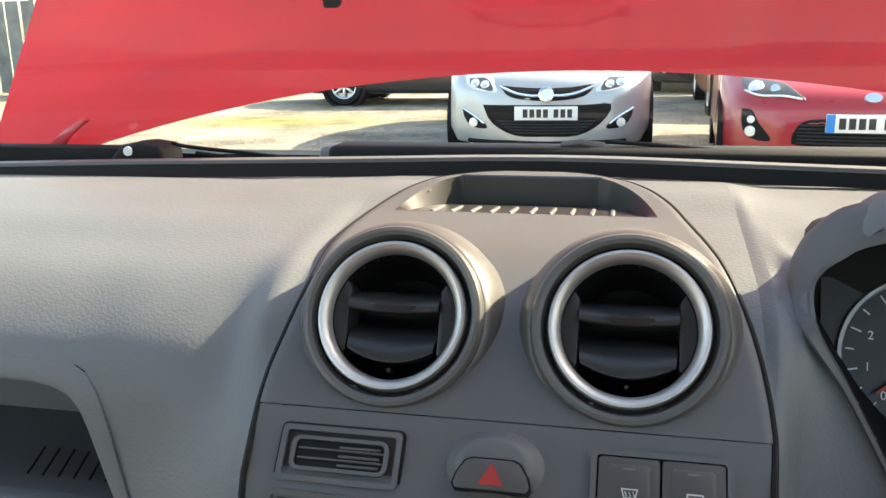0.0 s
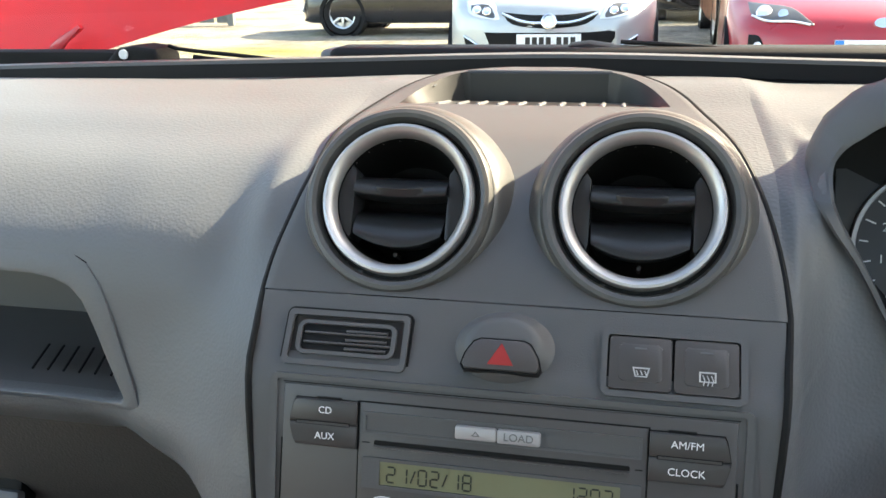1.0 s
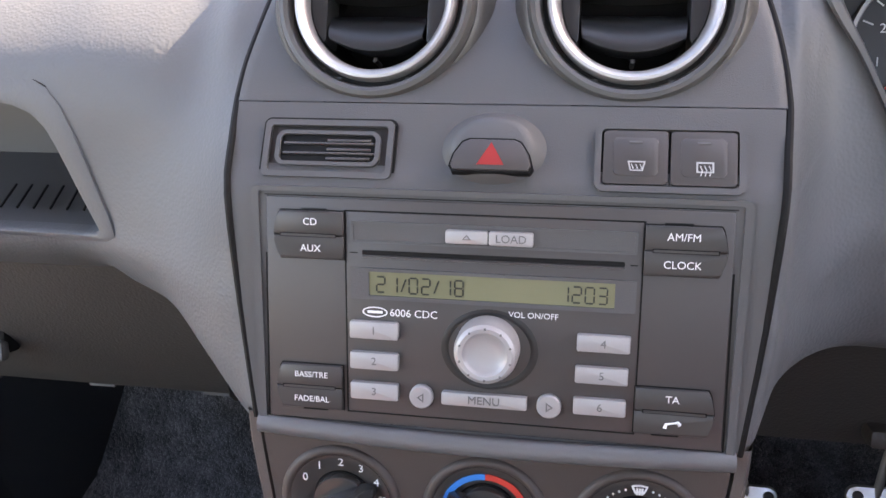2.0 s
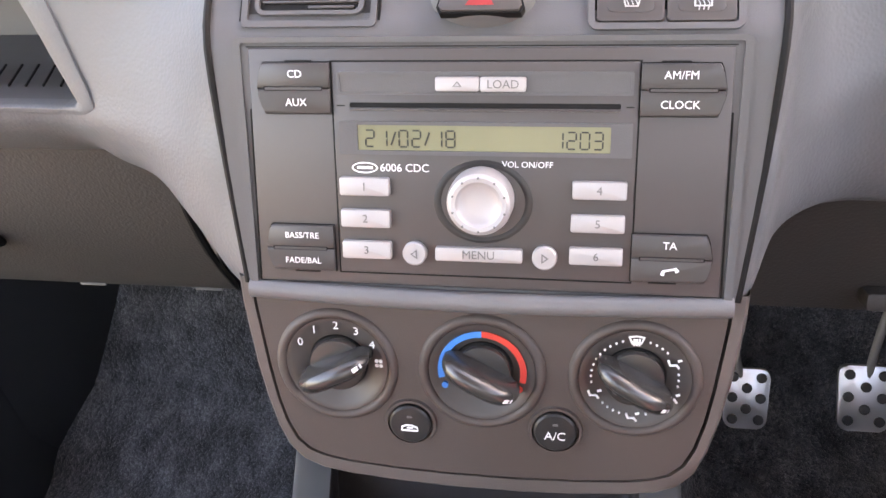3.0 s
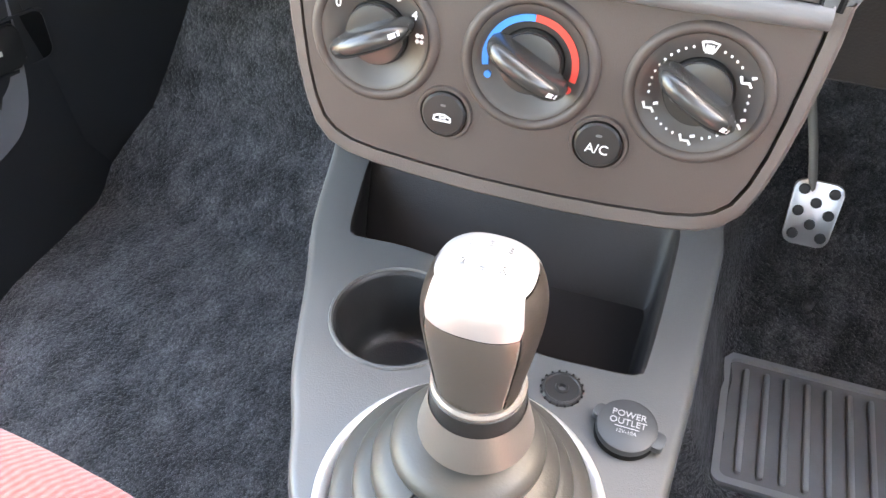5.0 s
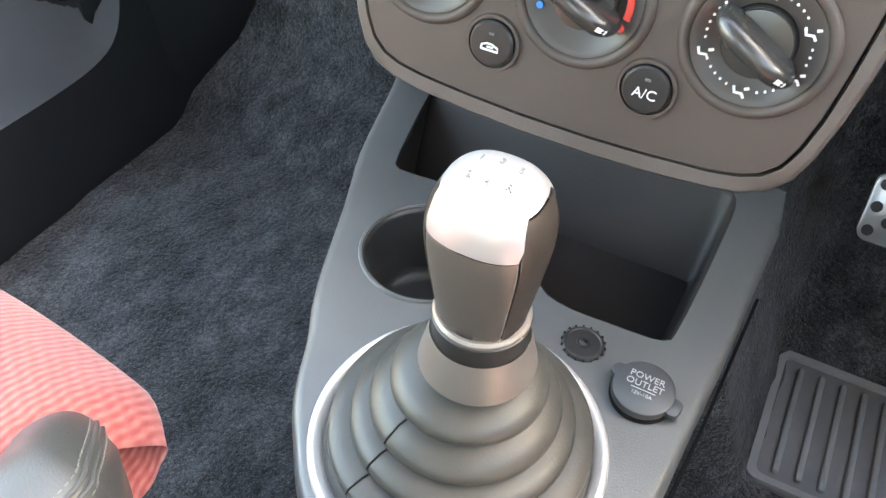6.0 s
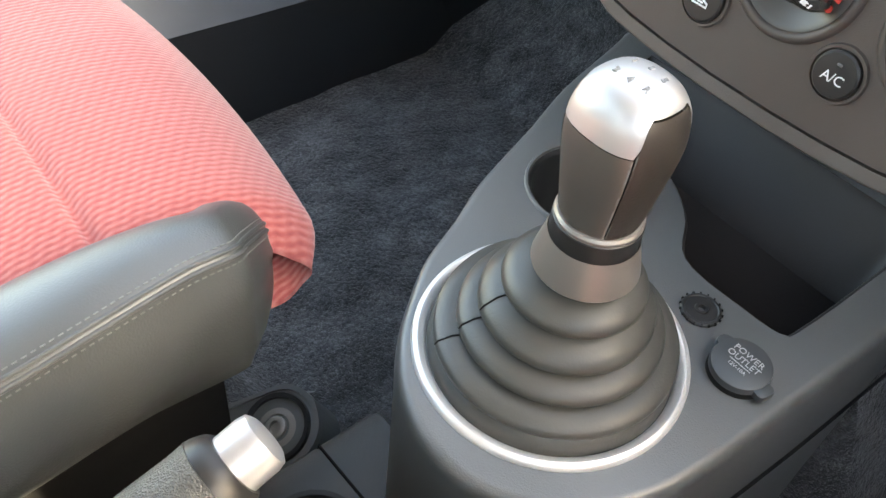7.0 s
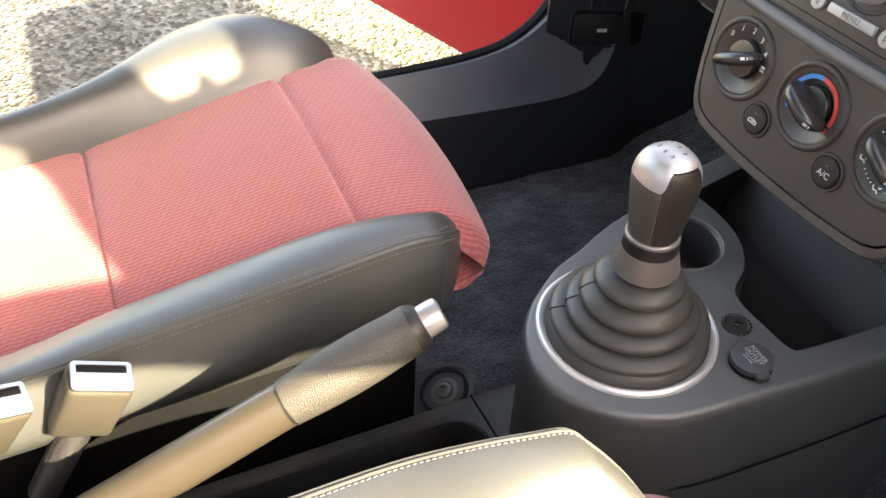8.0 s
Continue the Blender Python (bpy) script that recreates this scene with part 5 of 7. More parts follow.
def axis_at(s):
    for (a, p), (b, q) in zip(AXIS, AXIS[1:]):
        if s <= b:
            return p.lerp(q, (s - a) / (b - a))
    return AXIS[-1][1]


LIPS = [(0.0638, 0.0140), (0.0530, 0.0266), (0.0443, 0.0412), (0.0355, 0.0600)]


def bellows():
    """Soft folds, each with a rounded lip that overhangs a tucked throat, leaning with the lever."""
    prof = [(0.0658, -0.004), (0.0650, 0.0020), (0.0628, 0.0058), (0.0590, 0.0090)]
    for i, (r, hgt) in enumerate(LIPS):
        nr, nh = LIPS[i + 1] if i + 1 < len(LIPS) else (0.0290, 0.0770)
        prof += [(r - 0.0120, hgt - 0.0010), (r - 0.0070, hgt - 0.0022), (r - 0.0030, hgt - 0.0034), (r - 0.0010, hgt - 0.0030), (r, hgt - 0.0014), (r - 0.0002, hgt + 0.0008), (r - 0.0014, hgt + 0.0036), ((r + nr) / 2 - 0.0030, (hgt + nh) / 2 + 0.0002), (nr - 0.0080, nh - 0.0062), (nr - 0.0115, nh - 0.0050)]
    prof += [(0.0190, 0.0760)]
    n = 72
    rows = []
    for r, hgt in prof:
        c = axis_at(max(0.0, hgt))
        rows.append([c + Vector((r * math.cos(2 * math.pi * k / n), r * math.sin(2 * math.pi * k / n), r * math.sin(2 * math.pi * k / n) * 0.03 + min(0.0, hgt))) for k in range(n + 1)])
    bm = sheet(rows)
    bmesh.ops.remove_doubles(bm, verts=bm.verts, dist=1e-5)
    return bm


gaiter = part("gaiter", bellows(), M_RUBBER, lever, "grey ribbed rubber gaiter", 75)
MA = radians(243)
for (r0, s0), (r1, s1) in zip(LIPS, LIPS[1:]):
    line = []
    for rr, hh in ((r0 + 0.0001, s0 + 0.0004), (r0 - 0.0012, s0 + 0.0036), ((r0 + r1) / 2 - 0.0027, (s0 + s1) / 2 + 0.0004), (r1 - 0.0075, s1 - 0.0060)):
        line.append(axis_at(hh) + Vector((rr * math.cos(MA), rr * math.sin(MA), rr * math.sin(MA) * 0.03)))
    part("mould_line", tube(line, 0.0005, 5), M_BLACK, gaiter)
UP = (AXIS[3][1] - AXIS[2][1]).normalized()
SIDE = Vector((1, 0, 0))
FWD = UP.cross(SIDE).normalized()
SIDE = FWD.cross(UP).normalized()
KN = Matrix((SIDE, FWD, UP)).transposed().to_4x4()
KN.translation = AXIS[2][1]
part("collar", put(lathe([(0.0215, -0.0205), (0.0250, -0.0200), (0.0257, -0.0188), (0.0254, -0.0172), (0.0240, -0.0115), (0.0226, -0.0055), (0.0217, -0.0020), (0.0211, 0.0005)], 48), KN), M_COLLAR, lever, "grey tapered collar")
part("collar_band", put(lathe([(0.0205, -0.004), (0.0207, 0.0005), (0.0205, 0.0100), (0.0195, 0.0110), (0.017, 0.0115)], 48), KN), M_BTN, lever)
part("collar_edge", put(lathe([(0.0200, 0.0102), (0.0202, 0.0122), (0.0192, 0.0136), (0.0180, 0.0137)], 48), KN), M_GUNMETAL, lever)
KPROF = [(0.012, 0.0170, 0.0168), (0.016, 0.0178, 0.0174), (0.030, 0.0200, 0.0190), (0.045, 0.0222, 0.0207), (0.056, 0.0233, 0.0217), (0.0645, 0.0229, 0.0213), (0.0720, 0.0210, 0.0196), (0.0780, 0.0176, 0.0165), (0.0820, 0.0126, 0.0119), (0.0841, 0.0058, 0.0053), (0.0846, 0.0, 0.0)]
KPROF = [tuple(v) for v in catmull(KPROF, 4)]


def knob_point(a, hgt, grow):
    hs = [k[0] for k in KPROF]
    wx, wy = float(np.interp(hgt, hs, [k[1] for k in KPROF])), float(np.interp(hgt, hs, [k[2] for k in KPROF]))
    ca, sa = math.cos(a), math.sin(a)
    return Vector(((wx + grow * (wx > 1e-4)) * math.copysign(abs(ca) ** 0.80, ca), (wy + grow * (wy > 1e-4)) * math.copysign(abs(sa) ** 0.80, sa), hgt + grow * (hgt > 0.07)))


def knob_skin(a0, a1, low, high, grow, n=24, rows_n=22, thick=0.0008):
    """A piece of the knob's skin from the height low(angle) to high(angle)."""
    rows = []
    for j in range(rows_n + 1):
        v = j / rows_n
        row = []
        for k in range(n + 1):
            a = radians(a0 + (a1 - a0) * k / n)
            row.append(knob_point(a, low(a) + (high(a) - low(a)) * (1 - (1 - v) ** 1.6), grow))
        rows.append(row)
    return put(sheet(rows, -thick), KN)


def cap_foot(a):
    """Height of the cap's lower edge; a little higher on the flanks."""
    s = max(0.0, min(1.0, (abs(math.cos(a)) - 0.715) / 0.16))
    return 0.0625 + 0.0145 * s * s * (3 - 2 * s)


knob = part("knob", knob_skin(0, 360, lambda a: 0.012, lambda a: 0.0820, -0.0026, 48, 24, 0.0005), M_BLACK, lever, "knob with silver cap over dark metal flanks")
part("knob_cap", knob_skin(0, 360, lambda a: cap_foot(a) + 0.0004, lambda a: 0.0846, 0.0004, 64, 22, 0), M_CAP, knob, "bright silver cap", 60)
for a0, a1 in ((44, 136), (224, 316)):
    part("knob_panel", knob_skin(a0, a1, lambda a: 0.0125, lambda a: cap_foot(a) - 0.0004, 0.0), M_GUNMETAL, knob, "satin brown-grey metal panel", 60)
for a0, a1 in ((-42, 42), (138, 222)):
    part("knob_pad", knob_skin(a0, a1, lambda a: 0.0125, lambda a: cap_foot(a) - 0.0004, 0.0002), M_PAD, knob, "dark satin side pad", 60)
def knob_height(x, y):
    """Height of the cap's skin over a point of its plan."""
    p = 2 / 0.72
    for hgt, wx, wy in KPROF[::-1]:
        if wx > 1e-4 and (abs(x) / wx) ** p + (abs(y) / wy) ** p <= 1:
            return hgt
    return 0.08


for ch, px_, py_ in (("1", -0.0075, 0.0045), ("3", 0.0, 0.0055), ("5", 0.0075, 0.0045), ("2", -0.0075, -0.0055), ("4", 0.0, -0.0065), ("R", 0.0075, -0.0055)):
    sx_ = (knob_height(px_ + 0.003, py_) - knob_height(px_ - 0.003, py_)) / 0.006
    sy_ = (knob_height(px_, py_ + 0.003) - knob_height(px_, py_ - 0.003)) / 0.006
    lettering(ch, 0.0046, KN @ Matrix.Translation((px_, py_, knob_height(px_, py_) + 0.0009)) @ pose(0, 0, 0, math.degrees(math.atan(sy_)), -math.degrees(math.atan(sx_))), M_WORNINK, knob, "numeral", depth=0.0004)

# ---- floor ----
def floor_z(x, y):
    z = 0.022
    if x > 0.1:
        z += 0.004 * min(1, (x - 0.1) / 0.05)
    if y > 0.64:
        z += 0.62 * (y - 0.64) + 0.9 * max(0, y - 0.76)
    if y < 0.16:
        z += 0.05 * min(1, (0.16 - y) / 0.05)
    z += min(0.24, 0.20 * max(0, 0.19 - abs(x)) / 0.08) if abs(x) < 0.19 and y > 0.455 else 0
    return z


rows = []
for j in range(121):
    y = -1.15 + 2.08 * j / 120
    rows.append([Vector((x, y, floor_z(x, y) + 0.004 * noise.noise(Vector((x * 14, y * 14, 0))) + 0.0022 * noise.noise(Vector((x * 55, y * 55, 3))))) for x in [-0.70 + 1.40 * k / 90 for k in range(91)]])
solid("floor", sheet(rows), M_CARPET, "black carpet over the car floor", "carpet", "structure", smooth=80)
solid("firewall", box(-0.72, 0.72, 0.93, 0.97, 0.0, 0.80), M_BLACK, "black bulkhead behind the dashboard", "bulkhead", "structure")

scuff = thing("carpet_scuff", (-0.229, 0.174, 0.06), "small pale frayed scuff on the carpet edge", "scuff")
part("fibre", tube(catmull([(-0.236, 0.162, floor_z(-0.236, 0.162) + 0.004), (-0.232, 0.170, floor_z(-0.232, 0.170) + 0.006), (-0.226, 0.178, floor_z(-0.226, 0.178) + 0.005), (-0.222, 0.186, floor_z(-0.222, 0.186) + 0.004)], 4), 0.0009, 6), M_WORNINK, scuff)

# ---- tunnel behind the console ----
tunnel = thing("tunnel_trim", (0, -0.2, 0.1), "black plastic trim over the tunnel with a long tray", "console")
TZ = 0.205
tray = rounded(-0.060, 0.018, -0.235, 0.092, 0.030, 6)
bm, loops = holed(rounded(-0.082, 0.090, -0.90, 0.150, 0.004, 2), [tray], lambda x, y: TZ - 0.02 * (y < -0.5))
skirt(bm, loops[0], [(0.004, -0.004, None), (0.010, 0, 0.03)])
part("tunnel_body", bm, M_TUNNEL, tunnel)
b = bmesh.new()
low = skirt(b, [b.verts.new((x, y, TZ)) for x, y in tray], [(0.004, 0.003, None), (-0.004, 0.001, None), (-0.003, -0.004, None), (-0.002, 0, TZ - 0.034), (-0.003, 0, TZ - 0.037)])
b.faces.new(low)
part("tunnel_tray", b, M_DARKCONSOLE, tunnel, "long shallow tray")
part("trim_joint", tube([(-0.094, 0.098, 0.12), (-0.084, 0.102, TZ), (0.0, 0.1045, TZ + 0.0006), (0.09, 0.104, TZ)], 0.0012, 6), M_BLACK, tunnel)
mount = thing("seat_mount", (-0.150, 0.11, 0.10), "dark seat rail end with a bolt", "seat rail")
fm = pose(-0.147, 0.104, 0.141, 24, 10, -20)
part("bracket", put(plate(rounded(-0.032, 0.032, -0.075, 0.034, 0.031, 8), -0.05, 0.0, 0.003), fm), M_CONSOLE, mount)
part("bracket_edge", put(frame_plate(rounded(-0.033, 0.033, -0.076, 0.035, 0.031, 8), rounded(-0.0295, 0.0295, -0.072, 0.0315, 0.029, 8), -0.006, 0.0018), fm), M_TRIM, mount)
part("bracket_lip", put(lathe([(0.0285, -0.001), (0.0275, 0.003), (0.0240, 0.003), (0.0230, -0.006), (0, -0.007)], 36), fm), M_BTN, mount)
part("washer", put(lathe([(0.0165, -0.006), (0.0160, 0.000), (0.0110, 0.001), (0.0105, -0.002)], 30), fm), M_GUNMETAL, mount)
part("bolt", put(lathe([(0.0090, -0.005), (0.0085, 0.0035), (0.0070, 0.0045), (0.0048, 0.0045), (0.0045, 0.001), (0, 0.001)], 24), fm), M_GUNMETAL, mount)

# ---- handbrake ----
brake = thing("handbrake", (-0.005, -0.25, 0.22), "handbrake lever with a grey leather grip and silver button", "handbrake")
P0, P1 = Vector((0.012, -0.40, 0.2660)), Vector((0.0205, 0.012, 0.4480))
D = (P1 - P0).normalized()
Lh = (P1 - P0).length
part("lever_arm", tube([P0 + D * (Lh * 0.745 * k / 7) for k in range(8)], [0.0175, 0.0175, 0.0172, 0.0169, 0.0166, 0.0163, 0.016, 0.0157], 20, True, 1.1), M_GRIPARM, brake, "smooth grey plastic arm")
g0, g1 = Lh - 0.118, Lh - 0.020
grip = []
for k in range(13):
    s = k / 12
    grip.append((P0 + D * (g0 + (g1 - g0) * s), 0.0165 + 0.0020 * math.sin(math.pi * min(1, s * 1.1)) + 0.0010 * s))
part("grip", tube([p for p, r in grip], [r for p, r in grip], 28, True, 1.05), M_GRIP, brake, "grey grained leather grip")
part("grip_seam", tube([p for p in (P0 + D * (g0 + 0.0006), P0 + D * (g0 - 0.0008))], 0.0169, 24, True, 1.05), M_DARKCONSOLE, brake)
part("grip_collar", tube([P0 + D * (g1 - 0.001), P0 + D * (g1 + 0.002), P0 + D * (g1 + 0.006), P0 + D * (g1 + 0.008)], [0.0178, 0.0172, 0.0155, 0.0135], 24), M_BTN, brake)
part("button", tube([P0 + D * (g1 + 0.004), P0 + D * (g1 + 0.018), P0 + D * (g1 + 0.0215), P0 + D * (g1 + 0.023)], [0.0120, 0.0120, 0.0112, 0.0086], 24), M_CAP, brake, "satin silver push button")

# ---- seats ----
def seat(mirror, dx, dz, name, label):
    """A sports seat: red cloth middle, leather bolsters; mirror -1 turns inner and outer sides."""
    s = thing(name, (mirror * -0.29 + dx, -0.2, 0.10), label, "car seat", "front seats")

    def W(x, y, z):
        return Vector((mirror * x + dx, y, z + dz))
    rows = []
    prof = [(-0.50, 0.330, -0.424, -0.134), (-0.36, 0.342, -0.425, -0.132), (-0.26, 0.350, -0.427, -0.136), (-0.205, 0.3545, -0.429, -0.144), (-0.194, 0.3500, -0.429, -0.145), (-0.183, 0.3565, -0.430, -0.146), (-0.10, 0.3720, -0.434, -0.152), (-0.04, 0.3840, -0.436, -0.150), (0.008, 0.3930, -0.437, -0.146), (0.018, 0.3885, -0.438, -0.146), (0.028, 0.3945, -0.440, -0.145), (0.060, 0.3955, -0.452, -0.145), (0.090, 0.3910, -0.478, -0.142), (0.115, 0.3800, -0.496, -0.136), (0.136, 0.3620, -0.503, -0.129), (0.145, 0.3490, -0.504, -0.127), (0.139, 0.339, -0.500, -0.129), (0.124, 0.329, -0.49, -0.130), (0.09, 0.324, -0.48, -0.14), (0.02, 0.32, -0.48, -0.15)]
    ys = catmull([p[:3] for p in prof], 4)
    xs = catmull([(p[3], 0, 0) for p in prof], 4)
    for p, q in zip(ys, xs):
        y, z, xl, xr = p.x, p.y, p.z, q.x
        row = []
        for k in range(49):
            u = -1 + 2 * k / 48
            front = max(0.0, min(1.0, (y - 0.05) / 0.06))
            drop = 0.008 * u * u + front * 0.010 * max(0.0, (abs(u) - 0.86) / 0.14) ** 2
            row.append(W((xl + xr) / 2 + u * (xr - xl) / 2, y - front * (0.006 * u * u + 0.012 * max(0.0, (abs(u) - 0.86) / 0.14) ** 2) + (0.010 * (1 - u * u) if front else 0) * front, z - drop))
        sk = Vector((0, 0, -0.025 if y < 0.05 else -0.004))
        rows.append([row[0] + sk] + row + [row[-1] + sk])
    part("cushion", sheet(rows), M_CLOTH, s, "red knitted cloth cushion", 70)
    inner = [(-0.50, (-0.146, 0.325), (-0.112, 0.366), (-0.080, 0.371), (-0.070, 0.318), (-0.140, 0.245)), (-0.30, (-0.142, 0.338), (-0.109, 0.376), (-0.078, 0.384), (-0.067, 0.330), (-0.138, 0.250)), (-0.20, (-0.149, 0.350), (-0.118, 0.389), (-0.080, 0.394), (-0.067, 0.338), (-0.136, 0.255)), (-0.12, (-0.156, 0.362), (-0.124, 0.399), (-0.082, 0.403), (-0.069, 0.345), (-0.134, 0.260)), (-0.05, (-0.160, 0.374), (-0.127, 0.409), (-0.085, 0.409), (-0.073, 0.350), (-0.132, 0.265)), (0.00, (-0.160, 0.382), (-0.128, 0.413), (-0.091, 0.411), (-0.079, 0.354), (-0.128, 0.270)), (0.040, (-0.157, 0.386), (-0.130, 0.412), (-0.097, 0.410), (-0.087, 0.357), (-0.118, 0.282)), (0.066, (-0.154, 0.387), (-0.131, 0.408), (-0.100, 0.406), (-0.093, 0.358), (-0.105, 0.300))]
    # the front of the inner bolster closes in a rounded nose
    for f_ in (0.20, 0.40, 0.56, 0.70, 0.82, 0.91, 0.97):
        g_ = math.sqrt(1 - f_ * f_)
        cx_, cz_ = -0.128 - 0.037 * f_, 0.362 - 0.027 * f_
        inner.append((0.066 + 0.049 * f_,) + tuple((cx_ + g_ * (px_ + 0.128), cz_ + g_ * (pz_ - 0.362)) for px_, pz_ in ((-0.154, 0.387), (-0.131, 0.408), (-0.100, 0.406), (-0.093, 0.358), (-0.105, 0.300))))
    outer = [(-0.50, (-0.418, 0.325), (-0.446, 0.375), (-0.462, 0.350), (-0.472, 0.28), (-0.46, 0.15)), (-0.30, (-0.420, 0.335), (-0.448, 0.382), (-0.466, 0.356), (-0.478, 0.28), (-0.46, 0.15)), (-0.18, (-0.425, 0.350), (-0.460, 0.400), (-0.492, 0.378), (-0.515, 0.28), (-0.50, 0.15)), (-0.08, (-0.431, 0.366), (-0.490, 0.423), (-0.550, 0.398), (-0.580, 0.29), (-0.56, 0.15)), (0.00, (-0.434, 0.382), (-0.498, 0.430), (-0.564, 0.405), (-0.590, 0.29), (-0.57, 0.16)), (0.045, (-0.440, 0.384), (-0.492, 0.420), (-0.540, 0.400), (-0.565, 0.30), (-0.55, 0.18)), (0.075, (-0.455, 0.380), (-0.487, 0.405), (-0.520, 0.392), (-0.540, 0.31), (-0.53, 0.21)), (0.095, (-0.472, 0.366), (-0.489, 0.384), (-0.505, 0.376), (-0.520, 0.32), (-0.515, 0.24)), (0.106, (-0.490, 0.346), (-0.494, 0.352), (-0.500, 0.350), (-0.506, 0.32), (-0.505, 0.27))]
    for secs0, side in ((inner, 1), (outer, -1)):
        secs = []
        for y, a, b, c, d, e in secs0:
            m1 = ((a[0] + b[0]) / 2 - side * 0.002, max(a[1], b[1] - 0.010))
            pts = [(a[0] - side * 0.010, a[1] - 0.030), (a[0] - side * 0.003, a[1] - 0.004), m1, b, ((b[0] + c[0]) / 2, (b[1] + c[1]) / 2 + 0.0035), c, (c[0] + side * 0.0035, c[1] - 0.008), ((c[0] + d[0]) / 2 + side * 0.005, (c[1] + d[1]) / 2), d, ((d[0] + e[0]) / 2 + side * 0.004, (d[1] + e[1]) / 2), e]
            secs.append(catmull([W(x, y, z) for x, z in pts], 3))
        fine = [catmull(list(c), 4) for c in zip(*secs)]
        tip = sum((r[-1] for r in fine), Vector()) / len(fine)
        for r in fine:
            r.append(tip + Vector((0, 0.0015, 0)))
        bol = part("bolster", sheet(fine), M_LEATHER, s, "black leather side bolster", 70)
        # a doubled seam: two raised welts side by side
        for near, shift in ((14, 0.0021), (16, 0.0021)):
            part("piping", tube([p + (q - p).normalized() * shift + Vector((0, 0, 0.0001)) for p, q in zip(fine[15], fine[near])][:-2], 0.0014, 8), M_PIPING, bol, "raised leather piping")
        for lo_, hi_, share in ((12, 15, 0.70), (15, 18, 0.62)):
            track = []
            for k in range(8, len(fine[0]) - 4):
                prof_ = [fine[r][k] for r in range(lo_, hi_ + 1)] if lo_ == 12 else [fine[r][k] for r in range(hi_, lo_ - 1, -1)]
                gap_ = 0.0060
                acc, q = 0.0, prof_[-1]
                for p0, p1 in zip(prof_[::-1], prof_[::-1][1:]):
                    d_ = (p1 - p0).length
                    if acc + d_ >= gap_:
                        q = p0.lerp(p1, (gap_ - acc) / d_)
                        break
                    acc, q = acc + d_, p1
                track.append(q)
            total = sum((b_ - a_).length for a_, b_ in zip(track, track[1:]))
            count = int(total / 0.0042)
            dense, acc, step = [], 0.0, total / count
            for a_, b_ in zip(track, track[1:]):
                d_ = (b_ - a_).length
                while acc <= d_ and d_ > 1e-6:
                    dense.append(a_.lerp(b_, acc / d_))
                    acc += step
                acc -= d_
            bms = []
            for p, q in zip(dense, dense[1:]):
                mid, d = p.lerp(q, 0.5), (q - p).normalized()
                o = Vector((side * mirror * 0.0003, 0, 0.0004))
                bms.append(tube([mid - d * 0.0012 + o, mid + d * 0.0012 + o], 0.00042, 5))
            tagged(part("stitching", join(*bms), M_THREAD, bol), kind="stuff")
    bk = []
    for k in range(9):
        v = k / 8
        bk.append([W(-0.29 + u * (0.21 - 0.04 * v * v), -0.52 - 0.20 * v + 0.03 * u * u, 0.30 + 0.60 * v) for u in [-1 + 2 * j / 12 for j in range(13)]])
    part("backrest", sheet(bk, -0.10), M_LEATHER, s, "black leather backrest", 70)
    xa, xb = sorted((mirror * -0.46 + dx, mirror * -0.13 + dx))
    part("seat_base", box(xa, xb, -0.45, 0.07, 0.075, 0.30, 0.02), M_BLACK, s)
    return s


seat(1, 0.0, 0.0, "passenger_seat", "red cloth passenger seat with black leather bolsters")
seat(-1, 0.012, 0.0, "driver_seat", "red cloth driver seat with black leather bolsters")

# ---- belt buckles ----
def buckle(x, y, z, across, up, label):
    b = thing("seat_belt_buckle", (x, y, z - 0.1), label, "belt buckle", "belt buckles")
    uz = Vector(up).normalized()
    ux = (Vector(across) - uz * uz.dot(Vector(across))).normalized()
    f = Matrix((ux, uz.cross(ux), uz)).transposed().to_4x4()
    f.translation = (x, y, z)
    part("housing", put(box(-0.0220, 0.0220, -0.0130, 0.0130, -0.062, 0.0, 0.005, 3), f), M_BUCKLE, b)
    part("slot_frame", put(frame_plate(rounded(-0.0205, 0.0205, -0.0118, 0.0118, 0.003), rounded(-0.0170, 0.0170, 0.0025, 0.0090, 0.001), -0.001, 0.0018), f), M_STEEL, b)
    part("release", put(box(-0.0170, 0.0170, -0.0098, 0.0015, -0.001, 0.0026, 0.0012), f), M_RELEASE, b, "bright release button")
    part("latch_slot", put(box(-0.0170, 0.0170, 0.0025, 0.0090, -0.004, 0.0006), f), M_BLACK, b)
    rib = []
    for k in range(40):
        s_ = k / 39
        rib.append((f @ Vector((0, 0, -0.058 - 0.11 * s_)), 0.0105 + 0.0022 * (k % 2)))
    part("stalk", tube([p for p, r in rib], [r for p, r in rib], 14), M_DARKCONSOLE, b, "ribbed black stalk")
    return b


buckle(-0.052, -0.208, 0.398, (0, 1, -0.40), (0.22, 0.42, 0.88), "grey seat belt buckle on a ribbed stalk")
buckle(-0.042, -0.272, 0.410, (-0.3, 1, -0.3), (0.25, 0.50, 0.83), "pale seat belt buckle beside the handbrake")

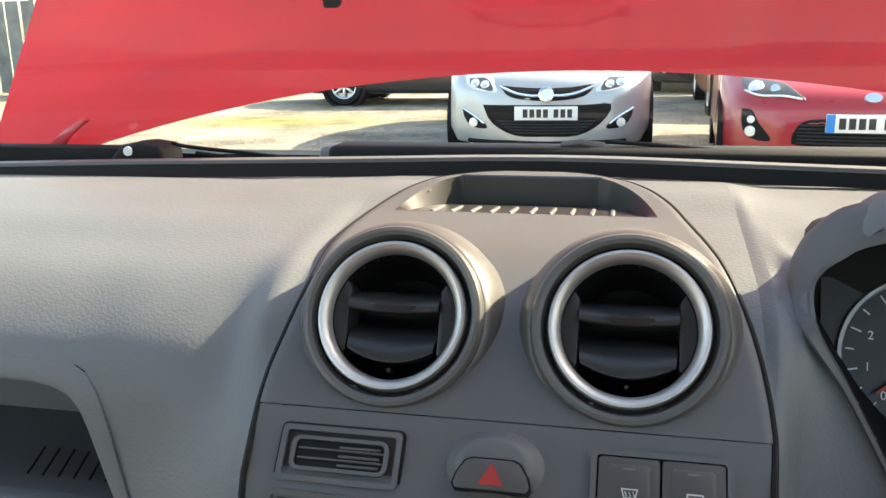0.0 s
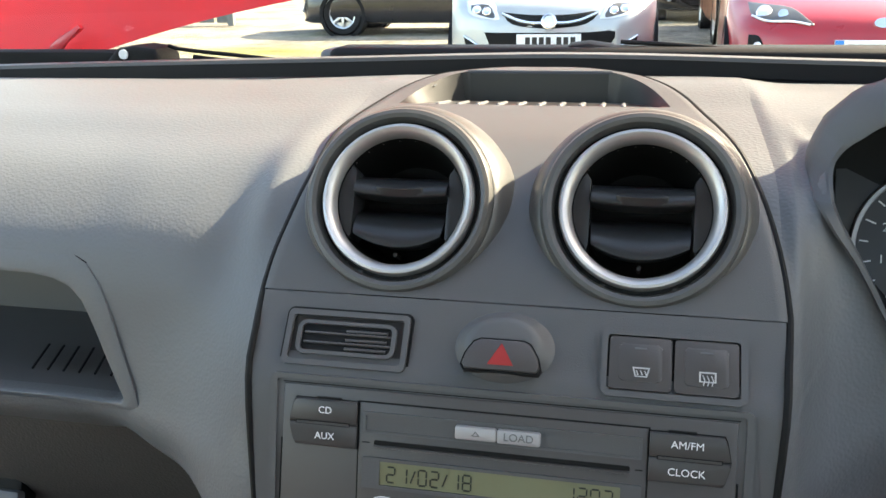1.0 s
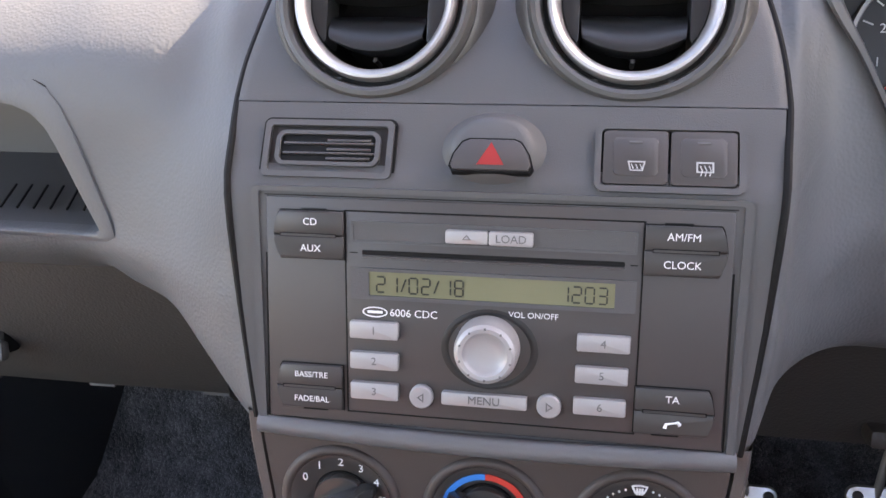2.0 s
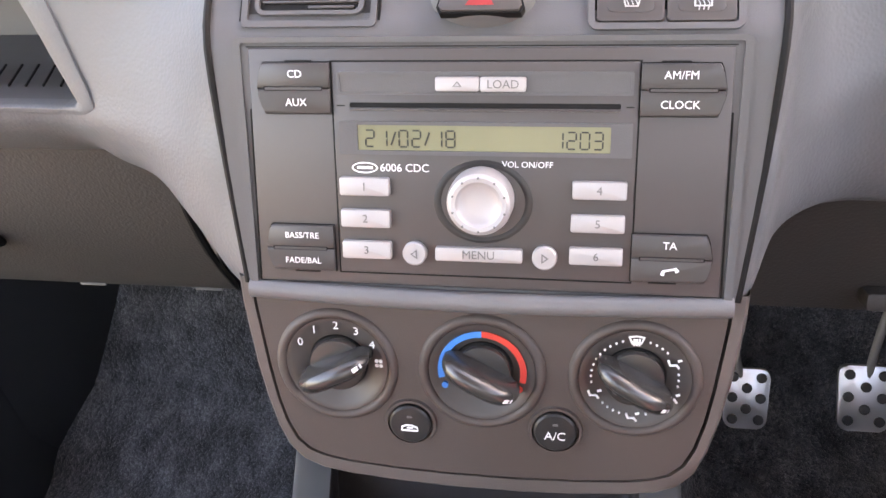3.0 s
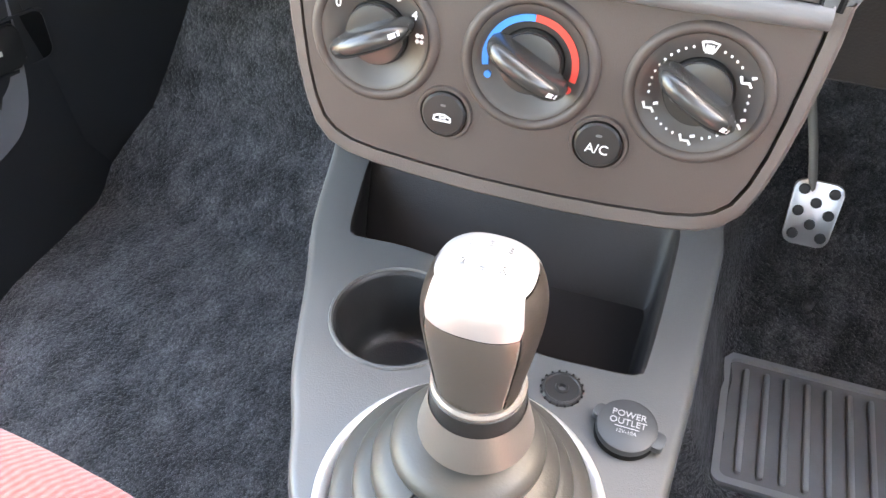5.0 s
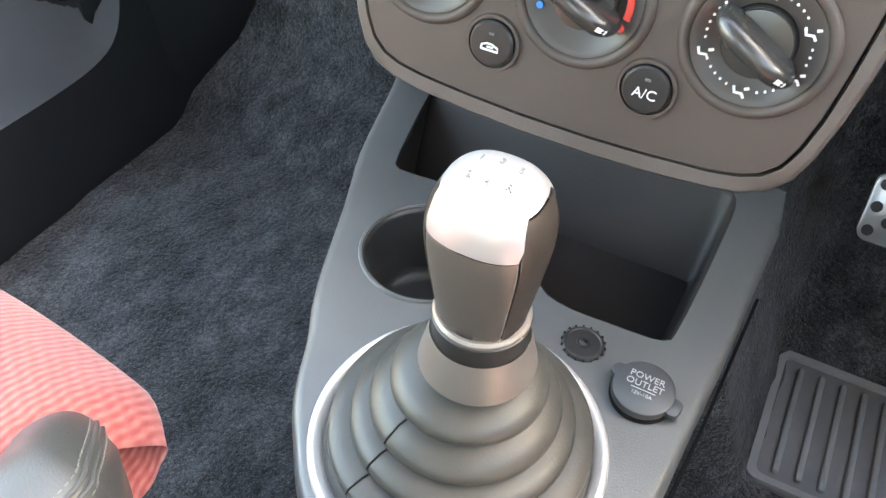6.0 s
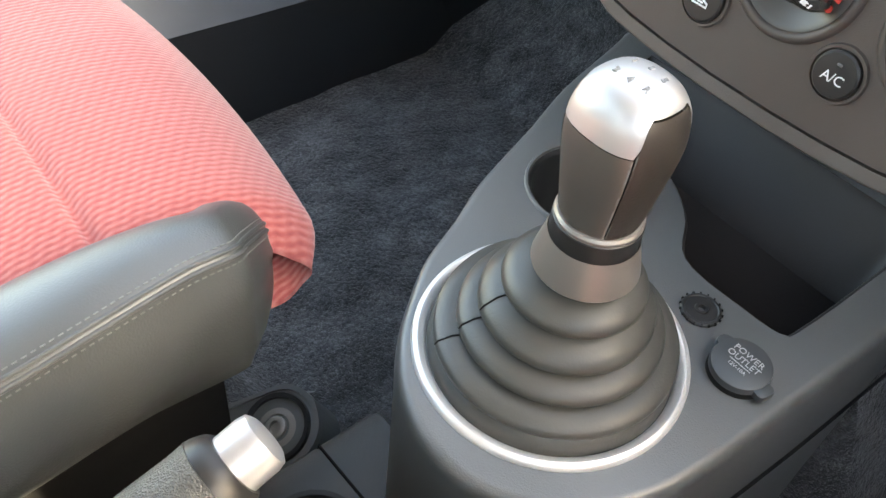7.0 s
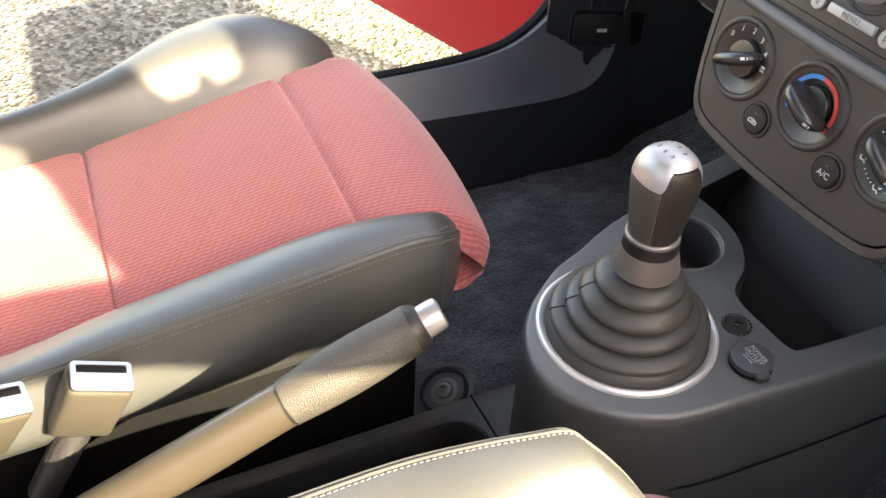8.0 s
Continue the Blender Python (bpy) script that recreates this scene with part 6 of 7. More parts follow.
# ---- pedals and mat ----
def pedal(x, y, z, w, hgt, lean, name):
    p = thing(name, (x, y, z - hgt / 2), "drilled alloy %s with black rubber studs" % name.replace("_", " "), "pedal", "pedals")
    f = leaning(x, y, z, 24)
    pad = [(u * w / 2 * (1 - 0.10 * (0.5 - v / hgt)), v) for u, v in rounded(-1, 1, -hgt / 2, hgt / 2, 0.009, 5)]
    pts = rounded(-w / 2, w / 2, -hgt / 2, hgt / 2, 0.009, 5)
    pts = [(a * (0.90 + 0.10 * (b / hgt + 0.5)), b) for a, b in pts]
    part("pad", put(plate(pts, -0.006, 0.0, 0.0015), f), M_STEEL, p)
    for a, b in ((-0.30, 0.36), (0.30, 0.36), (0, 0.18), (-0.30, 0.02), (0.30, 0.02), (0, -0.16), (-0.28, -0.34), (0.28, -0.34)):
        part("stud", put(lathe([(0.0052, -0.001), (0.0050, 0.0018), (0.0042, 0.0026), (0, 0.0027)], 16), f @ Matrix.Translation((a * w, b * hgt, 0))), M_BTN, p)
    part("arm", tube(catmull([(x, y + 0.008, z - 0.005), (x + lean * 0.04, y + 0.020, z + 0.06), (x + lean * 0.10, y + 0.03, z + 0.14), (x + lean * 0.16, y + 0.05, z + 0.25)], 4), 0.0042, 10), M_GUNMETAL, p)
    return p


pedal(0.2165, 0.648, 0.240, 0.045, 0.062, -0.45, "clutch_pedal")
pedal(0.3260, 0.648, 0.249, 0.052, 0.066, 0.15, "brake_pedal")
mat = thing("rubber_mat", (0.33, 0.5, 0.06), "black ribbed rubber mat on the driver's floor", "floor mat")
MZ = 0.030
part("mat_sheet", plate(rounded(0.188, 0.46, 0.476, 0.646, 0.010), MZ - 0.006, MZ, 0.002), M_MAT, mat)
part("mat_border", frame_plate(rounded(0.188, 0.46, 0.476, 0.646, 0.010), rounded(0.1955, 0.4525, 0.4835, 0.6385, 0.008), MZ - 0.002, MZ + 0.005), M_MATEDGE, mat)
for k in range(12):
    part("mat_rib", box(0.2095 + 0.0212 * k, 0.2160 + 0.0212 * k, 0.492, 0.628, MZ - 0.001, MZ + 0.006, 0.0028), M_MATEDGE, mat)
fast = thing("carpet_fastener", (0.263, 0.709, 0.06), "small grey round fastener on the driver's carpet", "fastener")
part("fastener_head", put(lathe([(0.0062, -0.010), (0.0060, 0.0015), (0.0045, 0.0028), (0.0020, 0.0030), (0.0016, 0.0010), (0, 0.0010)], 20), pose(0.263, 0.709, floor_z(0.263, 0.709) + 0.003, 30)), M_DARKSTEEL, fast)

# ---- passenger door opening: sill, kick panel, open door ----
sill = []
for y, zo, zi, xo in ((-0.9, 0.205, 0.170, -0.70), (-0.2, 0.205, 0.170, -0.70), (0.1, 0.205, 0.165, -0.70), (0.30, 0.207, 0.158, -0.70), (0.40, 0.213, 0.154, -0.70), (0.470, 0.232, 0.152, -0.70), (0.525, 0.275, 0.156, -0.70), (0.560, 0.34, 0.170, -0.70), (0.582, 0.45, 0.205, -0.70), (0.595, 0.60, 0.28, -0.70), (0.60, 0.78, 0.38, -0.70)):
    sill.append([Vector((xo - 0.004, y, zo - 0.03)), Vector((xo, y, zo)), Vector((xo + 0.012, y, zo + 0.004)), Vector((-0.655, y + 0.012 * (y > 0.42), zi + 0.012)), Vector((-0.640, y + 0.03 * (y > 0.42), zi - 0.004)), Vector((-0.628, y + 0.06 * (y > 0.42), 0.10)), Vector((-0.615, y + 0.10 * (y > 0.42), 0.02))])
cols = [catmull(list(c), 4) for c in zip(*sill)]
# one swept trim: its lower rows are coloured darker than the top
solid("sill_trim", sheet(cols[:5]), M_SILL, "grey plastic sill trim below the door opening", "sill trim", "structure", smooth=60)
solid("sill_side", sheet(cols[4:]), M_SILLDARK, "darker lower side of the sill trim", "sill trim", "structure", smooth=60)
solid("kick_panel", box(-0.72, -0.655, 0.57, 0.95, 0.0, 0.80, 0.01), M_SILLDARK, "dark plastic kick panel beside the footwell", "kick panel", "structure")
rel = thing("bonnet_release", (-0.655, 0.63, 0.25), "dark bonnet release lever in a recess", "release lever")
fr = pose(-0.646, 0.604, 0.255, 90, 0, 70)
# plate in the same darker colour covers the sill's pale rise
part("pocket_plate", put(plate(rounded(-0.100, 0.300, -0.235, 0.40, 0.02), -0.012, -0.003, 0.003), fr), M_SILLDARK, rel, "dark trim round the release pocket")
part("recess", put(plate(rounded(-0.060, 0.056, -0.028, 0.030, 0.012), -0.010, -0.0024), fr), M_BLACK, rel)
part("recess_edge", put(frame_plate(rounded(-0.063, 0.060, -0.032, 0.033, 0.014), rounded(-0.060, 0.056, -0.028, 0.030, 0.012), -0.004, -0.0005), fr), M_SILLDARK, rel)
part("pull", put(plate(rounded(-0.057, 0.022, -0.024, 0.027, 0.010), -0.004, 0.004, 0.003), fr), M_BTN, rel, "dark pull handle")
part("pull_mark", put(box(-0.020, -0.004, -0.003, 0.003, 0.0035, 0.0046), fr), M_WHITE, rel)
solid("door_seal", tube(catmull([(-0.712, y, z) for y, z in ((-0.9, 0.20), (0.1, 0.20), (0.31, 0.202), (0.41, 0.210), (0.47, 0.228), (0.52, 0.268), (0.553, 0.335), (0.572, 0.45), (0.582, 0.62), (0.59, 0.8))], 5), 0.011, 8), M_BLACK, "black rubber door seal", "door seal", "structure")
solid("side_sill", box(-0.80, -0.715, -1.1, 0.86, 0.02, 0.165, 0.02), M_CARRED, "red painted outer sill", "sill", "structure")
door = thing("passenger_door", (-0.80, 0.72, 0.0), "open red passenger door seen from inside", "car door")
fd = Matrix.Translation((-0.77, 0.715, 0.0)) @ Matrix.Rotation(radians(180 + 17.5), 4, "Z")
part("door_skin", put(box(0, 1.05, -0.02, 0.06, 0.0, 0.85, 0.02), fd), M_CARRED, door, "red painted door shell")
part("door_card", put(box(0.10, 0.98, 0.055, 0.085, 0.33, 0.82, 0.02), fd), M_DARKCONSOLE, door, "black plastic door card")

# ---- body shell round the cabin ----
# unseen plain shell that closes the cabin; openings let in fill light
solid("roof", box(-0.60, 0.60, -1.25, 0.16, 1.270, 1.31, 0.015), M_HEADLINER, "pale grey roof lining", "roof", "structure")
for sx in (-1, 1):
    # right pillar made slimmer so that it clears the sun patches
    solid("a_pillar", tube(catmull([(sx * 0.70, 0.83, 0.80), (sx * 0.67, 0.59, 1.02), (sx * 0.63, 0.37, 1.18), (sx * 0.58, 0.12, 1.29)], 5), 0.042 if sx < 0 else 0.024, 12), M_HEADLINER, "pale grey windscreen pillar", "pillar", "structure")
    solid("roof_rail", tube([(sx * 0.57, 0.12, 1.28), (sx * 0.585, -0.4, 1.285), (sx * 0.58, -1.25, 1.27)], 0.05, 10), M_HEADLINER, "pale grey roof rail", "roof rail", "structure")
solid("wall_rear", join(box(-0.70, 0.70, -1.30, -1.26, 0.0, 0.72), box(-0.70, 0.70, -1.30, -1.26, 1.20, 1.30), box(-0.70, -0.62, -1.30, -1.26, 0.72, 1.20), box(0.62, 0.70, -1.30, -1.26, 0.72, 1.20)), M_DOORTRIM, "dark grey rear end of the cabin with its window opening", "wall", "structure")
solid("wall_side", join(box(-0.74, -0.70, -1.26, -0.52, 0.0, 0.72), box(-0.74, -0.70, -1.26, -0.52, 1.18, 1.28), box(-0.74, -0.70, -0.62, -0.52, 0.72, 1.18)), M_DOORTRIM, "dark grey side of the cabin behind the open door", "wall", "structure")
WX = 0.735


def side_plate(outline):
    """A flat piece of the unseen driver's side with the outline (y, z)."""
    return put(plate(outline, WX, WX + 0.012), Matrix(((0, 0, 1, 0), (1, 0, 0, 0), (0, 1, 0, 0), (0, 0, 0, 1))))


# unseen door and rail close the side; added post and bar block sun
SUN_BLOCK_POST = [(0.447, 0.780), (0.95, 0.780), (0.82, 1.15), (0.805, 1.37), (0.690, 1.37), (0.680, 1.330), (0.662, 1.283), (0.636, 1.272), (0.624, 1.296), (0.612, 1.268), (0.580, 1.262), (0.566, 1.290), (0.556, 1.37), (0.436, 1.37), (0.429, 1.24), (0.421, 1.20), (0.388, 1.135), (0.366, 1.07), (0.445, 1.00)]
SUN_BLOCK_BAR = [(-0.62, 1.056), (-0.62, 1.008), (0.22, 1.002), (0.300, 0.987), (0.346, 0.966), (0.446, 0.950), (0.446, 1.056), (0.34, 1.060), (0.30, 1.064)]
solid("door_sun_mask", join(box(WX, WX + 0.04, -1.26, 0.95, 0.0, 0.78), side_plate(SUN_BLOCK_POST), side_plate(SUN_BLOCK_BAR), box(WX, WX + 0.04, -1.26, -0.62, 1.18, 1.27), box(WX, WX + 0.04, -0.72, -0.62, 0.78, 1.18)), M_DOORTRIM, "unseen dark grey driver's side, cut to shape the sun patches", "door", "structure")
glass = sheet([[Vector((x, 0.76 + 0.05 * (1 - (x / 0.70) ** 2), 0.822)) for x in [-0.70 + 0.1 * k for k in range(15)]], [Vector((x * 0.83, 0.12 + 0.04 * (1 - (x / 0.70) ** 2), 1.275)) for x in [-0.70 + 0.1 * k for k in range(15)]]])
ws = solid("windscreen", glass, M_GLASS, "clear laminated windscreen", "windscreen", "structure")
ws.visible_shadow = False

solid("roof_skin", box(-0.62, 0.62, -1.30, 0.17, 1.312, 1.330, 0.008), M_CARRED, "red painted roof panel over the cabin", "roof", "structure")

# ---- outside: scuttle, wipers, bonnet ----
solid("scuttle", sheet([[Vector((x, 0.725, 0.795)), Vector((x, 0.80, 0.805 - 0.02 * x * x)), Vector((x, 0.86, 0.800 - 0.03 * x * x)), Vector((x, 0.93, 0.780 - 0.03 * x * x)), Vector((x, 0.97, 0.72))] for x in [-0.75 + 0.1 * k for k in range(16)]]), M_BLACK, "black plastic scuttle below the windscreen", "scuttle", "structure")
solid("scuttle_edge", box(-0.76, -0.462, 0.776, 0.800, 0.77, 0.8285, 0.006), M_BLACK, "black plastic edge of the scuttle", "scuttle", "structure")


def wiper(x, y, z, run, label):
    """A wiper at rest: a moulded pivot cap with a pale mark, and a thin arm along the given points."""
    w = thing("windscreen_wiper", (x, y, z - 0.02), label, "wiper", "wipers")
    cap_ = [(-0.034, -0.018), (0.034, -0.018), (0.034, -0.002), (0.029, 0.006), (0.006, 0.009), (-0.012, 0.007), (-0.024, -0.004)]
    part("pivot", put(plate(cap_, -0.020, 0.020, 0.005, 3), Matrix(((1, 0, 0, x), (0, 0, -1, y), (0, 1, 0, z), (0, 0, 0, 1)))), M_BLACK, w, "moulded black pivot cap")
    part("pivot_mark", put(lathe([(0.0050, -0.002), (0.0048, 0.0015), (0, 0.0018)], 16), pose(x - 0.004, y - 0.0205, z + 0.001, 90)), M_WHITE, w, "pale round mark")
    line = catmull([Vector(q) for q in run], 5)
    part("arm", tube(line, 0.0026, 8, True, 0.8), M_BLACK, w)
    part("blade", tube([q + Vector((0.01, 0.012, -0.010)) for q in line[4:]], 0.0030, 8), M_BLACK, w)
    return w


wiper(-0.436, 0.778, 0.826, [(-0.400, 0.775, 0.834), (-0.386, 0.778, 0.830), (-0.330, 0.785, 0.8235), (-0.252, 0.795, 0.8145)], "black windscreen wiper with a pale pivot mark")
wiper(0.008, 0.825, 0.824, [(0.044, 0.822, 0.8335), (0.100, 0.815, 0.831), (0.160, 0.810, 0.826), (0.230, 0.803, 0.816), (0.300, 0.795, 0.808)], "black windscreen wiper with a pale pivot mark")
cover = thing("wiper_cover", (-0.13, 0.81, 0.79), "black plastic wiper cover with a pale end on the scuttle", "cover")
part("cover_body", box(-0.238, 0.30, 0.79, 0.84, 0.79, 0.8300, 0.008, 3), M_BLACK, cover)
part("cover_end", box(-0.249, -0.230, 0.795, 0.838, 0.79, 0.8285, 0.007, 3), M_TRIM, cover, "pale grey rounded end")

bonnet = thing("bonnet", (0, 0.95, 0.80), "raised glossy red bonnet seen through the windscreen", "bonnet")
TB = radians(66)
rows = []
for j in range(13):
    s = j / 12 * 0.95
    row = []
    for k in range(41):
        u = -1 + 2 * k / 40
        x = u * max(0.62, 0.80 - 0.25 * s)
        edge = 0.896 - 0.245 * x * x
        crown = 0.03 * (1 - u * u)
        row.append(Vector((x, 0.955 + 0.10 * (1 - (x / 0.72) ** 2) * 0 + s * math.cos(TB) - crown * math.sin(TB) * 0.5, edge * (1 - s / 0.95) + (0.86) * s / 0.95 + s * math.sin(TB))))
    rows.append(row)
part("bonnet_skin", sheet(rows, 0.012), M_BONNETRED, bonnet)
for x in (-0.283, 0.252):
    part("washer_jet", put(box(-0.010, 0.010, -0.012, 0.006, -0.007, 0.007, 0.004), pose(x, 0.960, 0.978, 20)), M_BLACK, bonnet, "black washer jet")

part("hinge_fold", put(plate([(-0.687, 0.798), (-0.661, 0.798), (-0.640, 0.820), (-0.6135, 0.838), (-0.6175, 0.8425), (-0.650, 0.826)], -0.004, 0.003, 0.0015), Matrix(((1, 0, 0, 0), (0, 0, -1, 0.945), (0, 1, 0, 0), (0, 0, 0, 1)))), M_CARRED, bonnet, "darker red fold at the hinge")

# ---- ground ----
GZ = -0.20


def gravel_material():
    m = bpy.data.materials.new("gravel")
    m.use_nodes = True
    n, l = m.node_tree.nodes, m.node_tree.links
    b = n["Principled BSDF"]
    b.inputs["Roughness"].default_value = 0.9
    tc = n.new("ShaderNodeTexCoord")
    v = n.new("ShaderNodeTexVoronoi")
    v.inputs["Scale"].default_value = 75
    l.new(tc.outputs["Object"], v.inputs["Vector"])
    big = n.new("ShaderNodeTexNoise")
    big.inputs["Scale"].default_value = 0.5
    big.inputs["Detail"].default_value = 6
    l.new(tc.outputs["Object"], big.inputs["Vector"])
    cr = n.new("ShaderNodeValToRGB")
    e = cr.color_ramp.elements
    e[0].position, e[0].color = 0.0, (0.105, 0.088, 0.062, 1)
    e[1].position, e[1].color = 1.0, (0.52, 0.48, 0.41, 1)
    mid = e.new(0.5)
    mid.color = (0.29, 0.250, 0.180, 1)
    sep = n.new("ShaderNodeSeparateColor")
    l.new(v.outputs["Color"], sep.inputs[0])
    l.new(sep.outputs[0], cr.inputs[0])
    moss = n.new("ShaderNodeMix")
    moss.data_type = "RGBA"
    moss.inputs["B"].default_value = (0.30, 0.29, 0.03, 1)
    mr = n.new("ShaderNodeMapRange")
    mr.inputs["From Min"].default_value, mr.inputs["From Max"].default_value = 0.55, 0.70
    mr.inputs["To Max"].default_value = 0.35
    l.new(big.outputs["Fac"], mr.inputs["Value"])
    # one larger mossy patch beyond the car's near corner
    off = n.new("ShaderNodeVectorMath")
    off.operation = "SUBTRACT"
    off.inputs[1].default_value = (-4.6, 10.6, GZ)
    l.new(tc.outputs["Object"], off.inputs[0])
    sq = n.new("ShaderNodeVectorMath")
    sq.operation = "MULTIPLY"
    sq.inputs[1].default_value = (0.55, 1.0, 1.0)
    l.new(off.outputs[0], sq.inputs[0])
    ln = n.new("ShaderNodeVectorMath")
    ln.operation = "LENGTH"
    l.new(sq.outputs[0], ln.inputs[0])
    pr = n.new("ShaderNodeMapRange")
    pr.inputs["From Min"].default_value, pr.inputs["From Max"].default_value = 1.1, 0.1
    pr.inputs["To Max"].default_value = 0.8
    l.new(ln.outputs["Value"], pr.inputs["Value"])
    mx = n.new("ShaderNodeMath")
    mx.operation = "MAXIMUM"
    l.new(mr.outputs[0], mx.inputs[0])
    l.new(pr.outputs[0], mx.inputs[1])
    l.new(mx.outputs[0], moss.inputs["Factor"])
    l.new(cr.outputs[0], moss.inputs["A"])
    # random darker and paler patches, a metre or so across
    patch = n.new("ShaderNodeTexNoise")
    patch.inputs["Scale"].default_value = 0.9
    patch.inputs["Detail"].default_value = 8
    patch.inputs["Roughness"].default_value = 0.7
    l.new(tc.outputs["Object"], patch.inputs["Vector"])
    pm = n.new("ShaderNodeMapRange")
    pm.inputs["From Min"].default_value, pm.inputs["From Max"].default_value = 0.36, 0.64
    pm.inputs["To Min"].default_value, pm.inputs["To Max"].default_value = 0.45, 1.25
    l.new(patch.outputs["Fac"], pm.inputs["Value"])
    mottled = n.new("ShaderNodeVectorMath")
    mottled.operation = "SCALE"
    l.new(moss.outputs["Result"], mottled.inputs[0])
    l.new(pm.outputs[0], mottled.inputs["Scale"])
    l.new(mottled.outputs[0], b.inputs["Base Color"])
    bump = n.new("ShaderNodeBump")
    bump.inputs["Strength"].default_value = 1.0
    bump.inputs["Distance"].default_value = 0.02
    l.new(v.outputs["Distance"], bump.inputs["Height"])
    l.new(bump.outputs[0], b.inputs["Normal"])
    return m


M_GRAVEL = gravel_material()
g = bmesh.new()
g.faces.new([g.verts.new(p) for p in ((-400, -400, GZ), (400, -400, GZ), (400, 400, GZ), (-400, 400, GZ))])
solid("ground", g, M_GRAVEL, "pale gravel car park with mossy patches", "gravel", "structure")


# ---- parked cars ----
def wheel(parent, x, y, r, face):
    w = part("wheel", put(lathe([(r * 0.66, -0.09), (r * 0.9, -0.10), (r, -0.07), (r, 0.07), (r * 0.92, 0.10), (r * 0.66, 0.09)], 40, True), Matrix.Translation((x, y, GZ + r)) @ Matrix.Rotation(radians(90 * face), 4, "Y")), M_BLACK, parent)
    f = Matrix.Translation((x, y, GZ + r)) @ Matrix.Rotation(radians(90 * face), 4, "Y")
    part("rim", put(lathe([(r * 0.68, 0.06), (r * 0.66, 0.095), (r * 0.60, 0.085), (r * 0.58, 0.02), (0, 0.02)], 36), f), M_STEEL, w, "silver alloy rim")
    for k in range(7):
        part("spoke", put(box(0.02, r * 0.62, -0.022, 0.022, 0.05, 0.085, 0.008), f @ Matrix.Rotation(2 * math.pi * k / 7, 4, "Z")), M_STEEL, w)


def parked_car(name, label, paint, m, length, width, height, nose, style):
    """A parked car, nose towards -y at y 0, centre x 0, wheels on the ground; m turns and places it."""
    c = thing(name, (0, 0, GZ), label, "car", "parked cars")
    hw = width / 2
    # stations down the car: y, half width, floor height, shoulder height, bonnet or roof height
    st = [(0.00, 0.60, 0.22, 0.52, 0.56), (0.04, 0.80, 0.19, 0.60, 0.68), (0.14, 0.92, 0.17, 0.66, 0.76), (0.35, 0.98, 0.17, 0.74, 0.84), (0.75, 1.00, 0.17, 0.84, 0.92), (1.10, 1.00, 0.17, 0.90, 0.98), (1.75, 1.00, 0.17, 0.95, 1.36), (2.3, 1.0, 0.17, 0.96, 1.47), (3.2, 1.0, 0.17, 0.97, 1.44), (3.9, 0.98, 0.19, 0.98, 1.20), (4.2, 0.92, 0.25, 0.90, 1.02), (4.3, 0.80, 0.32, 0.75, 0.85)]
    k_y, k_z = length / 4.3, height / 1.48
    secs = []
    for y, wf, z0, zs, zt in st:
        w = hw * wf
        z0, zs, zt = z0 * k_z + GZ, zs * k_z + GZ, zt * k_z + GZ
        roofw = 0.80 if zt > 1.1 * k_z + GZ else 0.90
        half = [(0, z0), (w * 0.7, z0), (w * 0.93, z0 + 0.03), (w, z0 + 0.14), (w * 1.0, (z0 + zs) / 2), (w * 0.985, zs), (w * roofw, zs + 0.75 * (zt - zs)), (w * roofw * 0.86, zt - 0.01), (w * 0.4, zt + 0.012), (0, zt + 0.016)]
        bow = lambda xx: 0.20 * (abs(xx) / hw) ** 2.4 if y < 0.5 else 0
        ring = [Vector((xx, y * k_y + bow(xx), zz)) for xx, zz in half] + [Vector((-xx, y * k_y + bow(xx), zz)) for xx, zz in half[-2:0:-1]]
        secs.append(ring + [ring[0]])
    rowsx = [catmull([s[k] for s in secs], 4) for k in range(len(secs[0]))]
    bm = sheet(rowsx)
    for idx in (0, -1):
        bm.faces.new([bm.verts.new(r[idx]) for r in rowsx[:-1]])
    bmesh.ops.remove_doubles(bm, verts=bm.verts, dist=1e-4)
    bm.verts.index_update()
    body_polys = ([v.co.copy() for v in bm.verts], [[v.index for v in fc.verts] for fc in bm.faces])
    part("body", bm, paint, c, "", 50)
    r = 0.315
    for sx in (-1, 1):
        for wy in (0.80 * k_y, 3.45 * k_y):
            wheel(c, sx * (hw - 0.10), wy, r, sx)
            part("arch", put(lathe([(r + 0.06, -0.13), (r + 0.06, 0.122), (r + 0.008, 0.122), (r + 0.008, -0.10)], 32), Matrix.Translation((sx * (hw - 0.12), wy, GZ + r)) @ Matrix.Rotation(radians(90 * sx), 4, "Y")), M_BLACK, c)
    skin = BVHTree.FromPolygons(*body_polys)

    def depth_at(x, z):
        hit_ = skin.ray_cast(Vector((x, -2.0, z)), Vector((0, 1, 0)))[0]
        return hit_.y if hit_ else 0.3

    def patch(poly, proud, sink=0.02):
        """A panel with the outline (x, height) that follows the car's front."""
        pts = [(u.x, u.y) for u in catmull([(x, z, 0) for x, z in poly + poly[:1]], 3)[:-1]]
        cx_, cz_ = sum(q[0] for q in pts) / len(pts), sum(q[1] for q in pts) / len(pts)
        rings = []
        for scale, off in ((1.0, -sink), (1.0, proud * 0.6), (0.96, proud), (0.75, proud * 1.1), (0.5, proud * 1.15), (0.25, proud * 1.2), (0.02, proud * 1.2)):
            ring = [(cx_ + scale * (x - cx_), cz_ + scale * (z - cz_)) for x, z in pts]
            ring = [Vector((x, depth_at(x, z + GZ) - off, z + GZ)) for x, z in ring]
            rings.append(ring + [ring[0]])
        return sheet(rings)

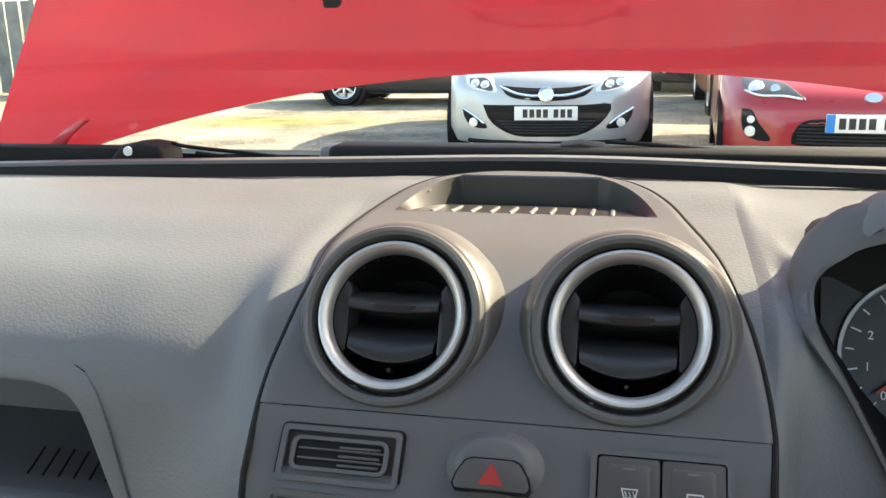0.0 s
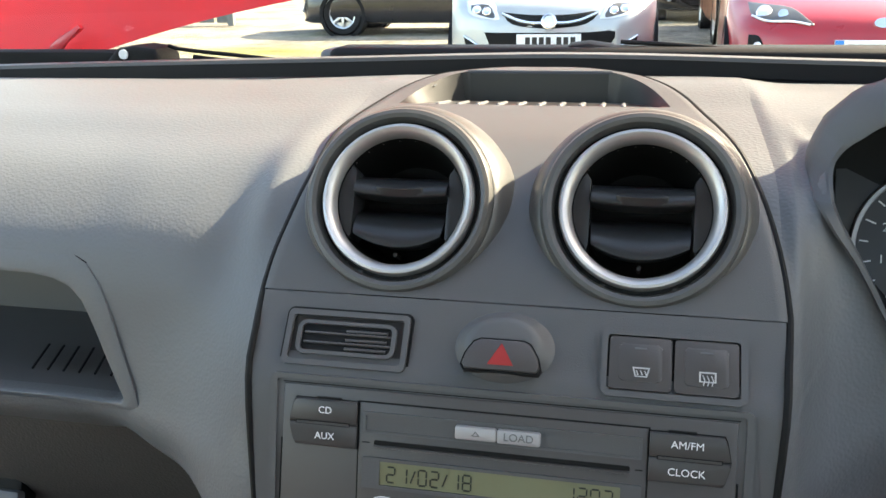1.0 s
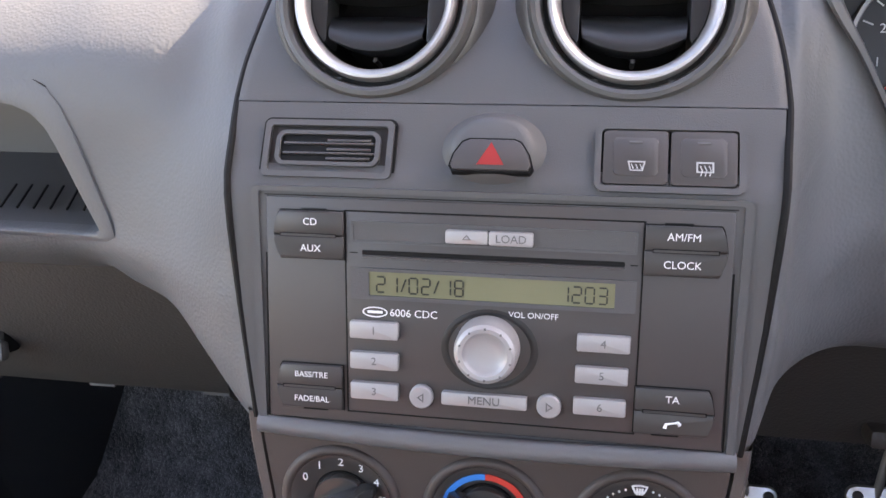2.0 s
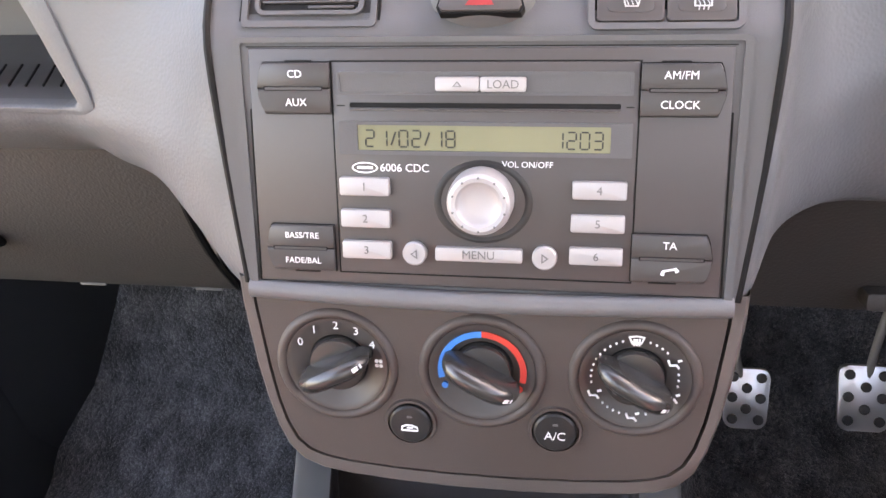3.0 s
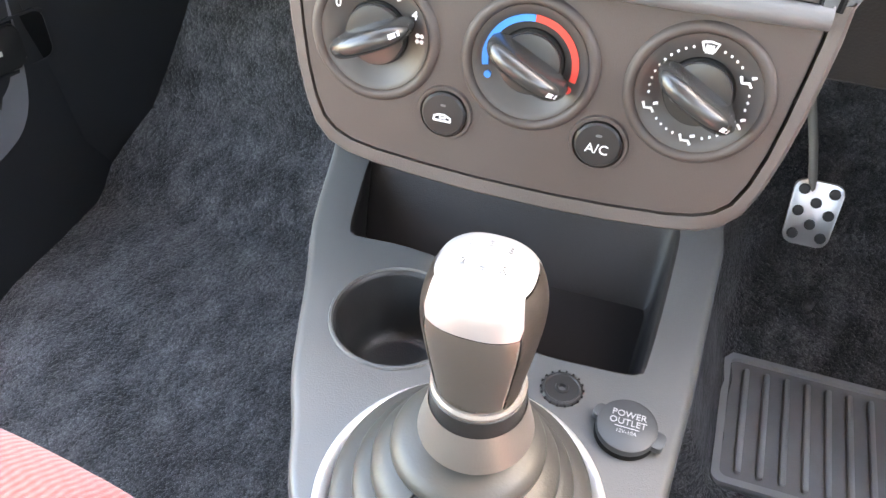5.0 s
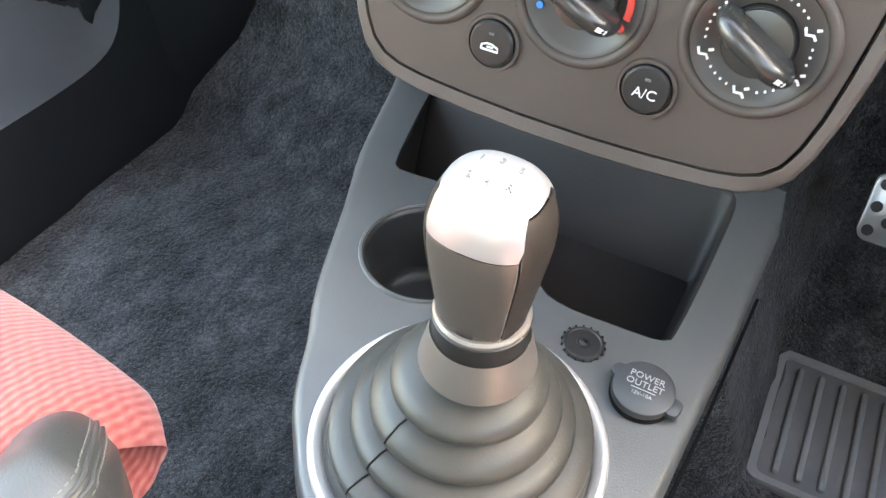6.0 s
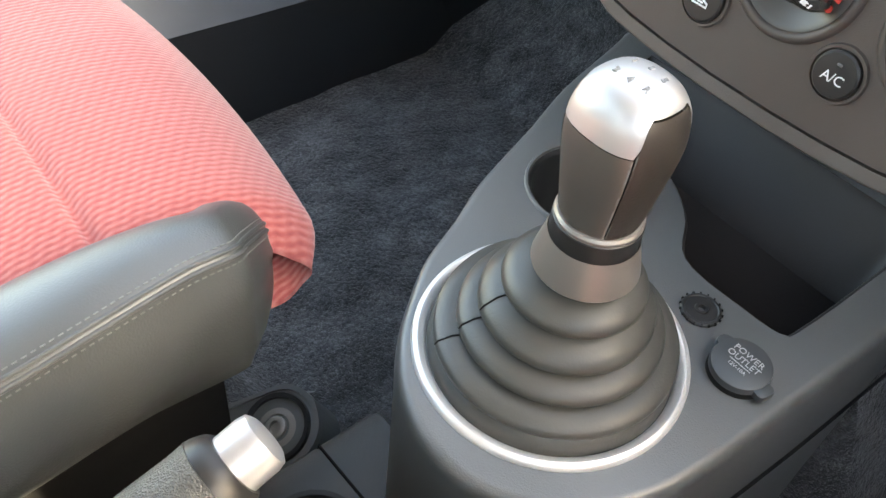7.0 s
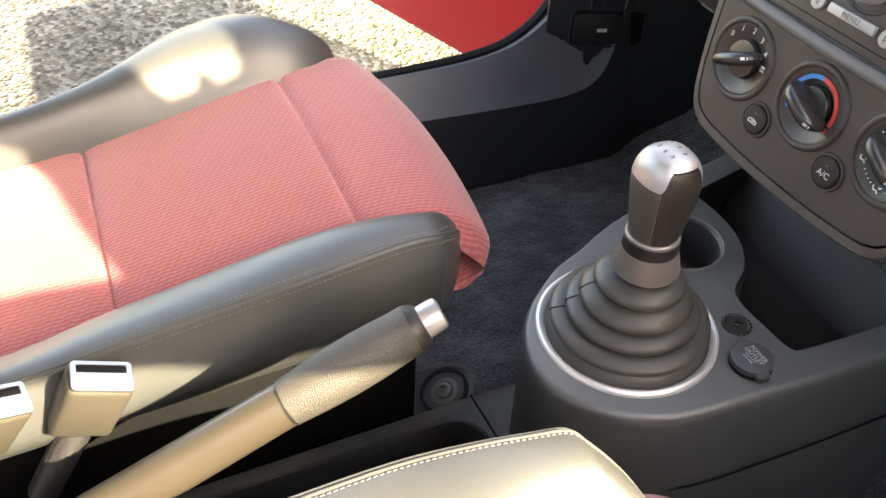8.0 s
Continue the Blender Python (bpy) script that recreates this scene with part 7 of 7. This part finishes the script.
    def strip(run, r_, proud):
        return tube([Vector((u.x, depth_at(u.x, u.y + GZ) - proud, u.y + GZ)) for u in catmull([(x, z, 0) for x, z in run], 6)], r_, 8)

    def flip(poly, sx):
        return [(sx * x, z) for x, z in poly]

    def number_plate(z0, label_, band):
        y0 = min(depth_at(x, z0 + dz + GZ) for x in (-0.2, 0, 0.2) for dz in (0.01, 0.05, 0.10)) - 0.03
        pl = part("number_plate", box(-0.26, 0.26, y0, y0 + 0.05, GZ + z0, GZ + z0 + 0.112, 0.003), M_PLATE, c, label_)
        if band:
            part("plate_band", box(-0.2605, -0.212, y0 - 0.0015, y0 + 0.01, GZ + z0, GZ + z0 + 0.112), M_BLUE, pl)
        for k in range(7):
            x0 = -0.190 + 0.056 * k + (0.03 if k > 3 else 0)
            part("plate_bar", box(x0, x0 + 0.040, y0 - 0.0015, y0 + 0.01, GZ + z0 + 0.022, GZ + z0 + 0.090), M_BTN, pl)

    if style == "hatch":
        low_grille = [(-0.53, 0.53), (-0.30, 0.528), (0, 0.526), (0.30, 0.528), (0.53, 0.53), (0.455, 0.38), (0.26, 0.275), (0, 0.268), (-0.26, 0.275), (-0.455, 0.38)]
        lg = part("lower_grille", patch(low_grille, 0.004), M_BLACK, c, "black lower grille")
        for k in range(5):
            hw_ = 0.28 + 0.032 * k
            part("grille_bar", strip([(-hw_, 0.300 + 0.024 * k), (0, 0.296 + 0.024 * k), (hw_, 0.300 + 0.024 * k)], 0.006, 0.010), M_BTN, lg)
        ug = part("upper_grille", patch([(-0.39, 0.690), (-0.2, 0.672), (0, 0.666), (0.2, 0.672), (0.39, 0.690), (0.30, 0.595), (0.06, 0.560), (-0.06, 0.560), (-0.30, 0.595)], 0.004), M_BLACK, c, "black upper grille")
        for sx in (-1, 1):
            part("grille_chrome", strip([(sx * 0.385, 0.678), (sx * 0.25, 0.625), (sx * 0.12, 0.605), (sx * 0.02, 0.612)], 0.013, 0.010), M_CHROME, ug, "chrome grille wing")
        part("badge", put(lathe([(0.066, 0.0), (0.062, 0.02), (0.052, 0.024), (0.046, 0.014), (0, 0.016)], 32), Matrix.Translation((0, depth_at(0, 0.615 + GZ) - 0.004, 0.615 + GZ)) @ Matrix.Rotation(radians(75), 4, "X")), M_CHROME, ug, "round chrome badge")
        number_plate(0.405, "white number plate", False)
        for sx in (-1, 1):
            lamp_ = [(-0.70, 0.765), (-0.68, 0.700), (-0.640, 0.662), (-0.53, 0.640), (-0.410, 0.632), (-0.430, 0.690), (-0.480, 0.765)]
            hl = part("headlight", patch(flip(lamp_, sx), 0.010), M_LAMP, c, "swept clear headlight")
            part("lamp_housing", patch(flip([(-0.66, 0.745), (-0.645, 0.690), (-0.54, 0.655), (-0.440, 0.645), (-0.500, 0.745)], sx), 0.013), M_DARKSTEEL, hl)
            for bx, bz in ((-0.60, 0.705), (-0.515, 0.692)):
                part("lamp_bowl", put(lathe([(0.040, 0.0), (0.036, 0.018), (0.028, 0.022), (0, 0.012)], 20), Matrix.Translation((sx * bx, depth_at(sx * bx, bz + GZ) - 0.012, bz + GZ)) @ Matrix.Rotation(radians(70), 4, "X")), M_CHROME, hl)
            fr_ = part("fog_recess", patch(flip([(-0.72, 0.500), (-0.62, 0.450), (-0.545, 0.405), (-0.495, 0.335), (-0.62, 0.342), (-0.695, 0.410)], sx), 0.004), M_BLACK, c)
            part("fog_lamp", put(lathe([(0.040, 0.0), (0.036, 0.022), (0, 0.028)], 20), Matrix.Translation((sx * 0.615, depth_at(sx * 0.615, 0.380 + GZ) - 0.004, 0.380 + GZ)) @ Matrix.Rotation(radians(90), 4, "X")), M_LAMP, fr_, "round fog lamp")
            part("fog_trim", strip(flip([(-0.715, 0.495), (-0.60, 0.432), (-0.52, 0.375)], sx), 0.010, 0.006), M_CHROME, fr_)
        part("chin", strip([(-0.66, 0.225), (-0.3, 0.215), (0, 0.212), (0.3, 0.215), (0.66, 0.225)], 0.020, 0.004), M_BLACK, c)
    else:
        lg = part("lower_grille", patch([(-0.45, 0.405), (-0.445, 0.470), (-0.385, 0.548), (-0.25, 0.566), (0, 0.568), (0.25, 0.566), (0.385, 0.548), (0.445, 0.470), (0.45, 0.405), (0.30, 0.390), (0, 0.386), (-0.30, 0.390)], 0.004), M_BLACK, c, "wide black grille")
        for k in range(6):
            part("grille_bar", strip([(-0.42, 0.415 + 0.022 * k), (0, 0.412 + 0.022 * k), (0.42, 0.415 + 0.022 * k)], 0.005, 0.010), M_BTN, lg)
        number_plate(0.485, "white number plate with a blue band", True)
        part("badge", put(lathe([(0.055, 0.0), (0.050, 0.016), (0, 0.018)], 28), Matrix.Translation((0, depth_at(0, 0.69 + GZ) - 0.003, 0.69 + GZ)) @ Matrix.Rotation(radians(60), 4, "X") @ Matrix.Diagonal((1, 0.65, 1, 1))), M_CHROME, c, "oval chrome badge")
        for sx in (-1, 1):
            hl = part("headlight", patch(flip([(-0.760, 0.800), (-0.648, 0.792), (-0.504, 0.775), (-0.425, 0.722), (-0.378, 0.676), (-0.490, 0.690), (-0.648, 0.690), (-0.735, 0.722)], sx), 0.010), M_DARKSTEEL, c, "swept dark headlight")
            part("lamp_bowl", put(lathe([(0.050, 0.0), (0.046, 0.020), (0.034, 0.026), (0, 0.014)], 24), Matrix.Translation((sx * 0.665, depth_at(sx * 0.665, 0.742 + GZ) - 0.008, 0.742 + GZ)) @ Matrix.Rotation(radians(65), 4, "X") @ Matrix.Rotation(radians(sx * 25), 4, "Y")), M_LAMP, hl)
            part("lamp_strip", strip(flip([(-0.735, 0.725), (-0.648, 0.698), (-0.500, 0.697), (-0.400, 0.682)], sx), 0.008, 0.014), M_LAMP, hl)
            part("lamp_bowl", put(lathe([(0.034, 0.0), (0.030, 0.016), (0, 0.020)], 20), Matrix.Translation((sx * 0.555, depth_at(sx * 0.555, 0.735 + GZ) - 0.008, 0.735 + GZ)) @ Matrix.Rotation(radians(65), 4, "X")), M_CHROME, hl)
            fr_ = part("fog_recess", patch(flip([(-0.752, 0.612), (-0.690, 0.606), (-0.648, 0.530), (-0.570, 0.420), (-0.700, 0.430), (-0.748, 0.510)], sx), 0.004), M_BLACK, c)
            for bz, br in ((0.472, 0.036), (0.548, 0.026)):
                part("fog_lamp", put(lathe([(br, 0.0), (br * 0.9, 0.02), (0, 0.026)], 20), Matrix.Translation((sx * 0.695, depth_at(sx * 0.695, bz + GZ) - 0.004, bz + GZ)) @ Matrix.Rotation(radians(90), 4, "X")), M_LAMP, fr_, "round fog lamp")
        part("chin", strip([(-0.70, 0.265), (-0.3, 0.240), (0, 0.235), (0.3, 0.240), (0.70, 0.265)], 0.022, 0.004), M_BLACK, c)
    c.matrix_basis = m
    return c


M_PLATE = material("plate_white", (0.78, 0.78, 0.76), 0.4, stain=0.03)
M_LAMP = material("lamp_glass", (0.75, 0.76, 0.78), 0.12, 0.3, coat=0.5, stain=0.1)
M_SILVERCAR = material("silver_car_paint", (0.44, 0.455, 0.455), 0.30, 0.35, coat=0.5, stain=0.03, stain_scale=3)
M_COUPERED = material("dark_red_car_paint", (0.34, 0.012, 0.018), 0.30, coat=0.5, stain=0.04, stain_scale=4)
M_DARKCAR = material("dark_car_paint", (0.012, 0.013, 0.016), 0.25, coat=0.6, stain=0.05, stain_scale=3)
M_ORANGECAR = material("copper_car_paint", (0.40, 0.10, 0.03), 0.3, coat=0.5, stain=0.05, stain_scale=3)
parked_car("silver_hatchback", "silver hatchback parked nose first on the gravel", M_SILVERCAR, pose(-0.635, 7.05, GZ, 0, 0, 3), 4.4, 1.80, 1.50, 0, "hatch")
parked_car("red_coupe", "red coupe parked on the gravel beside the hatchback", M_COUPERED, pose(1.50, 5.62, GZ, 0, 0, -4), 4.2, 1.78, 1.42, 0, "coupe")
parked_car("dark_car", "dark car parked sideways behind the others", M_DARKCAR, pose(-5.25, 13.85, GZ, 0, 0, -90), 4.4, 1.78, 1.48, 0, "hatch")
parked_car("dark_car", "dark car parked far behind", M_DARKCAR, pose(1.2, 15.5, GZ, 0, 0, 0), 4.4, 1.78, 1.48, 0, "hatch")
parked_car("copper_car", "copper car parked behind the red coupe", M_ORANGECAR, pose(1.9, 11.0, GZ, 0, 0, 0), 4.2, 1.75, 1.48, 0, "hatch")


# ---- fence at the edge of the car park ----
def fence(x0, x1, y, label):
    w = thing("fence", (x0, y, GZ), label, "fence", "fences")
    n_ = int((x1 - x0) / 2.0)
    for k in range(n_ + 1):
        x = x0 + (x1 - x0) * k / n_
        part("post", box(x - 0.06, x + 0.06, y - 0.06, y + 0.06, GZ, GZ + 2.0, 0.01), M_FENCE, w)
    for k in range(n_ * 6):
        x = x0 + (x1 - x0) * (k + 0.5) / (n_ * 6)
        part("board", box(x - 0.15, x + 0.15, y + 0.02 + 0.02 * (k % 2), y + 0.04 + 0.02 * (k % 2), GZ + 0.05, GZ + 1.85, 0.004), M_FENCE, w)
    return w


M_FENCE = material("weathered_fence", (0.17, 0.18, 0.17), 0.85, grain=0.6, grain_scale=60, stain=0.35, stain_scale=3)
fence(-22.0, -7.4, 15.2, "weathered grey board fence beyond the parked cars")
